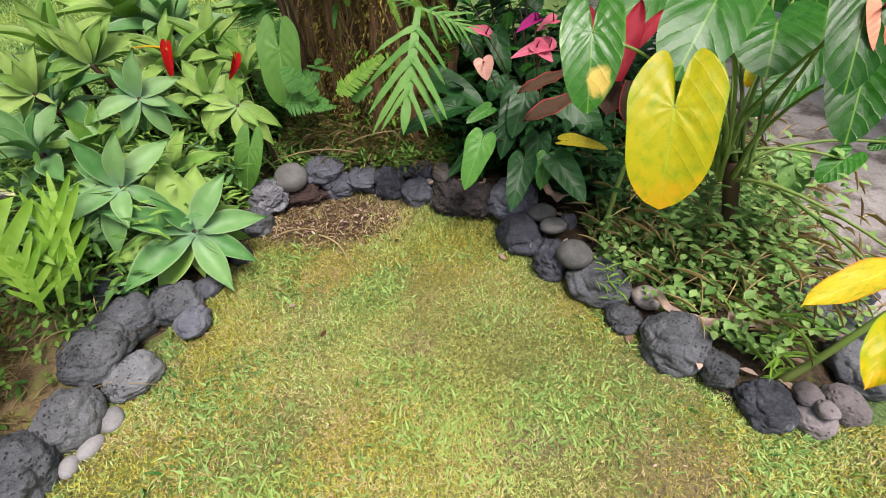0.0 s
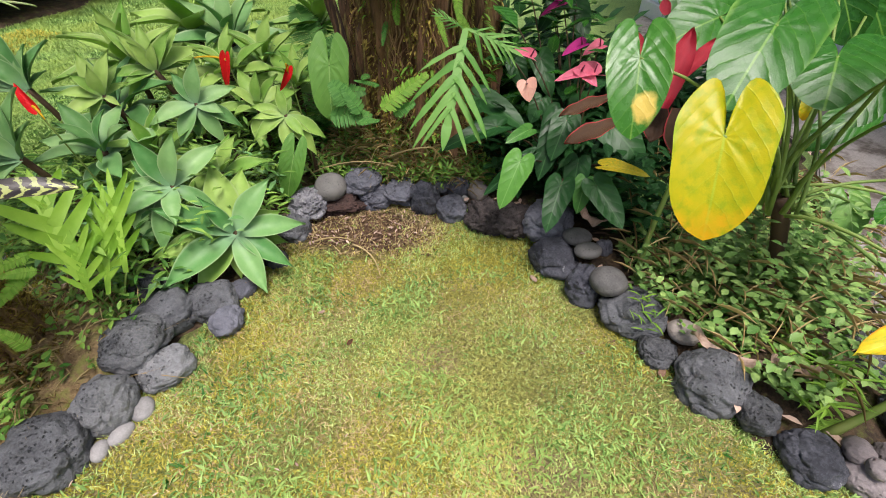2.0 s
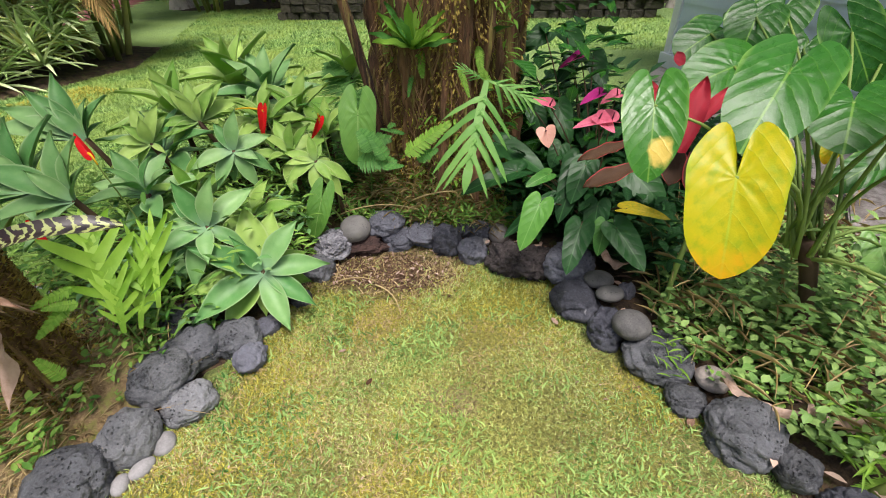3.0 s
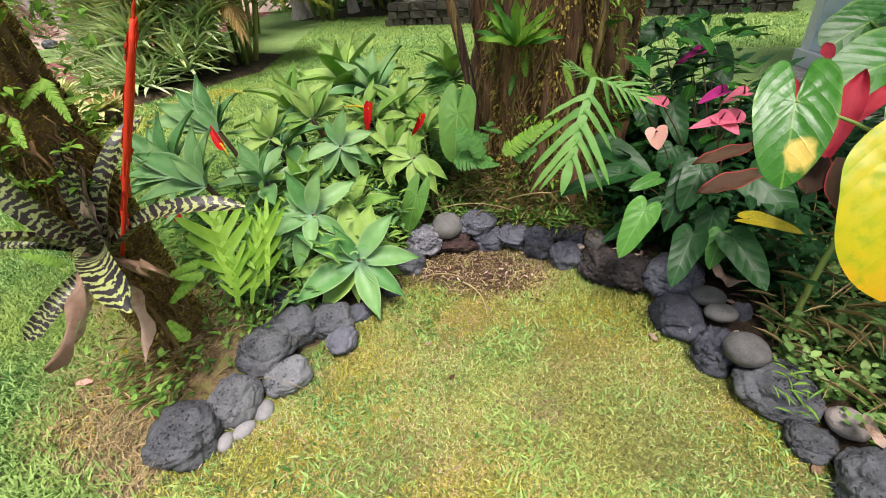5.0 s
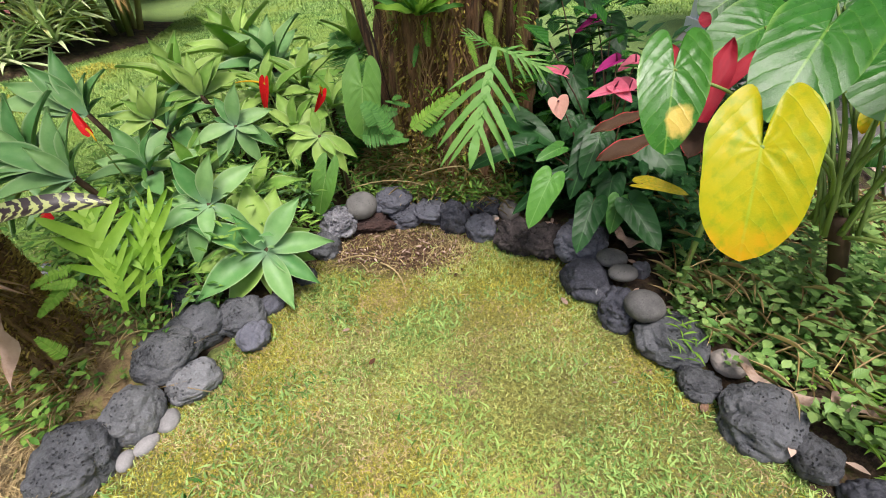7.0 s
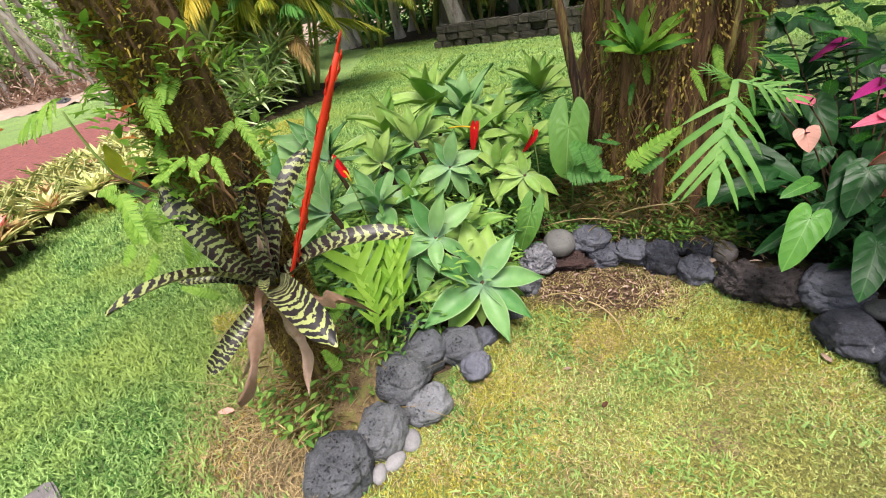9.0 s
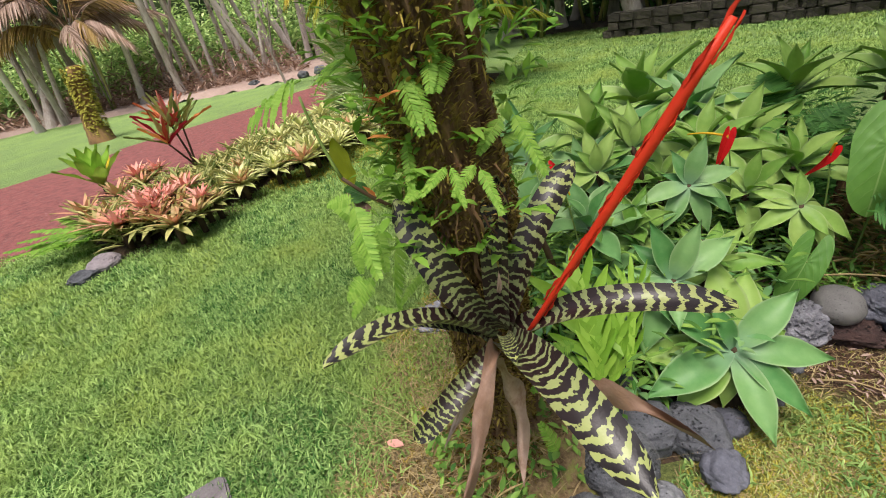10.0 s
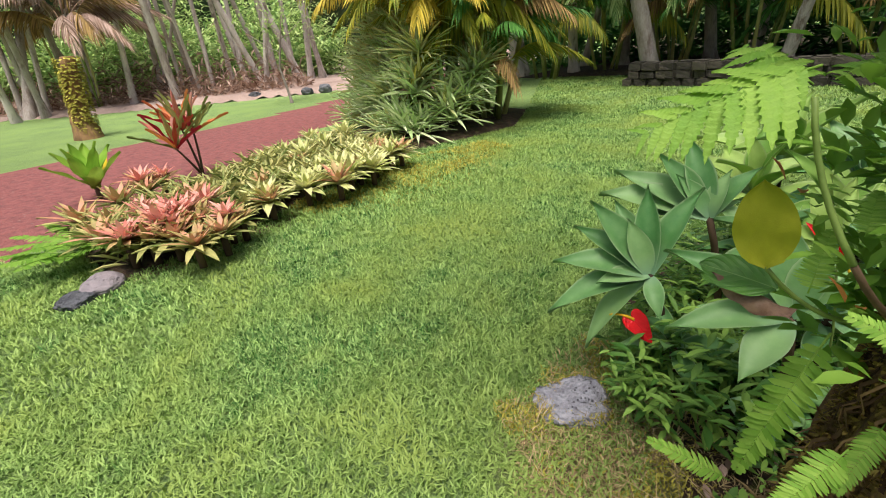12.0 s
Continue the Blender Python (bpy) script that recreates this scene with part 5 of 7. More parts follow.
grow(red_ti, "leaf", "strap", M_TI, (0.743, 2.740, 0.956), (0.720, 2.774, 1.006), (-0.289, -0.913, 0.290), 0.69)
grow(red_ti, "leaf", "strap", M_TIBROWN, (0.551, 2.427, 0.612), (0.341, 2.296, 0.592), (-0.108, -0.486, 0.867), 0.32)
grow(red_ti, "leaf", "strap", M_TIBROWN, (0.533, 2.536, 0.675), (0.321, 2.408, 0.658), (-0.100, -0.508, 0.856), 0.24)
grow(red_ti, "leaf", "strap", M_TIBROWN, (0.648, 2.242, 0.760), (0.600, 2.124, 0.689), (-0.302, -0.828, 0.473), 0.57)
grow(red_ti, "leaf", "strap", M_TIBROWN, (0.692, 2.203, 0.778), (0.676, 2.051, 0.671), (-0.340, -0.810, 0.479), 0.49)
grow(red_ti, "leaf", "strap", M_TI, (0.679, 2.321, 0.685), (0.630, 2.308, 0.684), (-0.295, -0.834, 0.467), 0.64)


def stalks(plant, foot, mat, r, every=1):
    """A stalk from the foot to each leaf and flower; dark spadices on the pink flowers."""
    for i, ob in enumerate(list(plant.children)):
        if not ob.name.startswith(("leaf", "spathe")):
            continue
        b = plant.matrix_basis @ ob.matrix_basis.translation
        f = Vector(foot) + Vector((0.05 * math.sin(i * 2.1), 0.05 * math.cos(i * 1.7), 0))
        flat = Vector((b.x - f.x, b.y - f.y, 0))
        stalk(plant, f, b, -flat * 0.12 + Vector((0, 0, 0.05)), r * 1.3, r * 0.8, mat)
        if ob.name.startswith("spathe"):
            up = (plant.matrix_basis @ ob.matrix_basis).to_3x3() @ Vector((0, 0.15, 0.6))
            stalk(plant, b, b + up.normalized() * 0.055, (0, 0, 0), 0.005, 0.002, M_SPADIX_DARK, "spadix", "dark purple spadix")


stalks(anthurium, (1.04, 2.0, 0.52), M_STEM, 0.0055)
part("stem", mesh_of("stem", *(lambda g: (g[0], g[2], M_STEMDARK, g[1]))(tube(curve_points((1.16, 1.96, 0.03), (1.04, 2.0, 0.56), (0.03, 0, 0)), [0.03, 0.028, 0.026, 0.025, 0.026, 0.028, 0.03], 10))), anthurium, Matrix(), "dark scaly stem wrapped by vine")
stalks(dark_anthurium, (0.45, 2.72, 0.03), M_STEMDARK, 0.004)
part("stem", mesh_of("stem", *(lambda g: (g[0], g[2], M_BROMGREEN, g[1]))(tube(curve_points((1.14, 1.42, 0.06), (1.42, 1.52, 0.34), (0, 0, -0.03)), [0.017, 0.015, 0.013, 0.012, 0.012, 0.011, 0.01], 10))), anthurium, Matrix(), "thick leaning pale green stem")
part("stem", mesh_of("stem", *(lambda g: (g[0], g[2], M_STEM, g[1]))(tube(curve_points((0.71, 2.08, 0.03), (0.78, 2.2, 0.62), (-0.02, 0, 0)), [0.015, 0.012, 0.011, 0.011, 0.01, 0.01, 0.01], 9))), red_ti, Matrix(), "thin pale green ringed stem")

# ---------- ferns ----------
lobed_fern = thing("lobed_fern", "deeply lobed fresh green fern on the tree trunk", "fern", (-0.2, 2.95, 0.9))
grow(lobed_fern, "frond", "lobed", M_LOBED, (-0.090, 2.670, 0.905), (-0.136, 2.287, 0.643), (0.081, -0.800, 0.594), 0.92)
grow(lobed_fern, "frond", "lobed", M_LOBED, (-0.090, 2.670, 0.905), (0.131, 2.585, 0.861), (0.018, -0.707, 0.707), 0.74)
grow(lobed_fern, "frond", "lobed", M_LOBED, (-0.097, 2.668, 0.905), (-0.201, 2.625, 0.981), (0.080, -0.717, 0.693), 0.53)
trunk_sword_fern = thing("sword_fern", "light green sword ferns growing round the trunk foot", "fern", (-0.5, 2.85, 0.04))
grow(trunk_sword_fern, "frond", "sword", M_FERNLIGHT, (-0.491, 2.585, 0.554), (-0.272, 2.706, 0.726), (0.127, -0.556, 0.821), 0.42)
grow(trunk_sword_fern, "frond", "sword", M_FERN, (-0.436, 2.636, 0.520), (-0.330, 2.651, 0.590), (0.124, -0.541, 0.832), 0.73)
grow(trunk_sword_fern, "frond", "sword", M_FERN, (-0.789, 2.709, 0.473), (-0.560, 2.717, 0.496), (0.190, -0.520, 0.833), 0.76)
grow(trunk_sword_fern, "frond", "sword", M_FERN, (-0.847, 2.811, 0.538), (-0.614, 2.836, 0.582), (0.200, -0.538, 0.819), 0.75)
grow(trunk_sword_fern, "frond", "sword", M_FERNLIGHT, (-0.073, 2.878, 0.803), (-0.147, 2.907, 0.945), (0.050, -0.619, 0.784), 0.39)
grow(trunk_sword_fern, "frond", "sword", M_FERN, (-0.662, 2.722, 0.534), (-0.739, 2.727, 0.647), (0.201, -0.536, 0.820), 1.26)
grow(trunk_sword_fern, "frond", "sword", M_FERN, (-0.601, 2.699, 0.486), (-0.681, 2.722, 0.622), (0.186, -0.533, 0.826), 0.72)
grow(trunk_sword_fern, "frond", "sword", M_FERN, (-0.595, 2.584, 0.501), (-0.489, 2.569, 0.533), (0.167, -0.521, 0.837), 0.49)
grow(trunk_sword_fern, "frond", "sword", M_FERN, (-0.515, 2.806, 0.596), (-0.630, 2.758, 0.653), (0.168, -0.554, 0.815), 0.29)
grow(trunk_sword_fern, "frond", "sword", M_FERNLIGHT, (-0.154, 2.954, 1.008), (-0.124, 2.816, 0.905), (0.060, -0.632, 0.773), 0.36)
grow(trunk_sword_fern, "frond", "sword", M_FERNLIGHT, (-0.450, 2.951, 1.011), (-0.411, 2.808, 0.898), (0.141, -0.620, 0.772), 0.37)
grow(trunk_sword_fern, "frond", "sword", M_FERNLIGHT, (-0.128, 2.959, 1.007), (-0.100, 2.972, 1.096), (0.052, -0.651, 0.758), 0.44)
grow(trunk_sword_fern, "frond", "sword", M_FERNLIGHT, (-0.243, 2.871, 0.929), (-0.173, 2.743, 0.825), (0.080, -0.614, 0.786), 0.26)
grow(trunk_sword_fern, "frond", "sword", M_FERN, (-0.484, 2.907, 0.883), (-0.485, 2.786, 0.810), (0.152, -0.598, 0.787), 0.27)
grow(trunk_sword_fern, "frond", "sword", M_FERN, (-0.576, 2.829, 0.645), (-0.596, 2.765, 0.652), (0.172, -0.558, 0.812), 0.76)
grow(trunk_sword_fern, "frond", "sword", M_FERN, (-1.189, 3.746, 0.519), (-1.310, 3.840, 0.760), (0.243, -0.576, 0.780), 1.12)
grow(trunk_sword_fern, "frond", "sword", M_FERN, (-1.272, 3.967, 0.498), (-1.199, 4.138, 0.777), (0.227, -0.588, 0.776), 1.02)
grow(trunk_sword_fern, "frond", "sword", M_FERN, (-1.065, 3.513, 0.513), (-0.913, 3.583, 0.640), (0.210, -0.572, 0.793), 1.07)
wart_fern = thing("wart_fern", "bright yellow-green lobed fern beside the bromeliad tree", "fern", (-1.42, 1.62, 0.04))
grow(wart_fern, "frond", "fingers", M_WART, (-1.316, 1.571, 0.369), (-1.424, 1.702, 0.678), (0.60, -0.60, 0.5), 0.85)
stalk(wart_fern, (-1.36, 1.64, 0.03), (-1.316, 1.571, 0.369), (0, 0, 0.02), 0.004, 0.003, M_STEM)
grow(wart_fern, "frond", "fingers", M_WART, (-1.264, 1.684, 0.3), (-1.296, 1.848, 0.6), (0.60, -0.60, 0.5), 0.50)
stalk(wart_fern, (-1.36, 1.64, 0.03), (-1.264, 1.684, 0.3), (0, 0, 0.02), 0.004, 0.003, M_STEM)
grow(wart_fern, "frond", "fingers", M_WART, (-1.29, 1.6, 0.269), (-1.297, 1.79, 0.57), (0.60, -0.60, 0.5), 0.45)
stalk(wart_fern, (-1.36, 1.64, 0.03), (-1.29, 1.6, 0.269), (0, 0, 0.02), 0.004, 0.003, M_STEM)
grow(wart_fern, "frond", "fingers", M_WART, (-1.298, 1.545, 0.3), (-1.316, 1.62, 0.5), (0.60, -0.60, 0.5), 0.80)
stalk(wart_fern, (-1.36, 1.64, 0.03), (-1.298, 1.545, 0.3), (0, 0, 0.02), 0.004, 0.003, M_STEM)
small_fern = thing("sword_fern", "small bright sword ferns at the mossy tree foot", "fern", (-1.5, 1.5, 0.04))
grow(small_fern, "frond", "sword", M_FERNLIGHT, (-1.359, 1.487, 0.486), (-1.415, 1.371, 0.436), (0.517, -0.270, 0.812), 0.45)
grow(small_fern, "frond", "sword", M_FERNLIGHT, (-1.346, 1.524, 0.529), (-1.450, 1.425, 0.516), (0.527, -0.290, 0.799), 0.38)
grow(small_fern, "frond", "sword", M_FERNLIGHT, (-1.323, 1.494, 0.484), (-1.406, 1.434, 0.514), (0.518, -0.287, 0.806), 0.51)
edge_fern = thing("sword_fern", "single bright fern frond over a lava rock", "fern", (1.15, 1.42, 0.1))
grow(edge_fern, "frond", "sword", M_FERNBRIGHT, (1.226, 1.476, 0.073), (1.033, 1.392, 0.066), (-0.413, -0.297, 0.861), 0.29)
epiphyte_fern = thing("epiphyte_fern", "bright sword ferns rooted on the mossy trunk", "fern", (-1.55, 1.38, 0.6))
grow(epiphyte_fern, "frond", "sword", M_FERNBRIGHT, (-1.530, 1.250, 1.339), (-1.428, 1.164, 1.249), (0.442, -0.698, 0.563), 0.32)
grow(epiphyte_fern, "frond", "sword", M_FERNBRIGHT, (-1.478, 1.290, 1.366), (-1.429, 1.207, 1.305), (0.411, -0.745, 0.525), 0.45)
grow(epiphyte_fern, "frond", "sword", M_FERNBRIGHT, (-1.434, 1.151, 1.141), (-1.431, 1.108, 1.145), (0.383, -0.602, 0.701), 0.77)
grow(epiphyte_fern, "frond", "sword", M_FERNBRIGHT, (-1.408, 1.200, 1.170), (-1.400, 1.118, 1.159), (0.353, -0.641, 0.682), 0.36)
grow(epiphyte_fern, "frond", "sword", M_FERNBRIGHT, (-1.404, 1.203, 1.170), (-1.342, 1.150, 1.130), (0.313, -0.650, 0.692), 0.27)
grow(epiphyte_fern, "frond", "sword", M_FERNBRIGHT, (-1.400, 1.367, 1.208), (-1.405, 1.283, 1.170), (0.302, -0.714, 0.632), 0.51)
grow(epiphyte_fern, "frond", "sword", M_FERNBRIGHT, (-1.516, 1.250, 1.338), (-1.412, 1.193, 1.246), (0.678, -0.505, 0.535), 0.29)
grow(epiphyte_fern, "frond", "sword", M_FERNBRIGHT, (-1.463, 1.299, 1.347), (-1.421, 1.226, 1.301), (0.665, -0.541, 0.515), 0.63)
grow(epiphyte_fern, "frond", "sword", M_FERNBRIGHT, (-1.375, 1.239, 1.163), (-1.363, 1.159, 1.143), (0.607, -0.491, 0.624), 0.38)
grow(epiphyte_fern, "frond", "sword", M_FERNBRIGHT, (-1.369, 1.239, 1.157), (-1.292, 1.191, 1.107), (0.579, -0.507, 0.639), 0.31)
grow(epiphyte_fern, "frond", "sword", M_FERNBRIGHT, (-1.727, 1.269, 1.034), (-1.720, 1.327, 1.114), (-0.032, -0.700, 0.713), 0.55)
grow(epiphyte_fern, "frond", "sword", M_FERNBRIGHT, (-1.689, 1.292, 0.969), (-1.763, 1.198, 0.694), (-0.025, -0.548, 0.836), 0.27)
grow(epiphyte_fern, "frond", "sword", M_FERNBRIGHT, (-1.690, 1.283, 1.121), (-1.688, 1.321, 1.176), (-0.068, -0.744, 0.665), 0.63)
grow(epiphyte_fern, "frond", "sword", M_FERNBRIGHT, (-1.593, 1.112, 1.114), (-1.485, 1.032, 1.016), (0.234, -0.653, 0.720), 0.40)
grow(epiphyte_fern, "frond", "sword", M_FERNBRIGHT, (-1.591, 1.125, 1.053), (-1.690, 1.110, 1.108), (0.318, -0.651, 0.689), 0.41)
grow(epiphyte_fern, "frond", "sword", M_FERNBRIGHT, (-1.607, 1.270, 0.865), (-1.643, 1.171, 0.808), (-0.109, -0.535, 0.838), 0.38)
grow(epiphyte_fern, "frond", "sword", M_FERNBRIGHT, (-1.753, 1.325, 0.575), (-1.879, 1.265, 0.661), (0.040, -0.475, 0.879), 0.33)
grow(epiphyte_fern, "frond", "sword", M_FERNBRIGHT, (-1.652, 1.149, 0.902), (-1.706, 1.068, 0.811), (0.292, -0.526, 0.799), 0.42)
grow(epiphyte_fern, "frond", "sword", M_FERNBRIGHT, (-1.587, 1.088, 1.044), (-1.565, 1.057, 0.983), (0.257, -0.613, 0.747), 0.62)
grow(epiphyte_fern, "frond", "sword", M_FERNBRIGHT, (-1.443, 1.389, 1.136), (-1.423, 1.477, 1.158), (0.090, -0.791, 0.605), 0.53)
grow(epiphyte_fern, "frond", "sword", M_FERNBRIGHT, (-1.532, 1.076, 1.046), (-1.502, 1.053, 1.001), (0.426, -0.469, 0.774), 0.64)
grow(epiphyte_fern, "frond", "sword", M_FERNBRIGHT, (-1.525, 1.044, 0.999), (-1.552, 1.001, 0.958), (0.435, -0.413, 0.800), 0.73)
grow(epiphyte_fern, "frond", "sword", M_FERNBRIGHT, (-1.515, 1.310, 1.419), (-1.503, 1.220, 1.344), (0.700, -0.529, 0.479), 0.45)
grow(epiphyte_fern, "frond", "sword", M_FERNBRIGHT, (-1.485, 1.320, 1.272), (-1.578, 1.244, 1.255), (0.697, -0.463, 0.548), 0.48)
grow(epiphyte_fern, "frond", "sword", M_FERNBRIGHT, (-1.518, 1.381, 1.428), (-1.455, 1.289, 1.320), (0.698, -0.516, 0.497), 0.37)
grow(epiphyte_fern, "frond", "sword", M_FERNBRIGHT, (-1.359, 1.342, 1.226), (-1.265, 1.295, 1.137), (0.551, -0.577, 0.604), 0.31)
grow(epiphyte_fern, "frond", "sword", M_FERNBRIGHT, (-1.530, 1.231, 1.206), (-1.470, 1.161, 1.125), (0.657, -0.450, 0.605), 0.32)
grow(epiphyte_fern, "frond", "sword", M_FERNBRIGHT, (-1.588, 1.114, 1.122), (-1.641, 1.076, 1.118), (0.523, -0.497, 0.692), 0.66)
grow(epiphyte_fern, "frond", "sword", M_FERNBRIGHT, (-1.592, 1.151, 1.052), (-1.534, 1.098, 0.976), (0.436, -0.488, 0.756), 0.47)
grow(epiphyte_fern, "frond", "sword", M_FERNBRIGHT, (-1.307, 1.319, 0.321), (-1.340, 1.305, 0.421), (0.344, -0.351, 0.871), 0.57)
tree_fern = thing("lacy_fern", "arching lacy light-green fern frond on brown stalk", "fern", (-1.62, 1.3, 1.05))
grow(tree_fern, "frond", "treefern", M_FERNBRIGHT, (-1.773, 1.194, 1.331), (-1.930, 1.102, 1.292), (0.082, -0.490, 0.868), 0.95)
grow(tree_fern, "frond", "treefern", M_FERNBRIGHT, (-1.778, 1.248, 1.306), (-1.876, 1.350, 1.370), (0.050, -0.510, 0.859), 0.77)
grow(tree_fern, "frond", "treefern", M_FERNBRIGHT, (-1.760, 1.267, 1.309), (-1.692, 1.352, 1.346), (-0.021, -0.509, 0.860), 0.84)
stalk(tree_fern, (-1.60, 1.30, 1.0), (-1.701, 1.173, 1.128), (0, 0, -0.02), 0.005, 0.004, M_STEMDARK)
stalk(tree_fern, (-1.701, 1.173, 1.128), (-1.772, 1.178, 1.302), (-0.01, 0, 0), 0.004, 0.003, M_STEM)

nest = thing("birds_nest_fern", "bird's nest fern clinging to the tree trunk", "fern", (-0.46, 2.9, 0.98))
for i in range(16):
    az, el = i * 2.4, radians(15 + 50 * ((i * 7) % 16) / 16)
    d = Vector((math.cos(az) * math.cos(el), math.sin(az) * math.cos(el) * 0.6 - 0.25, math.sin(el)))
    grow(nest, "leaf", "strap", M_FERNLIGHT if i % 3 else M_FERN, Vector((-0.46, 2.86, 1.0)), Vector((-0.46, 2.86, 1.0)) + d * (0.22 + 0.02 * (i % 4)), (-d.x * 0.5, -0.5, 0.9), 0.2)

# ---------- zebra bromeliad ----------
C = Vector((-1.42, 1.29, 0.70))
zebra = thing("zebra_bromeliad", "bromeliad with black and yellow-green banded leaves on mossy trunk", "bromeliad", C)


def band(tip, normal, width, back=0.03):
    t = Vector(tip)
    d = (t - C).normalized()
    return grow(zebra, "leaf", "zebra", M_ZEBRA, C + d * back, t, normal, width)


band((-1.522, 0.939, 0.934), (0.1, 0.45, 0.9), 0.16)
band((-1.532, 1.161, 1.08), (0.55, -0.7, 0.3), 0.18)
band((-1.44, 1.38, 1.08), (0.4, -0.9, 0.1), 0.16)
band((-1.34, 1.50, 1.08), (0.1, -0.9, 0.3), 0.16)
band((-1.00, 1.44, 0.88), (-0.3, -0.5, 0.8), 0.14)
band((-1.019, 1.055, 0.825), (-0.1, -0.2, 0.95), 0.17)
band((-1.50, 1.027, 0.56), (0.4, -0.8, 0.4), 0.19)
band((-1.29, 1.16, 0.82), (-0.3, 0.2, 0.9), 0.16)
band((-1.56, 1.12, 0.84), (0.5, -0.3, 0.8), 0.16)
for tip, n, w in (((-1.30, 0.95, 0.62), (0.3, -0.5, 0.8), 0.11), ((-1.318, 1.165, 0.36), (0.4, -0.9, 0.2), 0.13), ((-0.963, 1.16, 0.80), (0.2, -0.5, 0.8), 0.09), ((-1.40, 1.33, 0.98), (0.5, -0.8, 0.1), 0.11), ((-1.46, 1.06, 0.5), (0.5, -0.7, 0.4), 0.1)):
    d = (Vector(tip) - C).normalized()
    grow(zebra, "leaf", "dead", M_DEAD, C + d * 0.04, tip, n, w, "dry pinkish-brown withered leaf")
dirn = Vector((0.460, 0.150, 0.875))
g = tube([C + dirn * (0.09 * i) + Vector((0.05, 0.01, 0)) for i in range(9)], [0.006, 0.0065, 0.007, 0.008, 0.0095, 0.0105, 0.011, 0.0095, 0.006], 9)
spike = part("flower_spike", mesh_of("flower_spike", g[0], g[2], M_SPIKE, g[1]), zebra, Matrix(), "tall scarlet flower stem with pressed bracts")
me = shape_mesh("strap", M_SPIKE, 1)
for i in range(16):
    p = C + dirn * (0.1 + 0.04 * i) + Vector((0.05, 0.01, 0))
    o = Matrix.Rotation(i * 2.2, 4, dirn) @ dirn.orthogonal().normalized()
    part("bract", me, spike, aim(p + o * 0.008, p + o * 0.013 + dirn * 0.07, o, 0.12))

# ---------- small growth in the beds ----------
def leaf_cloud(name, spots, mat, label, category, kind="stuff"):
    """Many small folded leaves in one mesh; spots: (place, direction, length, width)."""
    verts, faces, uvs = [], [], []
    for p, d, ln, w in spots:
        d = d.normalized()
        x = d.cross(Vector((0.05, 0.02, 1))).normalized()
        n = x.cross(d)
        o = len(verts)
        for s, t, lift in ((0, 0, 0), (-0.8, 0.35, 0.12), (0.8, 0.35, 0.12), (-0.75, 0.65, 0.1), (0.75, 0.65, 0.1), (0, 1, -0.12), (0, 0.35, 0), (0, 0.65, -0.02)):
            verts.append(tuple(p + d * (ln * t) + x * (w * 0.5 * s) + n * (ln * lift * 0.6)))
            uvs.append((0.5 + 0.5 * s, t))
        faces += [(o, o + 6, o + 1), (o, o + 2, o + 6), (o + 1, o + 6, o + 7, o + 3), (o + 6, o + 2, o + 4, o + 7), (o + 3, o + 7, o + 5), (o + 7, o + 4, o + 5)]
    return solo(name, mesh_of(name, verts, faces, mat, uvs), label, category, kind=kind)


def sprigs(rnd, poly, n, high, size, per, wide=0.5, skip=()):
    xs, ys = [p[0] for p in poly], [p[1] for p in poly]
    spots = []
    while n > 0:
        x, y = rnd.uniform(min(xs), max(xs)), rnd.uniform(min(ys), max(ys))
        if not inside(poly, np.array(x), np.array(y)):
            continue
        n -= 1
        h = high * rnd.uniform(0.25, 1.0)
        lean = Vector((rnd.uniform(-0.4, 0.4), rnd.uniform(-0.5, 0.3), 0))
        for k in range(per):
            q = (k + 1) / per
            p = Vector((x, y, 0.05)) + Vector((lean.x * h * q, lean.y * h * q, h * q))
            az = k * 2.4 + rnd.uniform(-0.6, 0.6)
            ln = size * rnd.uniform(0.6, 1.3)
            spots.append((p, Vector((math.cos(az), math.sin(az), rnd.uniform(-0.25, 0.7))), ln, ln * wide * rnd.uniform(0.8, 1.2)))
    return spots


R = random.Random(11)
BAY = [(-1.3, 1.0), (-1.1, 1.6), (-0.98, 2.1), (-0.95, 2.6), (-0.3, 2.7), (0.1, 2.6), (0.4, 2.35), (0.52, 2.1), (0.72, 1.82), (0.98, 1.5), (1.3, 1.3), (1.7, 1.3), (1.7, 0.35), (-1.4, 0.35)]
RIGHT = [(0.62, 2.0), (0.85, 1.72), (1.05, 1.5), (1.55, 1.6), (1.68, 2.2), (1.8, 2.8), (1.3, 3.2), (0.75, 2.8)]
leaf_cloud("ground_cover", sprigs(R, RIGHT, 430, 0.24, 0.042, 9, 0.68), M_COVER, "trailing green ground cover with small oval leaves", "ground cover")
leaf_cloud("ground_cover", sprigs(R, [(0.62, 2.0), (0.85, 1.72), (1.3, 1.7), (1.4, 2.3), (0.8, 2.5)], 300, 0.1, 0.022, 8, 0.7), M_WEED, "fine bright creeping weed under taller leaves", "ground cover")
leaf_cloud("ground_cover", sprigs(R, [(0.95, 1.85), (1.35, 1.85), (1.35, 2.2), (1.0, 2.2)], 70, 0.6, 0.046, 15, 0.62), M_COVER, "climbing vine with small oval leaves on dead stems", "vine")
leaf_cloud("dry_stem", sprigs(R, RIGHT, 190, 0.34, 0.15, 4, 0.035), M_STRAW, "dry straw-coloured stems among ground cover", "dry stems")
LEFT = [(-1.15, 1.85), (-0.98, 2.3), (-0.95, 2.7), (-1.1, 3.4), (-1.9, 3.8), (-2.25, 3.2), (-2.2, 2.5), (-1.8, 1.9), (-1.5, 1.7)]
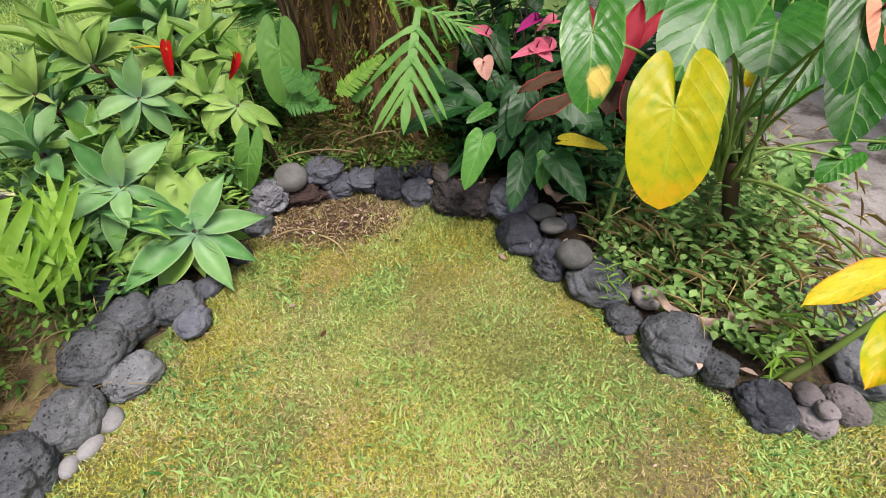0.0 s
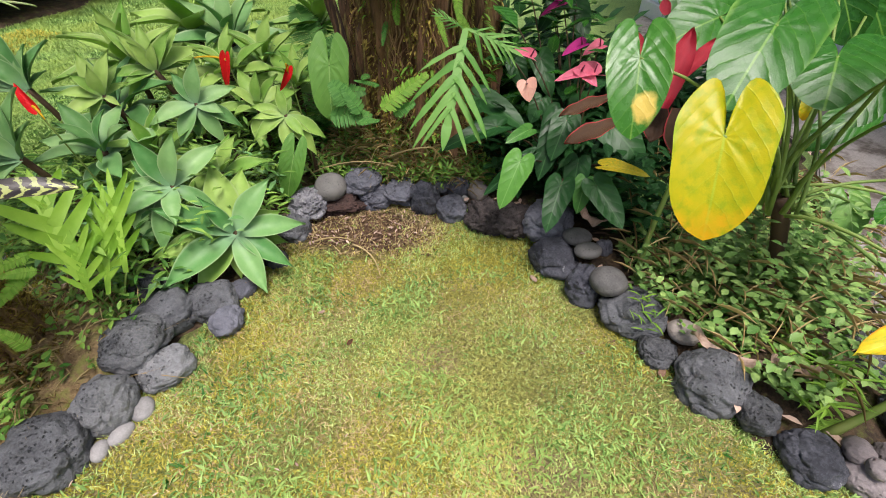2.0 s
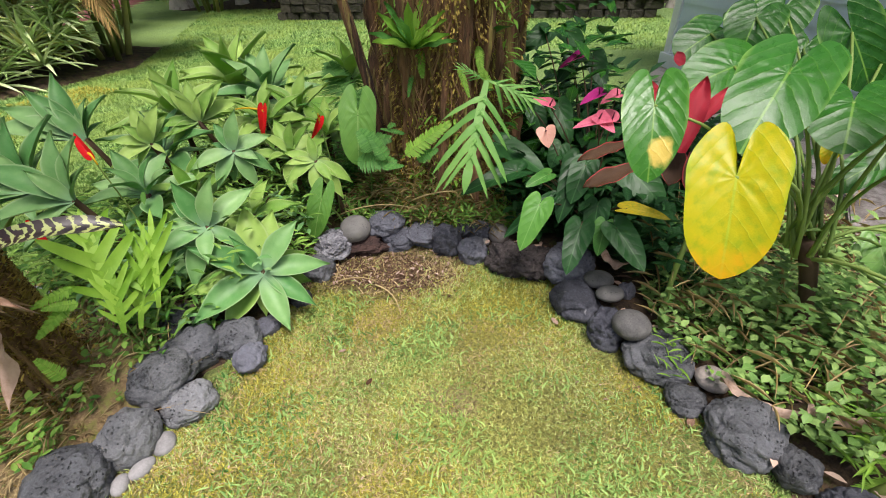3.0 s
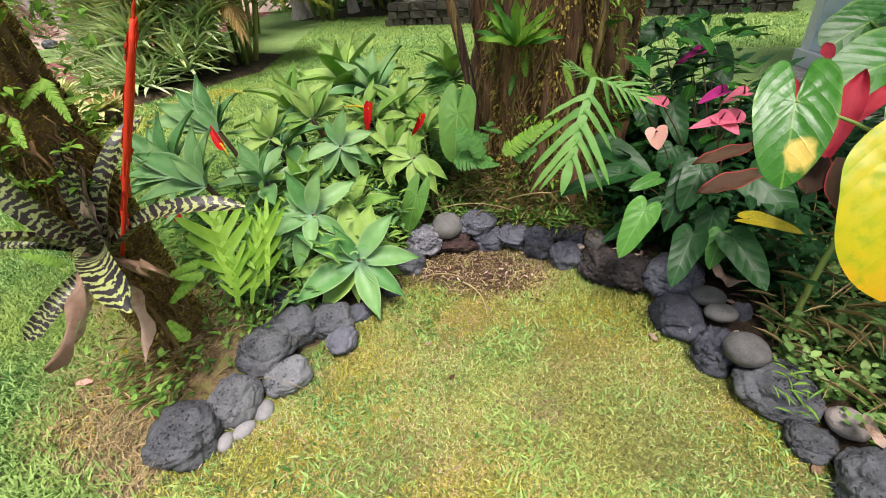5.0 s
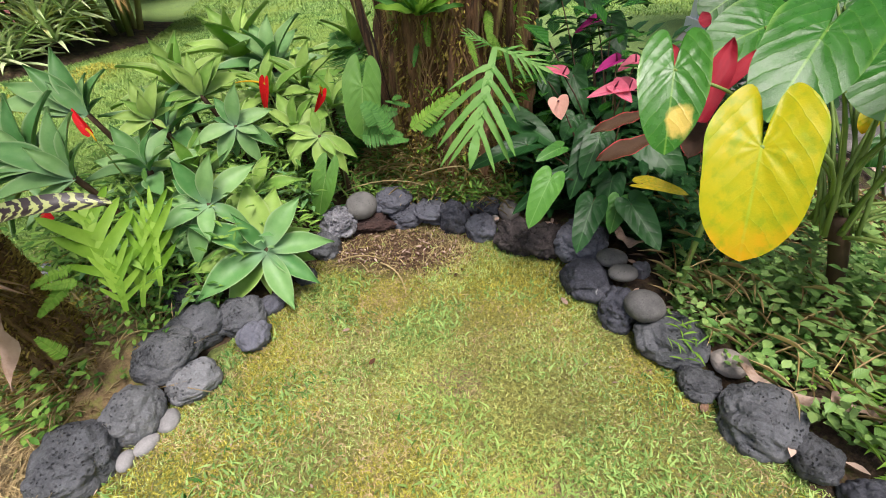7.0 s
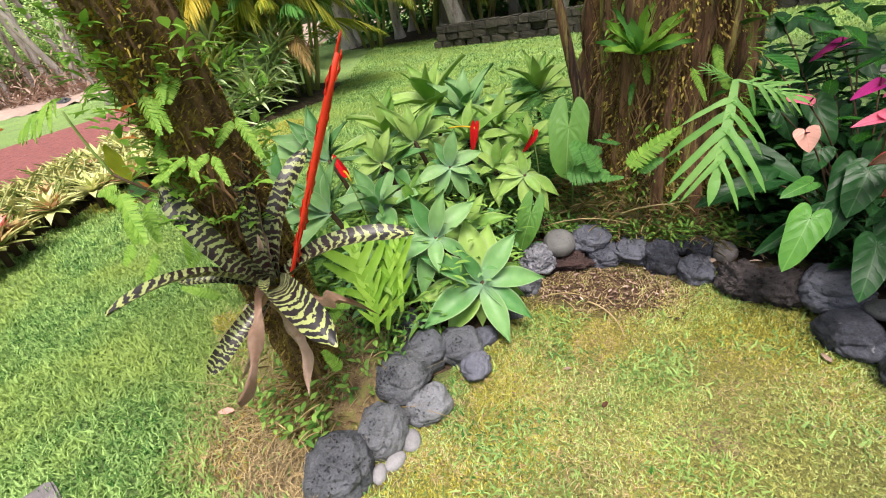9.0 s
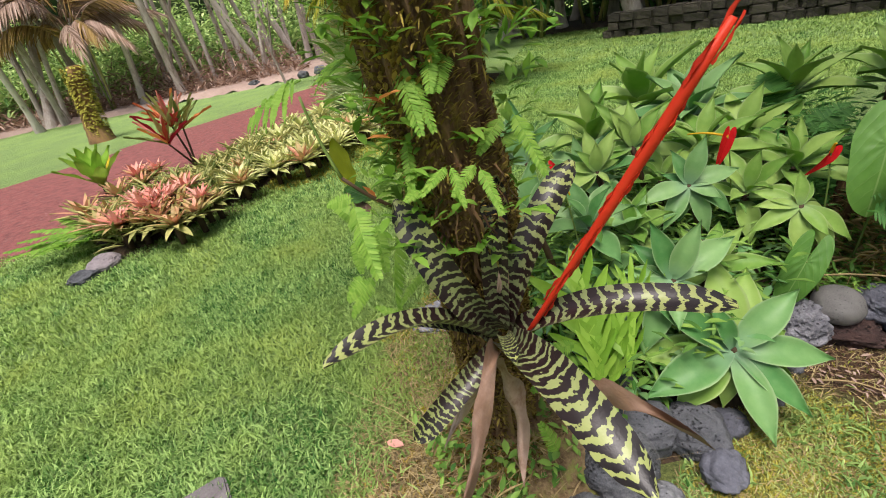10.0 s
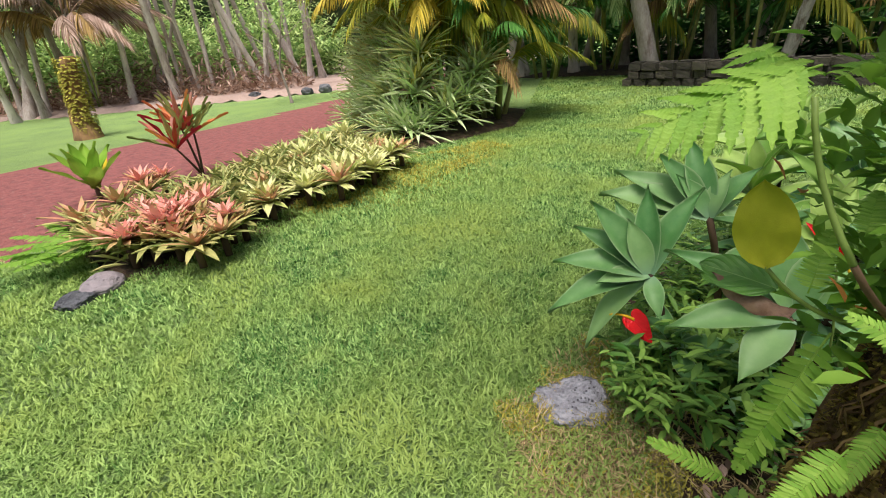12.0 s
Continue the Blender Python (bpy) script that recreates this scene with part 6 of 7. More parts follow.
leaf_cloud("undergrowth", sprigs(R, LEFT, 460, 0.48, 0.075, 10, 0.28), M_WEED, "narrow-leaved green undergrowth between agaves", "undergrowth")
leaf_cloud("undergrowth", sprigs(R, LEFT, 160, 0.4, 0.07, 9, 0.4), M_AGAVE_BLUE, "grey-green herb between agaves", "undergrowth")
leaf_cloud("undergrowth", sprigs(random.Random(51), [(-2.28, 2.0), (-2.0, 1.85), (-1.7, 1.85), (-1.7, 2.6), (-2.25, 2.7)], 210, 0.42, 0.075, 9, 0.3), M_WEED, "green herbs under the agaves by the lawn", "undergrowth")
leaf_cloud("undergrowth", sprigs(R, [(-1.2, 3.3), (-0.5, 3.75), (0.3, 3.7), (1.3, 3.2), (1.5, 4.2), (0, 4.4), (-1.4, 4.3)], 420, 0.5, 0.1, 9, 0.4), M_FERN, "green undergrowth behind the tree", "undergrowth")
leaf_cloud("undergrowth", sprigs(R, [(-1.05, 3.0), (-0.85, 3.1), (-0.85, 3.7), (-1.2, 3.6)], 130, 0.7, 0.05, 14, 0.3), M_FERN, "fine ferny undergrowth beside the trunk", "undergrowth")
leaf_cloud("undergrowth", sprigs(R, [(0.1, 2.75), (0.6, 2.4), (0.85, 2.2), (1.0, 2.9), (0.6, 3.2), (0.0, 3.0)], 200, 0.5, 0.09, 8, 0.5), M_DARKLEAF, "dark foliage under the pink-flowered anthurium", "undergrowth")
leaf_cloud("undergrowth", sprigs(random.Random(31), [(0.12, 3.0), (0.6, 2.95), (1.35, 2.85), (1.55, 3.7), (0.1, 3.9)], 330, 0.66, 0.12, 9, 0.5), M_DARKLEAF, "dense dark foliage between the tree and the house", "undergrowth")
leaf_cloud("undergrowth", sprigs(random.Random(32), [(0.02, 3.1), (0.26, 3.0), (0.36, 3.3), (0.4, 3.8), (0.1, 3.8)], 60, 1.3, 0.15, 8, 0.5), M_ANTH, "broad glossy leaves behind the pink-flowered anthurium", "undergrowth")
leaf_cloud("undergrowth", sprigs(R, [(-0.9, 2.7), (0.1, 2.75), (0.1, 2.95), (-0.9, 3.0)], 330, 0.15, 0.05, 7, 0.3), M_WEED, "small weeds along the trunk foot", "weeds")
leaf_cloud("dry_stem", sprigs(R, [(-0.95, 2.7), (0.3, 2.7), (0.2, 3.0), (-0.95, 3.05)], 110, 0.14, 0.11, 4, 0.04), M_STRAW, "dry straw and roots along the trunk foot", "dry stems")
FOOT = [(-1.75, 1.15), (-1.35, 1.15), (-1.22, 1.6), (-1.4, 1.8), (-1.8, 1.7)]
leaf_cloud("undergrowth", sprigs(R, FOOT, 110, 0.22, 0.04, 7, 0.5), M_WEED, "small bright weeds at the mossy tree foot", "weeds")
leaf_cloud("dry_stem", sprigs(R, FOOT, 120, 0.16, 0.09, 3, 0.05), M_STRAW, "dry grass litter at the mossy tree foot", "dry stems")
leaf_cloud("undergrowth", sprigs(R, [(0.60, 1.74), (0.72, 1.78), (0.70, 1.92), (0.62, 1.9)], 7, 0.16, 0.07, 5, 0.12), M_FERNLIGHT, "grassy weed sprouting between lava rocks", "weeds")
leaf_cloud("undergrowth", sprigs(R, [(1.05, 1.45), (1.3, 1.5), (1.3, 1.75), (1.05, 1.7)], 14, 0.18, 0.1, 6, 0.12), M_FERNLIGHT, "grassy weeds behind the edging rocks", "weeds")


def litter(n, poly, size, name, mat, label):
    spots = []
    rnd = random.Random(n)
    xs, ys = [p[0] for p in poly], [p[1] for p in poly]
    while len(spots) < n:
        x, y = rnd.uniform(min(xs), max(xs)), rnd.uniform(min(ys), max(ys))
        if inside(poly, np.array(x), np.array(y)):
            az = rnd.uniform(0, 6.28)
            spots.append((Vector((x, y, 0.06 if size > 0.05 else 0.012)), Vector((math.cos(az), math.sin(az), rnd.uniform(-0.1, 0.4))), size * rnd.uniform(0.5, 1.4), size * rnd.uniform(0.15, 0.5)))
    return leaf_cloud(name, spots, mat, label, "leaf litter")


litter(230, [(-1.0, 2.2), (-0.2, 2.2), (-0.15, 2.6), (-0.9, 2.6)], 0.022, "leaf_litter", M_TIBROWN, "dark crumbled leaf bits on bare earth")
litter(160, [(-0.95, 2.25), (-0.25, 2.25), (-0.2, 2.58), (-0.9, 2.58)], 0.03, "leaf_litter", M_DEAD, "brown leaf bits on bare earth")
litter(500, BED, 0.07, "leaf_litter", M_DEAD, "brown dead leaves lying on the bed")


def fallen(x, y, z, ln, az, mat, label, shape="oval", w=0.5):
    d = Vector((math.cos(az), math.sin(az), 0.08))
    solo("fallen_leaf", shape_mesh(shape, mat, 1), label, "leaf", aim((x, y, z), Vector((x, y, z)) + d * ln, (0.1, 0.05, 1), w / NATURAL[shape]))


fallen(-1.975, 1.19, 0.02, 0.07, 0.4, M_BLUSH, "pale fallen leaf on the lawn")
fallen(-1.976, 1.38, 0.02, 0.07, 0.0, M_YELLOWING, "yellow-green fallen leaf on the lawn")
fallen(0.287, 2.07, 0.012, 0.05, 2.0, M_DEAD, "brown fallen leaf on moss")
litter(60, BAY, 0.02, "leaf_litter", M_DEAD, "scattered brown leaf bits in the bay grass")
fallen(-0.465, 1.65, 0.012, 0.035, 1.2, M_TIBROWN, "small dark red fallen leaf in grass")
fallen(-0.63, 1.80, 0.012, 0.03, 0.5, M_DEAD, "small brown fallen leaf in grass")
fallen(0.706, 1.62, 0.012, 0.05, 1.0, M_DEAD, "brown fallen leaf beside rocks")
fallen(0.50, 2.42, 0.16, 0.14, -0.5, M_DEAD, "curled brown dead leaf on rocks", "dead", 0.5)
fallen(0.80, 1.72, 0.13, 0.3, -0.35, M_DEAD, "long dry brown strap leaf along the rocks", "dead", 0.12)
fallen(1.02, 1.61, 0.14, 0.28, 0.15, M_DEAD, "long dry brown strap leaf along the rocks", "dead", 0.14)


def twig(a, b, lift, r):
    g = tube(curve_points(a, b, lift), [r * (1 - 0.08 * i) for i in range(7)], 5)
    solo("twig", mesh_of("twig", g[0], g[2], M_STRAW, g[1]), "thin dry brown twig on bare earth", "twig", group="twigs")


twig((-0.60, 2.25, 0.015), (-0.42, 2.05, 0.012), (0.02, 0.02, 0.01), 0.004)
twig((-0.80, 2.25, 0.015), (-0.60, 2.27, 0.02), (0, 0.02, 0.01), 0.004)
twig((-0.30, 2.45, 0.015), (-0.31, 2.32, 0.015), (0.02, 0, 0.005), 0.006)
twig((-0.95, 2.72, 0.12), (-0.45, 2.70, 0.2), (0, 0.02, 0.04), 0.005)
twig((-0.55, 2.8, 0.18), (-0.25, 2.75, 0.3), (0, 0, 0.02), 0.006)

orange_sprout = thing("sprout", "small sprout with orange and green leaves by the tree", "seedling", (-1.66, 1.346, 0.02))
for i in range(9):
    d = Vector((math.cos(i * 0.7), math.sin(i * 0.7), 0.35))
    grow(orange_sprout, "leaf", "oval", M_CROTON if i in (1, 2, 8) else M_FRESH, (-1.66, 1.346, 0.05), Vector((-1.66, 1.346, 0.05)) + d * 0.07, (-d.x, -d.y, 1), 0.6)

# ---------- growth on the mossy trunk ----------
spots, red = [], []
for i in range(200):
    z = R.uniform(0.85, 2.1)
    a = R.uniform(2.4, 5.0) if R.random() < 0.6 else R.uniform(0, 6.283)
    c = Vector((-1.53 - 0.05 * max(0, z - 1.2), 1.40 - 0.09 * (z - 0.8), z))
    side = Vector((math.cos(a), math.sin(a), 0))
    end = R.uniform(0.04, 0.16)
    for k in range(8):
        e = side * 0.6 + Vector((R.uniform(-1, 1), R.uniform(-1, 1), R.uniform(-0.3, 0.9)))
        ln = R.uniform(0.03, 0.06)
        (red if i % 40 == 0 and k > 5 else spots).append((c + side * (0.1 + end * k / 7) + Vector((0, 0, 0.06 * k / 7)), e, ln, ln * R.uniform(0.4, 0.55)))
leaf_cloud("climber", spots, M_FERNLIGHT, "small green climber leaves on the mossy trunk", "climber")
leaf_cloud("climber", red, M_CROTON, "young orange climber leaves on the mossy trunk", "climber")
leaf_cloud("trunk_moss", [(Vector((float(np.interp(z, (0.2, 0.6, 1.0, 1.4, 2.2), (-1.6, -1.55, -1.52, -1.55, -1.62))), float(np.interp(z, (0.2, 0.6, 1.0, 1.4, 2.2), (1.46, 1.4, 1.36, 1.32, 1.28))), z)) + Vector((math.cos(a), math.sin(a), 0)) * 0.107, Vector((math.cos(a + 40 * q), math.sin(a + 40 * q), -1.5 + 110 * q)), q, q * 0.5) for z, a, q in [(R.uniform(0.05, 2.2), R.uniform(0, 6.283), R.uniform(0.006, 0.026)) for _ in range(16000)]], M_TRUNKMOSS, "yellow-brown moss on the slender trunk", "moss")

beard = []
for i in range(2600):
    z, a = R.uniform(0.25, 2.1), R.uniform(0, 6.283)
    if noise.noise(Vector((a * 1.6, z * 3.0, 9))) > -0.05:
        c = Vector((float(np.interp(z, (0.2, 0.6, 1.0, 1.4, 2.2), (-1.6, -1.55, -1.52, -1.55, -1.62))), float(np.interp(z, (0.2, 0.6, 1.0, 1.4, 2.2), (1.46, 1.4, 1.36, 1.32, 1.28))), z))
        q = R.uniform(0.012, 0.034)
        beard.append((c + Vector((math.cos(a), math.sin(a), 0)) * R.uniform(0.1, 0.12), Vector((math.cos(a) + R.uniform(-0.7, 0.7), math.sin(a) + R.uniform(-0.7, 0.7), R.uniform(-1.8, 0.2))), q, q * R.uniform(0.12, 0.3)))
leaf_cloud("trunk_moss", beard, M_TRUNKMOSS, "shaggy moss hanging from the slender trunk", "moss")
MOUND = []
for i in range(5200):
    a, q = R.uniform(0, 6.283), R.random()
    r = 0.31 - 0.2 * q ** 0.8
    out = Vector((math.cos(a), math.sin(a), R.uniform(0.1, 1.4)))
    MOUND.append((Vector((-1.54 - 0.04 * q + math.cos(a) * r, 1.47 - 0.02 * q + math.sin(a) * r, 0.025 + 0.13 * q)), out + Vector((R.uniform(-1, 1), R.uniform(-1, 1), 0)), R.uniform(0.012, 0.04)))
def on_trunk(n, z0, z1, scale, level):
    """Places on the old trunk's near side, in ragged patches."""
    out = []
    while len(out) < n:
        a, z = R.uniform(3.2, 6.2), R.uniform(z0, z1)
        if noise.noise(Vector((a * scale, z * scale * 0.6, 5))) > level:
            r = 0.41 + max(0.0, 0.5 - z) * 0.12
            out.append((Vector((-0.38 + 0.04 * z + math.cos(a) * r, 3.28 + math.sin(a) * r, z)), Vector((math.cos(a), math.sin(a), R.uniform(-1.6, 0.3))) + Vector((R.uniform(-0.6, 0.6), R.uniform(-0.6, 0.6), 0))))
    return out


leaf_cloud("trunk_moss", [(p, d, q, q * 0.4) for (p, d), q in [(k, R.uniform(0.012, 0.035)) for k in on_trunk(3600, 0.2, 1.9, 3.0, 0.02)]], M_TRUNKMOSS, "brown moss patches on the old trunk", "moss")
leaf_cloud("trunk_moss", [(p, d, q, q * 0.5) for (p, d), q in [(k, R.uniform(0.006, 0.013)) for k in on_trunk(4200, 0.25, 1.6, 3.4, 0.2)]], M_MOSS, "yellow-green moss patches on the old trunk", "moss")
leaf_cloud("trunk_fern", [(p, d + Vector((0, 0, 0.7)), q, q * 0.3) for (p, d), q in [(k, R.uniform(0.03, 0.08)) for k in on_trunk(360, 0.3, 1.7, 2.2, 0.2)]], M_FERNLIGHT, "small fern leaves sprouting from the old trunk", "fern")
HEAP = []
for i in range(5200):
    a, q = R.uniform(3.3, 6.1), R.random()
    r = 0.59 - 0.22 * q
    out = Vector((math.cos(a), math.sin(a), R.uniform(0.0, 1.2)))
    HEAP.append((Vector((-0.40 + math.cos(a) * r, 3.3 + math.sin(a) * r, 0.06 + 0.34 * q)), out + Vector((R.uniform(-1, 1), R.uniform(-1, 1), 0)), R.uniform(0.015, 0.05)))
leaf_cloud("mound_moss", [(p, d, q, q * 0.3) for p, d, q in HEAP[:1900]], M_TRUNKMOSS, "brown-green moss heaped at the old trunk foot", "moss")
leaf_cloud("mound_litter", [(p, d, q * 2.6, q * 0.14) for p, d, q in HEAP[1900:2700]], M_STRAW, "dry straw bits at the old trunk foot", "leaf litter")
leaf_cloud("mound_weed", [(p, d, q * 1.1, q * 0.5) for p, d, q in HEAP[2700:]], M_WEED, "small green weeds at the old trunk foot", "weeds")
leaf_cloud("mound_moss", [(p, d, q, q * 0.3) for p, d, q in MOUND[:3400]], M_TRUNKMOSS, "orange-brown moss on the root mound", "moss")
leaf_cloud("mound_litter", [(p, d, q * 1.8, q * 0.16) for p, d, q in MOUND[3400:4700]], M_STRAW, "dry straw bits on the root mound", "leaf litter")
leaf_cloud("mound_weed", [(p, d, q * 1.1, q * 0.6) for p, d, q in MOUND[4700:]], M_WEED, "tiny green weeds on the root mound", "weeds")

orchid = thing("orchid", "epiphytic orchid with a yellowing oval leaf on trunk", "orchid", (-1.72, 1.28, 1.0))
grow(orchid, "leaf", "oval", M_OLIVE, (-1.779, 1.25, 1.07), (-1.80, 1.235, 1.19), (0.1, -0.95, 0.2), 0.6, "yellowing oval leaf")
grow(orchid, "leaf", "oval", M_FRESH, (-1.76, 1.27, 1.03), (-1.86, 1.27, 1.05), (0.0, -0.6, 0.8), 0.6)
grow(orchid, "leaf", "oval", M_FRESH, (-1.76, 1.28, 1.02), (-1.87, 1.34, 1.0), (0.0, -0.5, 0.8), 0.4)
grow(orchid, "leaf", "dead", M_DEAD, (-1.74, 1.25, 1.0), (-1.84, 1.26, 1.04), (0.0, -0.5, 0.8), 0.25)
stalk(orchid, (-1.66, 1.32, 0.98), (-1.779, 1.25, 1.07), (0, 0, -0.02), 0.004, 0.003, M_STEM)


# ---------- unseen crowns added over the two near trees for shade ---
def shade_canopy(parent, centre, spread, n, seed):
    rnd = random.Random(seed)
    cl = []
    for _ in range(n):
        d = Vector((rnd.gauss(0, 0.5), rnd.gauss(0, 0.5), rnd.gauss(0, 0.3)))
        ln = rnd.uniform(0.12, 0.3)
        cl.append((Vector(centre) + d * spread, Vector((rnd.uniform(-1, 1), rnd.uniform(-1, 1), rnd.uniform(-0.9, 0.2))), ln, ln * 0.45))
    ob = leaf_cloud("crown", cl, M_CROWN, "unseen leafy green crown added overhead for shade", "tree")
    ob.parent = parent
    ob.matrix_basis = parent.matrix_basis.inverted()
    for key in ("category", "kind"):
        del ob[key]
    top = Vector(centre)
    for k in range(5):
        a = k * 1.26 + seed
        s = Vector((centre[0], centre[1], centre[2] - 1.3))
        g = tube(curve_points(s, top + Vector((math.cos(a) * spread * 0.6, math.sin(a) * spread * 0.6, 0.3 * k - 0.4)), (0, 0, -0.1)), [0.06 - 0.007 * i for i in range(7)], 7)
        part("limb", mesh_of("limb", g[0], g[2], M_BARK, g[1]), parent, Matrix())


# set right of its trunk so that its shade falls on the anthuriums
shade_canopy(tree, (0.75, 3.2, 5.4), 2.0, 1000, 1)
shade_canopy(moss_tree, (-1.7, 1.3, 4.9), 1.3, 320, 2)

# ---------- bromeliad island ----------
BROM = {"pink": (M_BROMPINK, M_BROMGREEN, "pinkish-green bromeliad rosette in the island bed"), "rose": (M_BROMROSE, M_BROMPINK, "rose-pink bromeliad rosette in the island bed"),
        "cream": (M_BROMCREAM, M_BROMCREAM, "cream-striped bromeliad rosette in the island bed"), "blush": (M_BROMPINK, M_BROMCREAM, "blush-tipped cream bromeliad rosette in the island bed")}


def bromeliad(x, y, r, kind, seed):
    inner, outer, label = BROM[kind]
    rnd = random.Random(seed * 13 + len(kind))
    z = 0.25 if kind == "rose" else 0.19
    r = r * 0.85
    plant = thing("bromeliad", label, "bromeliad", (x, y, 0.04), kind + " bromeliads")
    g = tube([(x, y, 0.03), (x, y, z * 0.6), (x, y, z)], [0.03, 0.03, 0.03], 6)
    part("stem", mesh_of("stem", g[0], g[2], M_STEMDARK, g[1]), plant, Matrix())
    for i in range(30):
        f = i / 29
        az, el = i * 2.4 + rnd.uniform(-0.2, 0.2), radians(12 + 62 * f + rnd.uniform(-9, 9))
        d = Vector((math.cos(az) * math.cos(el), math.sin(az) * math.cos(el), math.sin(el)))
        ln = r * rnd.uniform(0.85, 1.15) * (1 - 0.3 * f)
        p = Vector((x, y, z))
        grow(plant, "leaf", "strapleaf", inner if f > 0.45 else outer, p, p + d * ln, (-math.cos(az) * math.sin(el), -math.sin(az) * math.sin(el), math.cos(el)), 0.24)


bromeliad(-7.25, 2.14, 0.26, "pink", 0)
bromeliad(-7.06, 1.91, 0.32, "pink", 1)
bromeliad(-6.90, 1.62, 0.38, "pink", 2)
bromeliad(-6.29, 1.38, 0.29, "pink", 3)
bromeliad(-5.91, 1.20, 0.35, "pink", 4)
bromeliad(-5.63, 1.73, 0.26, "pink", 5)
bromeliad(-5.07, 1.78, 0.32, "pink", 6)
bromeliad(-6.56, 1.23, 0.38, "pink", 7)
bromeliad(-5.63, 1.35, 0.29, "pink", 8)
bromeliad(-5.32, 1.53, 0.35, "pink", 9)
bromeliad(-5.22, 2.01, 0.26, "pink", 10)
bromeliad(-5.04, 1.57, 0.32, "pink", 11)
bromeliad(-7.35, 2.20, 0.26, "rose", 0)
bromeliad(-5.79, 1.98, 0.32, "rose", 1)
bromeliad(-5.59, 1.55, 0.38, "rose", 2)
bromeliad(-5.52, 1.28, 0.29, "rose", 3)
bromeliad(-7.35, 1.97, 0.35, "rose", 4)
bromeliad(-5.26, 1.92, 0.26, "rose", 5)
bromeliad(-7.02, 3.29, 0.30, "cream", 0)
bromeliad(-7.07, 3.57, 0.36, "cream", 1)
bromeliad(-6.64, 3.58, 0.42, "cream", 2)
bromeliad(-5.97, 3.31, 0.33, "cream", 3)
bromeliad(-5.74, 3.41, 0.39, "cream", 4)
bromeliad(-5.86, 2.91, 0.30, "cream", 5)
bromeliad(-5.52, 2.95, 0.36, "cream", 6)
bromeliad(-5.43, 3.31, 0.42, "cream", 7)
bromeliad(-5.64, 3.69, 0.33, "cream", 8)
bromeliad(-6.88, 4.05, 0.39, "cream", 9)
bromeliad(-6.25, 4.17, 0.30, "cream", 10)
bromeliad(-5.64, 4.09, 0.36, "cream", 11)
bromeliad(-7.30, 4.74, 0.42, "cream", 12)
bromeliad(-5.53, 2.40, 0.33, "cream", 13)
bromeliad(-5.36, 3.56, 0.39, "cream", 14)
bromeliad(-7.72, 4.41, 0.30, "cream", 15)
bromeliad(-5.61, 3.55, 0.28, "blush", 0)
bromeliad(-5.96, 4.19, 0.34, "blush", 1)
bromeliad(-5.29, 3.06, 0.40, "blush", 2)
bromeliad(-5.44, 2.40, 0.31, "blush", 3)
BR = random.Random(77)
for k in range(24):
    x, y, kind = ((BR.uniform(-6.3, -5.25), BR.uniform(1.3, 2.2), "pink" if k % 3 else "rose") if k < 11 else (BR.uniform(-6.6, -5.45), BR.uniform(2.6, 4.3), "cream" if k % 4 else "blush"))
    bromeliad(x, y, BR.uniform(0.26, 0.36), kind, 50 + k)
leaf_cloud("bed_foliage", [(p, Vector((math.cos(a), math.sin(a), R.uniform(0.1, 1.2))), R.uniform(0.15, 0.3), 0.035) for p, a in [(Vector((R.uniform(-7.4, -5.3), R.uniform(1.2, 4.6), R.uniform(0.05, 0.2))), R.uniform(0, 6.28)) for _ in range(6500)] if inside(FARBED, np.array(p.x), np.array(p.y))], M_BROMGREEN, "olive-green strap foliage filling the island bed", "undergrowth")
broad_ti = thing("ti_plant", "broad bright green ti plant in the island bed", "ti plant", (-8.2, 1.72, 0.03))
for i in range(13):
    az, el = i * 2.4, radians(38 + 46 * (i / 13))
    d = Vector((math.cos(az) * math.cos(el), math.sin(az) * math.cos(el), math.sin(el)))
    p = Vector((-8.2, 1.72, 0.15))
    grow(broad_ti, "leaf", "strap", M_GOLD if i in (1, 4) else M_WART, p, p + d * 0.55, (-d.x, -d.y, 0.9), 0.3)
stalk(broad_ti, (-8.2, 1.72, 0.02), (-8.2, 1.72, 0.2), (0, 0, 0), 0.03, 0.025, M_STEMDARK, "stem")
ti_tree = thing("ti_plant", "orange and red ti plant on bare thin stems", "ti plant", (-8.0, 2.85, 0.03))
for s, (tx, ty, tz) in enumerate(((-8.0, 2.78, 0.62), (-8.08, 2.93, 0.55), (-7.93, 2.62, 0.42))):
    stalk(ti_tree, (-8.0, 2.85, 0.02), (tx, ty, tz), (0.02, 0, 0), 0.018, 0.012, M_STEMDARK, "stem")
    for i in range(14):
        az, el = i * 2.4 + s, radians(28 + 56 * (i / 14))
        d = Vector((math.cos(az) * math.cos(el), math.sin(az) * math.cos(el), math.sin(el)))
        grow(ti_tree, "leaf", "strap", (M_CROTON, M_BROMGREEN, M_TI, M_BROMGREEN, M_CROTON, M_BROMGREEN, M_BROMROSE)[i % 7], (tx, ty, tz), Vector((tx, ty, tz)) + d * 0.52, (-d.x, -d.y, 0.9), 0.11)

for k, (x, y, n) in enumerate(((-6.25, 1.15, 5), (-6.05, 1.02, 4))):
    f = thing("sword_fern", "pale green ferns beside pink bromeliads", "fern", (x, y, 0.03))
    for i in range(n + 3):
        az = 3.4 + i * 0.55 + k
        d = Vector((math.cos(az), math.sin(az), 0.45))
        grow(f, "frond", "sword", M_FERNLIGHT, (x, y, 0.12), Vector((x, y, 0.12)) + d * 0.5, (-d.x, -d.y, 0.9), 0.35)


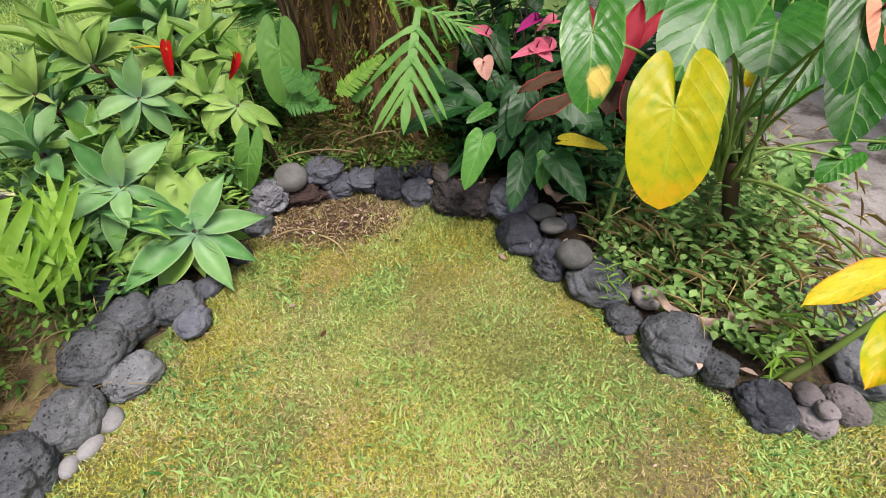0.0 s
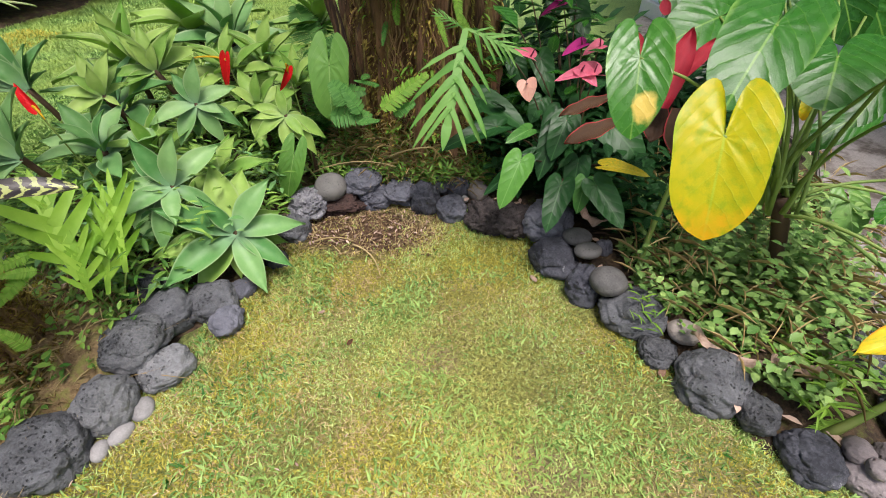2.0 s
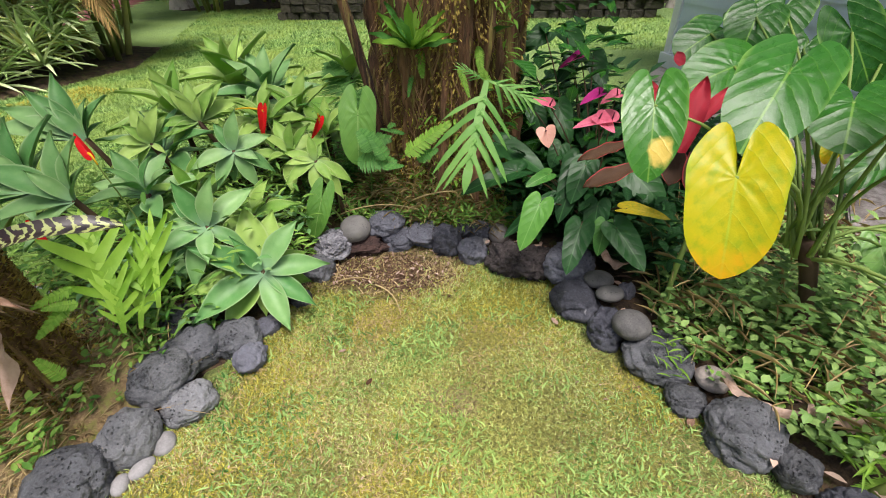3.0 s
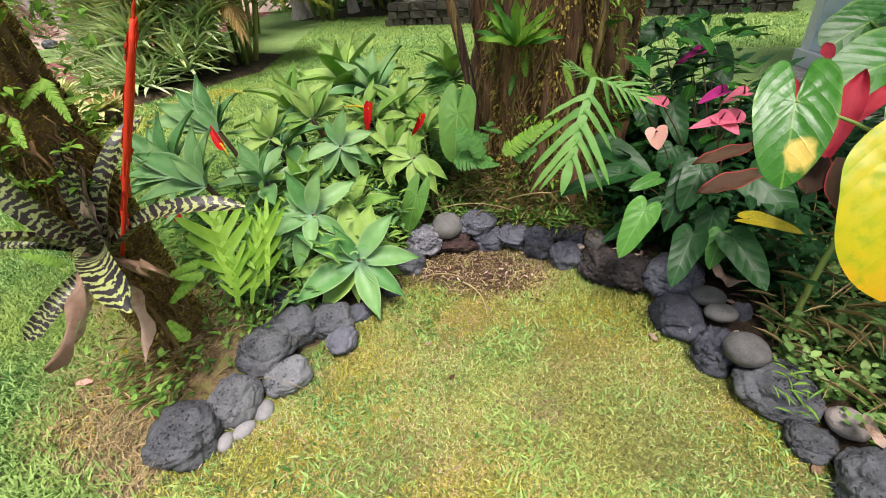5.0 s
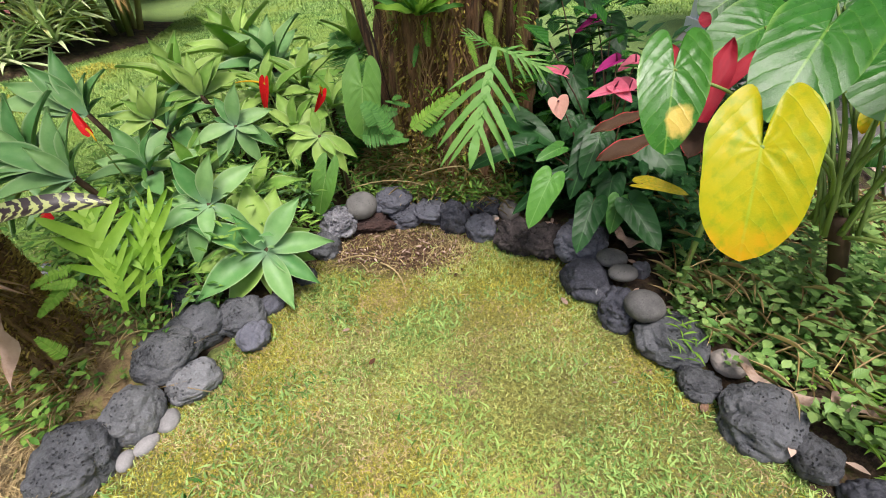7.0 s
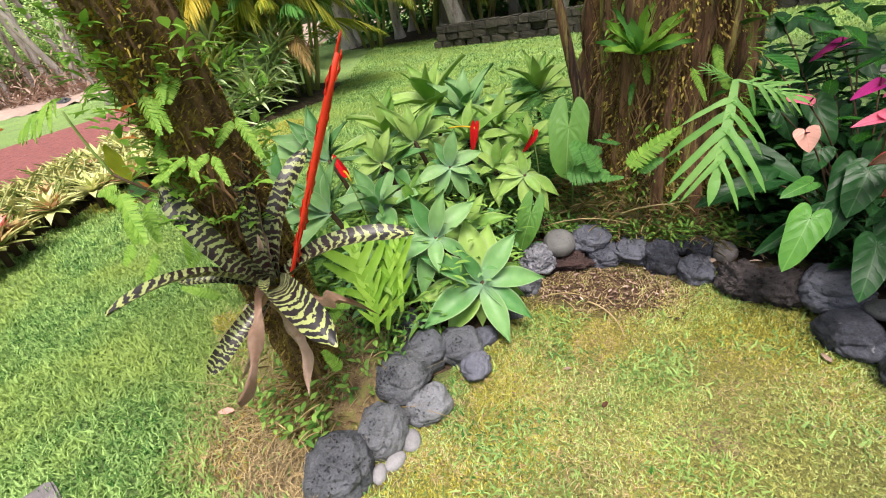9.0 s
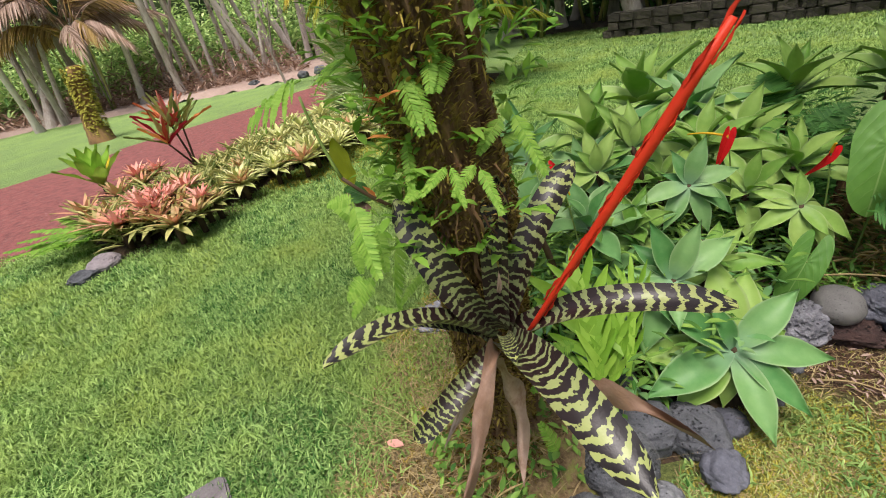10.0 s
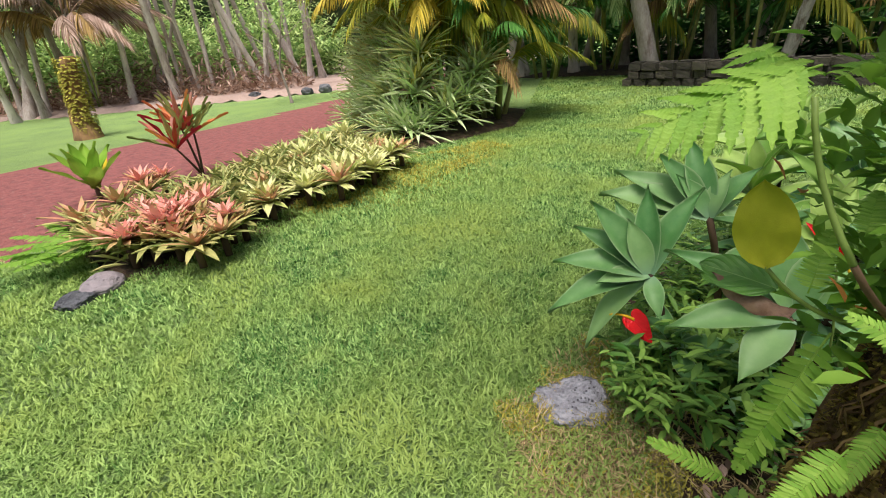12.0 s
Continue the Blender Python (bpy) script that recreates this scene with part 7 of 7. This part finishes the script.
def tuft(name, label, category, x, y, z, r, mat, n, seed, group, width=0.1):
    rnd = random.Random(seed)
    plant = thing(name, label, category, (x, y, z), group)
    for i in range(n):
        f = i / (n - 1)
        az, el = i * 2.4 + rnd.uniform(-0.3, 0.3), radians(2 + 74 * f + rnd.uniform(-9, 9))
        d = Vector((math.cos(az) * math.cos(el), math.sin(az) * math.cos(el), math.sin(el)))
        p = Vector((x, y, z))
        grow(plant, "leaf", "strapleaf", mat, p, p + d * (r * rnd.uniform(0.75, 1.15)), (-math.cos(az) * math.sin(el), -math.sin(az) * math.sin(el), math.cos(el)), width)


SP = random.Random(5)
for i in range(112):
    x = SP.uniform(-9.1, -6.0)
    back = SP.random()
    y = 5.15 + abs(x + 6.6) * 0.42 + back * 1.1 if x < -6.6 else 5.2 + (x + 6.6) * 1.2 + back * 0.9
    tuft("spider_plant", "striped green spider plant at the palm clump foot", "spider plant", x, y, 0.06 + back * 1.75 * (0.5 if x > -6.5 else 1), SP.uniform(0.42, 0.62), M_SPIDER if i % 5 else M_BROMCREAM, 24, i, "spider plants under the palms", 0.1)


# ---------- palms ----------
def palm_frond(seed, pairs=40):
    rnd = random.Random(seed)
    droop = 0.55 + 0.25 * rnd.random()
    path = [Vector((0, q, 0.25 * math.sin(q * 2.2) - droop * q ** 2.2)) for q in np.linspace(0, 1, 13)]
    pieces = [(tube(path, [0.011 * (1.05 - q) for q in np.linspace(0, 1, 13)], 5), Matrix())]
    for i in range(pairs):
        q = 0.16 + 0.83 * i / pairs
        a = path[int(q * 12)].lerp(path[min(12, int(q * 12) + 1)], q * 12 % 1)
        ln = 0.36 * math.sin(min(1, q * 1.6 + 0.15) * 1.57) * (1 - q ** 4 * 0.6) * rnd.uniform(0.9, 1.1)
        for s in (1, -1):
            m = Matrix.Translation(a) @ Matrix.Rotation(-radians(58 - 25 * q + rnd.uniform(-4, 4)) * s, 4, 'Z') @ Matrix.Rotation(radians(-28 - 30 * q + rnd.uniform(-8, 8)), 4, 'X') @ Matrix.Diagonal((ln, ln, ln, 1))
            pieces.append((loft(lambda u: 0.065 * taper(u, 0.25, 0.6), lambda u: -0.3 * u * u, lambda u: 0.012, 4, 2), m))
    return joined(pieces)


PF = [palm_frond(i) for i in range(3)]
PALM_MESH = {}


def palm_mesh(k, mat):
    if (k, mat.name) not in PALM_MESH:
        g = PF[k]
        PALM_MESH[(k, mat.name)] = mesh_of("frond", g[0], g[2], mat, g[1])
    return PALM_MESH[(k, mat.name)]


def areca(x, y, stems, low, n, seed, label, mats, reach=1.7):
    rnd = random.Random(seed)
    palm = thing("areca_palm", label, "palm", (x, y, 0.03), "areca palms")
    for s in range(stems):
        a = s * 2.4
        bx, by = x + 0.35 * math.cos(a) * (s / stems + 0.3), y + 0.35 * math.sin(a) * (s / stems + 0.3)
        tx, ty, tz = bx + 0.5 * math.cos(a), by + 0.5 * math.sin(a), rnd.uniform(2.6, 4.2)
        g = tube(curve_points((bx, by, 0.02), (tx, ty, tz), (0.1 * math.cos(a), 0.1 * math.sin(a), 0)), [0.05, 0.045, 0.042, 0.04, 0.04, 0.038, 0.03], 8)
        part("stem", mesh_of("stem", g[0], g[2], M_BROMGREEN, g[1]), palm, Matrix(), "ringed yellow-green cane")
    for i in range(n):
        az = i * 2.4 + rnd.uniform(-0.3, 0.3)
        z = low + rnd.uniform(0, 1.6)
        el = radians(rnd.uniform(5, 55))
        d = Vector((math.cos(az) * math.cos(el), math.sin(az) * math.cos(el), math.sin(el)))
        p = Vector((x + 0.3 * math.cos(az), y + 0.3 * math.sin(az), z))
        part("frond", palm_mesh(i % 3, mats[i % len(mats)]), palm, aim(p, p + d * rnd.uniform(reach * 0.75, reach), (-math.cos(az) * math.sin(el), -math.sin(az) * math.sin(el), math.cos(el)), 1.0))


areca(-7.1, 6.8, 9, 1.35, 44, 1, "clumping golden palm with arching yellow-green fronds", (M_PALM, M_PALMGOLD, M_PALM, M_PALM, M_PALMDRY))
areca(-6.4, 7.3, 8, 0.8, 40, 2, "clumping palm with drooping green and dry fronds", (M_PALM, M_PALMDRY, M_FERN, M_PALM), 1.5)
areca(-8.2, 7.2, 8, 2.0, 26, 3, "clumping golden palm with arching yellow-green fronds", (M_PALM, M_PALMGOLD))

# ---------- low stone wall ----------
low_wall = tagged(new("wall_garden"), "low mossy dry-stone garden wall at the lawn's end", "wall", kind="structure")
low_wall.matrix_basis = Matrix.Translation((-5.7, 11.9, 0))
BLOCKS = []
for k in range(4):
    bm = bmesh.new()
    bmesh.ops.create_cube(bm, size=1.0)
    bmesh.ops.bevel(bm, geom=list(bm.edges), offset=0.13, segments=2, affect='EDGES')
    for v in bm.verts:
        v.co += Vector([0.07 * noise.noise(v.co * 2.1 + Vector((k * 5 + c, c, 0))) for c in range(3)])
    me = bpy.data.meshes.new("stone")
    bm.to_mesh(me)
    bm.free()
    me.materials.append(M_WALLSTONE)
    BLOCKS.append(me)
WR = random.Random(4)
for row in range(3):
    x = WR.uniform(0, 0.15)
    while x < 8.5:
        w = WR.uniform(0.22, 0.42)
        part("stone", BLOCKS[WR.randrange(4)], low_wall, Matrix.Translation((-5.7 + x + w / 2, 11.9 - 0.03 * x + WR.uniform(-0.04, 0.04), 0.085 + 0.165 * row)) @ Matrix.Rotation(WR.uniform(-0.06, 0.06), 4, 'Y') @ Matrix.Diagonal((w * 1.06, 0.5, 0.18 * WR.uniform(0.95, 1.15), 1)))
        x += w


# ---------- woods ----------
def wood_tree(name, x, y, h, lean, r, seed, label, crown_mat, group="forest trees", wide=1.1):
    rnd = random.Random(seed)
    t = thing(name, label, "tree", (x, y, 0), group)
    top = Vector((x + lean[0], y + lean[1], h))
    mid = Vector((x, y, -0.1)).lerp(top, 0.45) + Vector((rnd.uniform(-0.1, 0.1) * h, rnd.uniform(-0.1, 0.1) * h, 0))
    part("trunk", trunk_mesh("trunk", [(x, y, -0.1), Vector((x, y, 0)).lerp(mid, 0.15), mid, top], [r * 1.9, r * 1.1, r * 0.9, r * 0.5], 14, 2.0, 0.2, M_GREYBARK, seed), t, Matrix())
    for k in range(3):
        a = rnd.uniform(0, 6.28)
        s = mid.lerp(top, 0.3 + 0.25 * k)
        g = tube(curve_points(s, s + Vector((math.cos(a) * 1.3, math.sin(a) * 1.3, 1.2)), (0, 0, -0.15)), [r * 0.4 * (1 - 0.12 * i) for i in range(7)], 6)
        part("limb", mesh_of("limb", g[0], g[2], M_GREYBARK, g[1]), t, Matrix())
    cl = []
    # wide grove crowns get extra, larger leaves to shade the garden wall
    for _ in range(520 if wide > 1.5 else 45 if h > 4 else 420):
        d = Vector((rnd.gauss(0, 1.0), rnd.gauss(0, 1.0), rnd.gauss(0, 0.55)))
        ln = rnd.uniform(0.3, 0.6) if wide > 1.5 else rnd.uniform(0.2, 0.4) if h > 4 else rnd.uniform(0.1, 0.18)
        cl.append((top + d * wide, Vector((rnd.uniform(-1, 1), rnd.uniform(-1, 1), rnd.uniform(-0.8, 0.3))), ln, ln * 0.5))
    ob = leaf_cloud("crown", cl, crown_mat, "loose green leafy crown", "tree")
    ob.parent = t
    ob.matrix_basis = t.matrix_basis.inverted()
    for key in ("category", "kind"):
        del ob[key]


WD = random.Random(21)
for i in range(40):
    f = i / 39
    x, y = -25.5 + 7 * f - WD.uniform(0, 4), 1.0 + 13 * f + WD.uniform(-1.5, 1.5)
    wood_tree("forest_tree", x, y, WD.uniform(9, 13), (WD.uniform(-2.0, 2.5), WD.uniform(-2.5, 1.5)), WD.uniform(0.05, 0.14), i, "leaning pale grey forest tree at the lawn's far edge", M_WOODS)
for i in range(16):
    x, y = -11 + 0.95 * i + WD.uniform(-0.5, 0.5), 12.9 + 1.2 * (i % 3) + WD.uniform(0, 3)
    wood_tree("grove_tree", x, y, WD.uniform(4.5, 6), (WD.uniform(-0.6, 0.6), WD.uniform(-0.6, 0.6)), WD.uniform(0.1, 0.2), 60 + i, "dark slender tree in the shaded grove", M_CROWN, "grove trees", 1.7)
for i, (x, y) in enumerate(((-8.6, 13.6), (-7.4, 15.2), (-5.6, 15.6), (-3.6, 15.0), (-1.5, 15.8), (0.6, 15.0), (-9.6, 11.2))):
    areca(x, y, 6, 1.3, 16, 40 + i, "shaded dark green palm clump in the grove", (M_FERN, M_PALM, M_WOODS, M_PALMDRY), 2.4)

brush = []
for _ in range(24000):
    f = WD.random()
    back = abs(WD.gauss(0, 4.5))
    x, y = -29.5 + 8 * f - back - 0.5, -1.0 + 18 * f + WD.uniform(-1, 1) + back * 0.4
    z = WD.uniform(0.2, 1.0 + 0.45 * back + 1.6 * (noise.noise(Vector((x * 0.35, y * 0.35, 0))) + 0.5))
    ln = WD.uniform(0.25, 0.6)
    brush.append((Vector((x, y, max(0.1, z))), Vector((WD.uniform(-1, 1), WD.uniform(-1, 1), WD.uniform(-0.5, 0.5))), ln, ln * WD.uniform(0.2, 0.4)))
dry = []
for _ in range(3200):
    f, back = WD.random(), abs(WD.gauss(0, 2.0))
    x, y = -27.5 + 10 * f - back, 2.0 + 9.2 * f + WD.uniform(-0.5, 0.5) + back * 0.4
    ln = WD.uniform(0.2, 0.6)
    dry.append((Vector((x, y, WD.uniform(0.12, 0.2 + 0.5 * back))), Vector((WD.uniform(-1, 1), WD.uniform(-1, 1), WD.uniform(-0.3, 0.9))), ln, ln * WD.uniform(0.05, 0.2)))
leaf_cloud("forest_litter", dry, M_DEAD, "dry brown fern stalks and litter at the wood's edge", "leaf litter")
leaf_cloud("forest_undergrowth", brush, M_WOODS, "dense green fern undergrowth below the forest trees", "undergrowth")
wood_tree("young_tree", -14.64, 8.49, 2.4, (0.1, 0.2), 0.035, 91, "slim young tree with light green leaves on the far lawn", M_WOODS, "young trees", 0.62)
lava_rock(-16.3, 10.2, 0.0, 0.42, 0.36, 0.24, 20, "dark")
lava_rock(-15.9, 10.7, 0.0, 0.5, 0.4, 0.3, 60, "dark")
lava_rock(-18.0, 9.1, 0.0, 0.5, 0.4, 0.25, 10, "dark")
areca(-23.6, 5.6, 3, 2.6, 30, 71, "tall pale palm with drooping grey dry fronds", (M_DEAD, M_PALMDRY, M_DEAD), 3.2)
brush = []
for _ in range(9000):
    x, y = WD.uniform(-14, 6), 17 + abs(WD.gauss(0, 4))
    z = WD.uniform(0.1, 1.2 + 0.5 * (y - 17))
    ln = WD.uniform(0.3, 0.7)
    brush.append((Vector((x, y, z)), Vector((WD.uniform(-1, 1), WD.uniform(-1, 1), WD.uniform(-0.5, 0.5))), ln, ln * WD.uniform(0.15, 0.35)))
leaf_cloud("grove_undergrowth", brush, M_FERN, "dark undergrowth in the shaded grove", "undergrowth")


def far_hill(name, x0, y0, x1, y1, h, label):
    n = 60
    verts, faces = [], []
    for i in range(n + 1):
        f = i / n
        for k in range(5):
            verts.append((x0 + (x1 - x0) * f + 3 * noise.noise(Vector((f * 20, k, 1))), y0 + (y1 - y0) * f + 3 * noise.noise(Vector((f * 20, k, 5))), h * k / 4 * (1 + 0.35 * noise.noise(Vector((f * 9, 0, k * 0.4))))))
    for i in range(n):
        for k in range(4):
            a = i * 5 + k
            faces.append((a, a + 5, a + 6, a + 1))
    solo(name, mesh_of(name, verts, faces, surface("distant trees", (0.015, 0.035, 0.01), (0.1, 0.16, 0.04), 0.25, 0.95, 2.5, 1.0, 0.5)), label, "woods", kind="structure")


far_hill("backdrop", -44, -30, -30, 52, 16, "distant dense dark green woods")
far_hill("backdrop", -34, 50, 40, 52, 15, "distant dense dark green woods")
mossy_stub = thing("tree_stub", "short leaning trunk covered in yellow-green moss", "tree stub", (-14.9, 3.2, 0))
part("trunk", trunk_mesh("trunk", [(-14.9, 3.2, -0.05), (-14.95, 3.2, 0.6), (-14.95, 3.3, 1.2), (-14.9, 3.4, 1.75)], [0.3, 0.18, 0.18, 0.14], 24, 3.0, 0.2, M_MOSSBARK, 4.0), mossy_stub, Matrix())
ob = leaf_cloud("moss", [(Vector((-14.93, 3.2 + 0.1 * z, z)) + Vector((math.cos(a), math.sin(a), 0)) * 0.2, Vector((math.cos(a), math.sin(a), -0.4)), 0.09, 0.07) for z, a in [(WD.uniform(0.05, 1.75), WD.uniform(0, 6.28)) for _ in range(1100)]], M_MOSS, "bright yellow moss", "moss")
ob.parent = mossy_stub
ob.matrix_basis = mossy_stub.matrix_basis.inverted()
del ob["category"]


# ---------- lawn ----------
def blades(name, poly, density, high, wide, mat, label, avoid=(), seed=0, lean=0.5, keep=None, base=0.0):
    """Grass as single bent blades in one mesh."""
    rng = np.random.default_rng(seed)
    xs, ys = [p[0] for p in poly], [p[1] for p in poly]
    n = int(density * (max(xs) - min(xs)) * (max(ys) - min(ys)))
    x, y = rng.uniform(min(xs), max(xs), n), rng.uniform(min(ys), max(ys), n)
    ok = inside(poly, x, y)
    for a in avoid:
        ok &= ~inside(a, x, y)
    if keep is not None:
        ok &= rng.uniform(0, 1, n) < keep(x, y)
    x, y = x[ok], y[ok]
    n = len(x)
    h, w = high * rng.uniform(0.5, 1.3, n), wide * rng.uniform(0.6, 1.4, n) * 0.5
    az, bend = rng.uniform(0, 6.283, n), rng.uniform(0.1, 1, n) * lean * 2
    dx, dy, sx, sy = np.cos(az), np.sin(az), -np.sin(az), np.cos(az)
    V = np.zeros((n, 5, 3), np.float32)
    for k, (t, s) in enumerate(((0, -1), (0, 1), (0.55, 0.9), (0.55, -0.9), (1, 0))):
        out = bend * h * t * t
        V[:, k, 0], V[:, k, 1], V[:, k, 2] = x + dx * out + sx * w * s, y + dy * out + sy * w * s, h * t * (1 - 0.25 * bend * t) - 0.004 + base
    first = np.arange(n)[:, None] * 5
    loops = np.concatenate([first + np.array([[0, 1, 2, 3]]), first + np.array([[3, 2, 4]])], 1).ravel()
    me = bpy.data.meshes.new(name)
    me.vertices.add(n * 5)
    me.vertices.foreach_set("co", V.ravel())
    me.loops.add(n * 7)
    me.loops.foreach_set("vertex_index", loops.astype(np.int32))
    me.polygons.add(n * 2)
    starts = (np.arange(n)[:, None] * 7 + np.array([[0, 4]])).ravel()
    me.polygons.foreach_set("loop_start", starts.astype(np.int32))
    me.update(calc_edges=True)
    uv = me.uv_layers.new(name="UVMap")
    one = np.array([[0, 0], [1, 0], [0.95, 0.55], [0.05, 0.55], [0.05, 0.55], [0.95, 0.55], [0.5, 1]], np.float32)
    uv.data.foreach_set("uv", np.tile(one, (n, 1)).ravel())
    me.materials.append(mat)
    return solo(name, me, label, "grass", kind="stuff")


def clumps(scale, level, seed):
    vec = np.vectorize(lambda a, b: noise.noise(Vector((a * scale, b * scale, seed))))
    return lambda x, y: np.clip(0.5 + (vec(x, y) - level) * 2.2, 0.03, 1.0)


def bare(x, y):
    d = np.minimum(((x + 0.62) / 0.42) ** 2 + ((y - 2.42) / 0.26) ** 2, ((x + 1.55) / 0.4) ** 2 + ((y - 1.2) / 0.28) ** 2)
    return np.clip(d - 0.6, 0.06, 1.0)


LAWN = [(-4.3, -0.6), (-1.4, 0.3), (-1.35, 1.05), (-1.75, 1.2), (-1.95, 1.75), (-2.1, 2.1), (-2.45, 2.7), (-2.4, 3.6), (-2.0, 4.4), (-4.3, 4.8)]
MID = [(-7.2, -0.8), (-4.3, -0.6), (-4.3, 4.8), (-2.0, 4.4), (-1.2, 4.6), (-0.5, 9), (-6.4, 9), (-6.2, 5), (-6.0, 3), (-6.6, 0.8), (-7.4, 0.2)]
FAR = [(-6.6, 9), (3, 8), (3, 14), (-9, 14)]
blades("moss_tuft", BAY, 40000, 0.010, 0.0036, M_MOSS, "low yellow-green moss between grass", (), 1, 0.8, lambda x, y: bare(x, y) * clumps(3.0, -0.15, 2)(x, y))
blades("lawn_grass", BAY, 21000, 0.016, 0.0036, M_GRASSPALE, "thin pale green grass in the bay", (), 2, 0.9, lambda x, y: bare(x, y) * clumps(2.2, 0.0, 5)(x, y))
blades("lawn_grass", BAY, 5200, 0.027, 0.0072, M_GRASS, "broad bright green weedy grass in the bay", (), 3, 0.9, lambda x, y: bare(x, y) * clumps(3.4, 0.12, 9)(x, y))
blades("lawn_grass", [(-1.2, 0.4), (1.3, 0.4), (0.9, 1.3), (0.45, 1.9), (0.0, 2.1), (-0.7, 1.9)], 8000, 0.020, 0.0046, M_GRASS, "fine bright green grass in the bay", (), 21, 0.9, clumps(2.4, 0.12, 31))
blades("moss_tuft", [(-1.95, 0.95), (-1.3, 0.95), (-1.15, 1.5), (-1.3, 1.8), (-1.8, 1.7)], 9000, 0.016, 0.005, M_TRUNKMOSS, "brownish moss on the earth at the tree foot", (), 22, 0.9, clumps(3.5, -0.05, 17))
blades("dry_grass", BAY, 5000, 0.02, 0.0026, M_STRAW, "dry straw-coloured grass bits", (), 4, 1.2, clumps(2.5, 0.05, 13))
blades("lawn_grass", LAWN, 11000, 0.034, 0.007, M_GRASS, "dense mown green lawn grass", (), 5, 0.8, bare)
blades("dry_grass", [(-2.0, 0.9), (-1.3, 0.9), (-1.25, 1.3), (-1.6, 1.5), (-2.0, 1.7), (-2.4, 2.0), (-2.4, 1.6)], 9000, 0.025, 0.003, M_STRAW, "dry straw-coloured grass at the tree foot", (), 6, 1.3)
blades("dry_grass", [(0.75, 1.25), (1.7, 1.25), (1.7, 0.6), (0.7, 0.8)], 7000, 0.022, 0.003, M_STRAW, "dry straw-coloured grass beside rocks", (), 7, 1.2, clumps(3.0, 0.0, 4))
blades("dry_grass", [(-1.1, 2.15), (-0.15, 2.2), (-0.15, 2.65), (-0.95, 2.6)], 1800, 0.03, 0.003, M_STRAW, "dry stalks on the bare earth", (), 12, 2.2)
blades("dry_grass", [(-1.9, 1.25), (-1.3, 1.2), (-1.25, 1.6), (-1.4, 1.75), (-1.75, 1.7)], 5000, 0.2, 0.003, M_STRAW, "dry stalks over the root mound", (), 14, 1.5, lambda x, y: np.full(x.shape, 0.25))
EDGE = [(-2.55, 1.65), (-2.2, 1.45), (-1.75, 1.25), (-1.6, 1.6), (-1.8, 2.0), (-2.15, 2.35), (-2.45, 2.3)]
blades("dry_grass", EDGE, 3200, 0.03, 0.0032, M_STRAW, "dry straw and dead grass beside the bed", (), 41, 1.4, clumps(4.0, -0.1, 6), 0.03)
blades("moss_tuft", EDGE, 14000, 0.016, 0.005, M_MOSS, "yellow-green moss beside the bed", (), 42, 0.9, clumps(4.5, 0.1, 8), 0.03)
blades("moss_tuft", [(-0.75, 0.4), (1.3, 0.4), (1.0, 1.3), (0.4, 2.0), (-0.3, 2.3), (-0.9, 1.9), (-1.15, 1.2)], 10000, 0.014, 0.003, M_STRAW, "fine dry thatch between moss", (), 43, 1.2, clumps(5.0, 0.05, 19))
blades("moss_tuft", [(-2.2, 1.55), (-1.3, 1.15), (-1.2, 1.7), (-1.6, 2.2), (-2.2, 2.4)], 3500, 0.016, 0.004, M_STRAW, "dry straw litter on the bed soil", (), 44, 1.2, clumps(4.0, -0.2, 3), 0.045)
blades("moss_tuft", [(-5.75, 2.7), (-5.2, 2.7), (-4.9, 4.2), (-4.9, 5.6), (-5.5, 5.8), (-5.9, 4.6)], 3200, 0.045, 0.013, M_MOSS, "orange-yellow moss strip along the island bed", (FARBED,), 45, 0.9, clumps(1.6, -0.1, 21))
blades("lawn_grass", MID, 4200, 0.04, 0.009, M_GRASS, "dense mown green lawn grass", (FARBED,), 8, 0.8)
blades("lawn_grass", FAR, 700, 0.045, 0.016, M_GRASS, "mown lawn grass under the far shade", (), 9, 0.8)
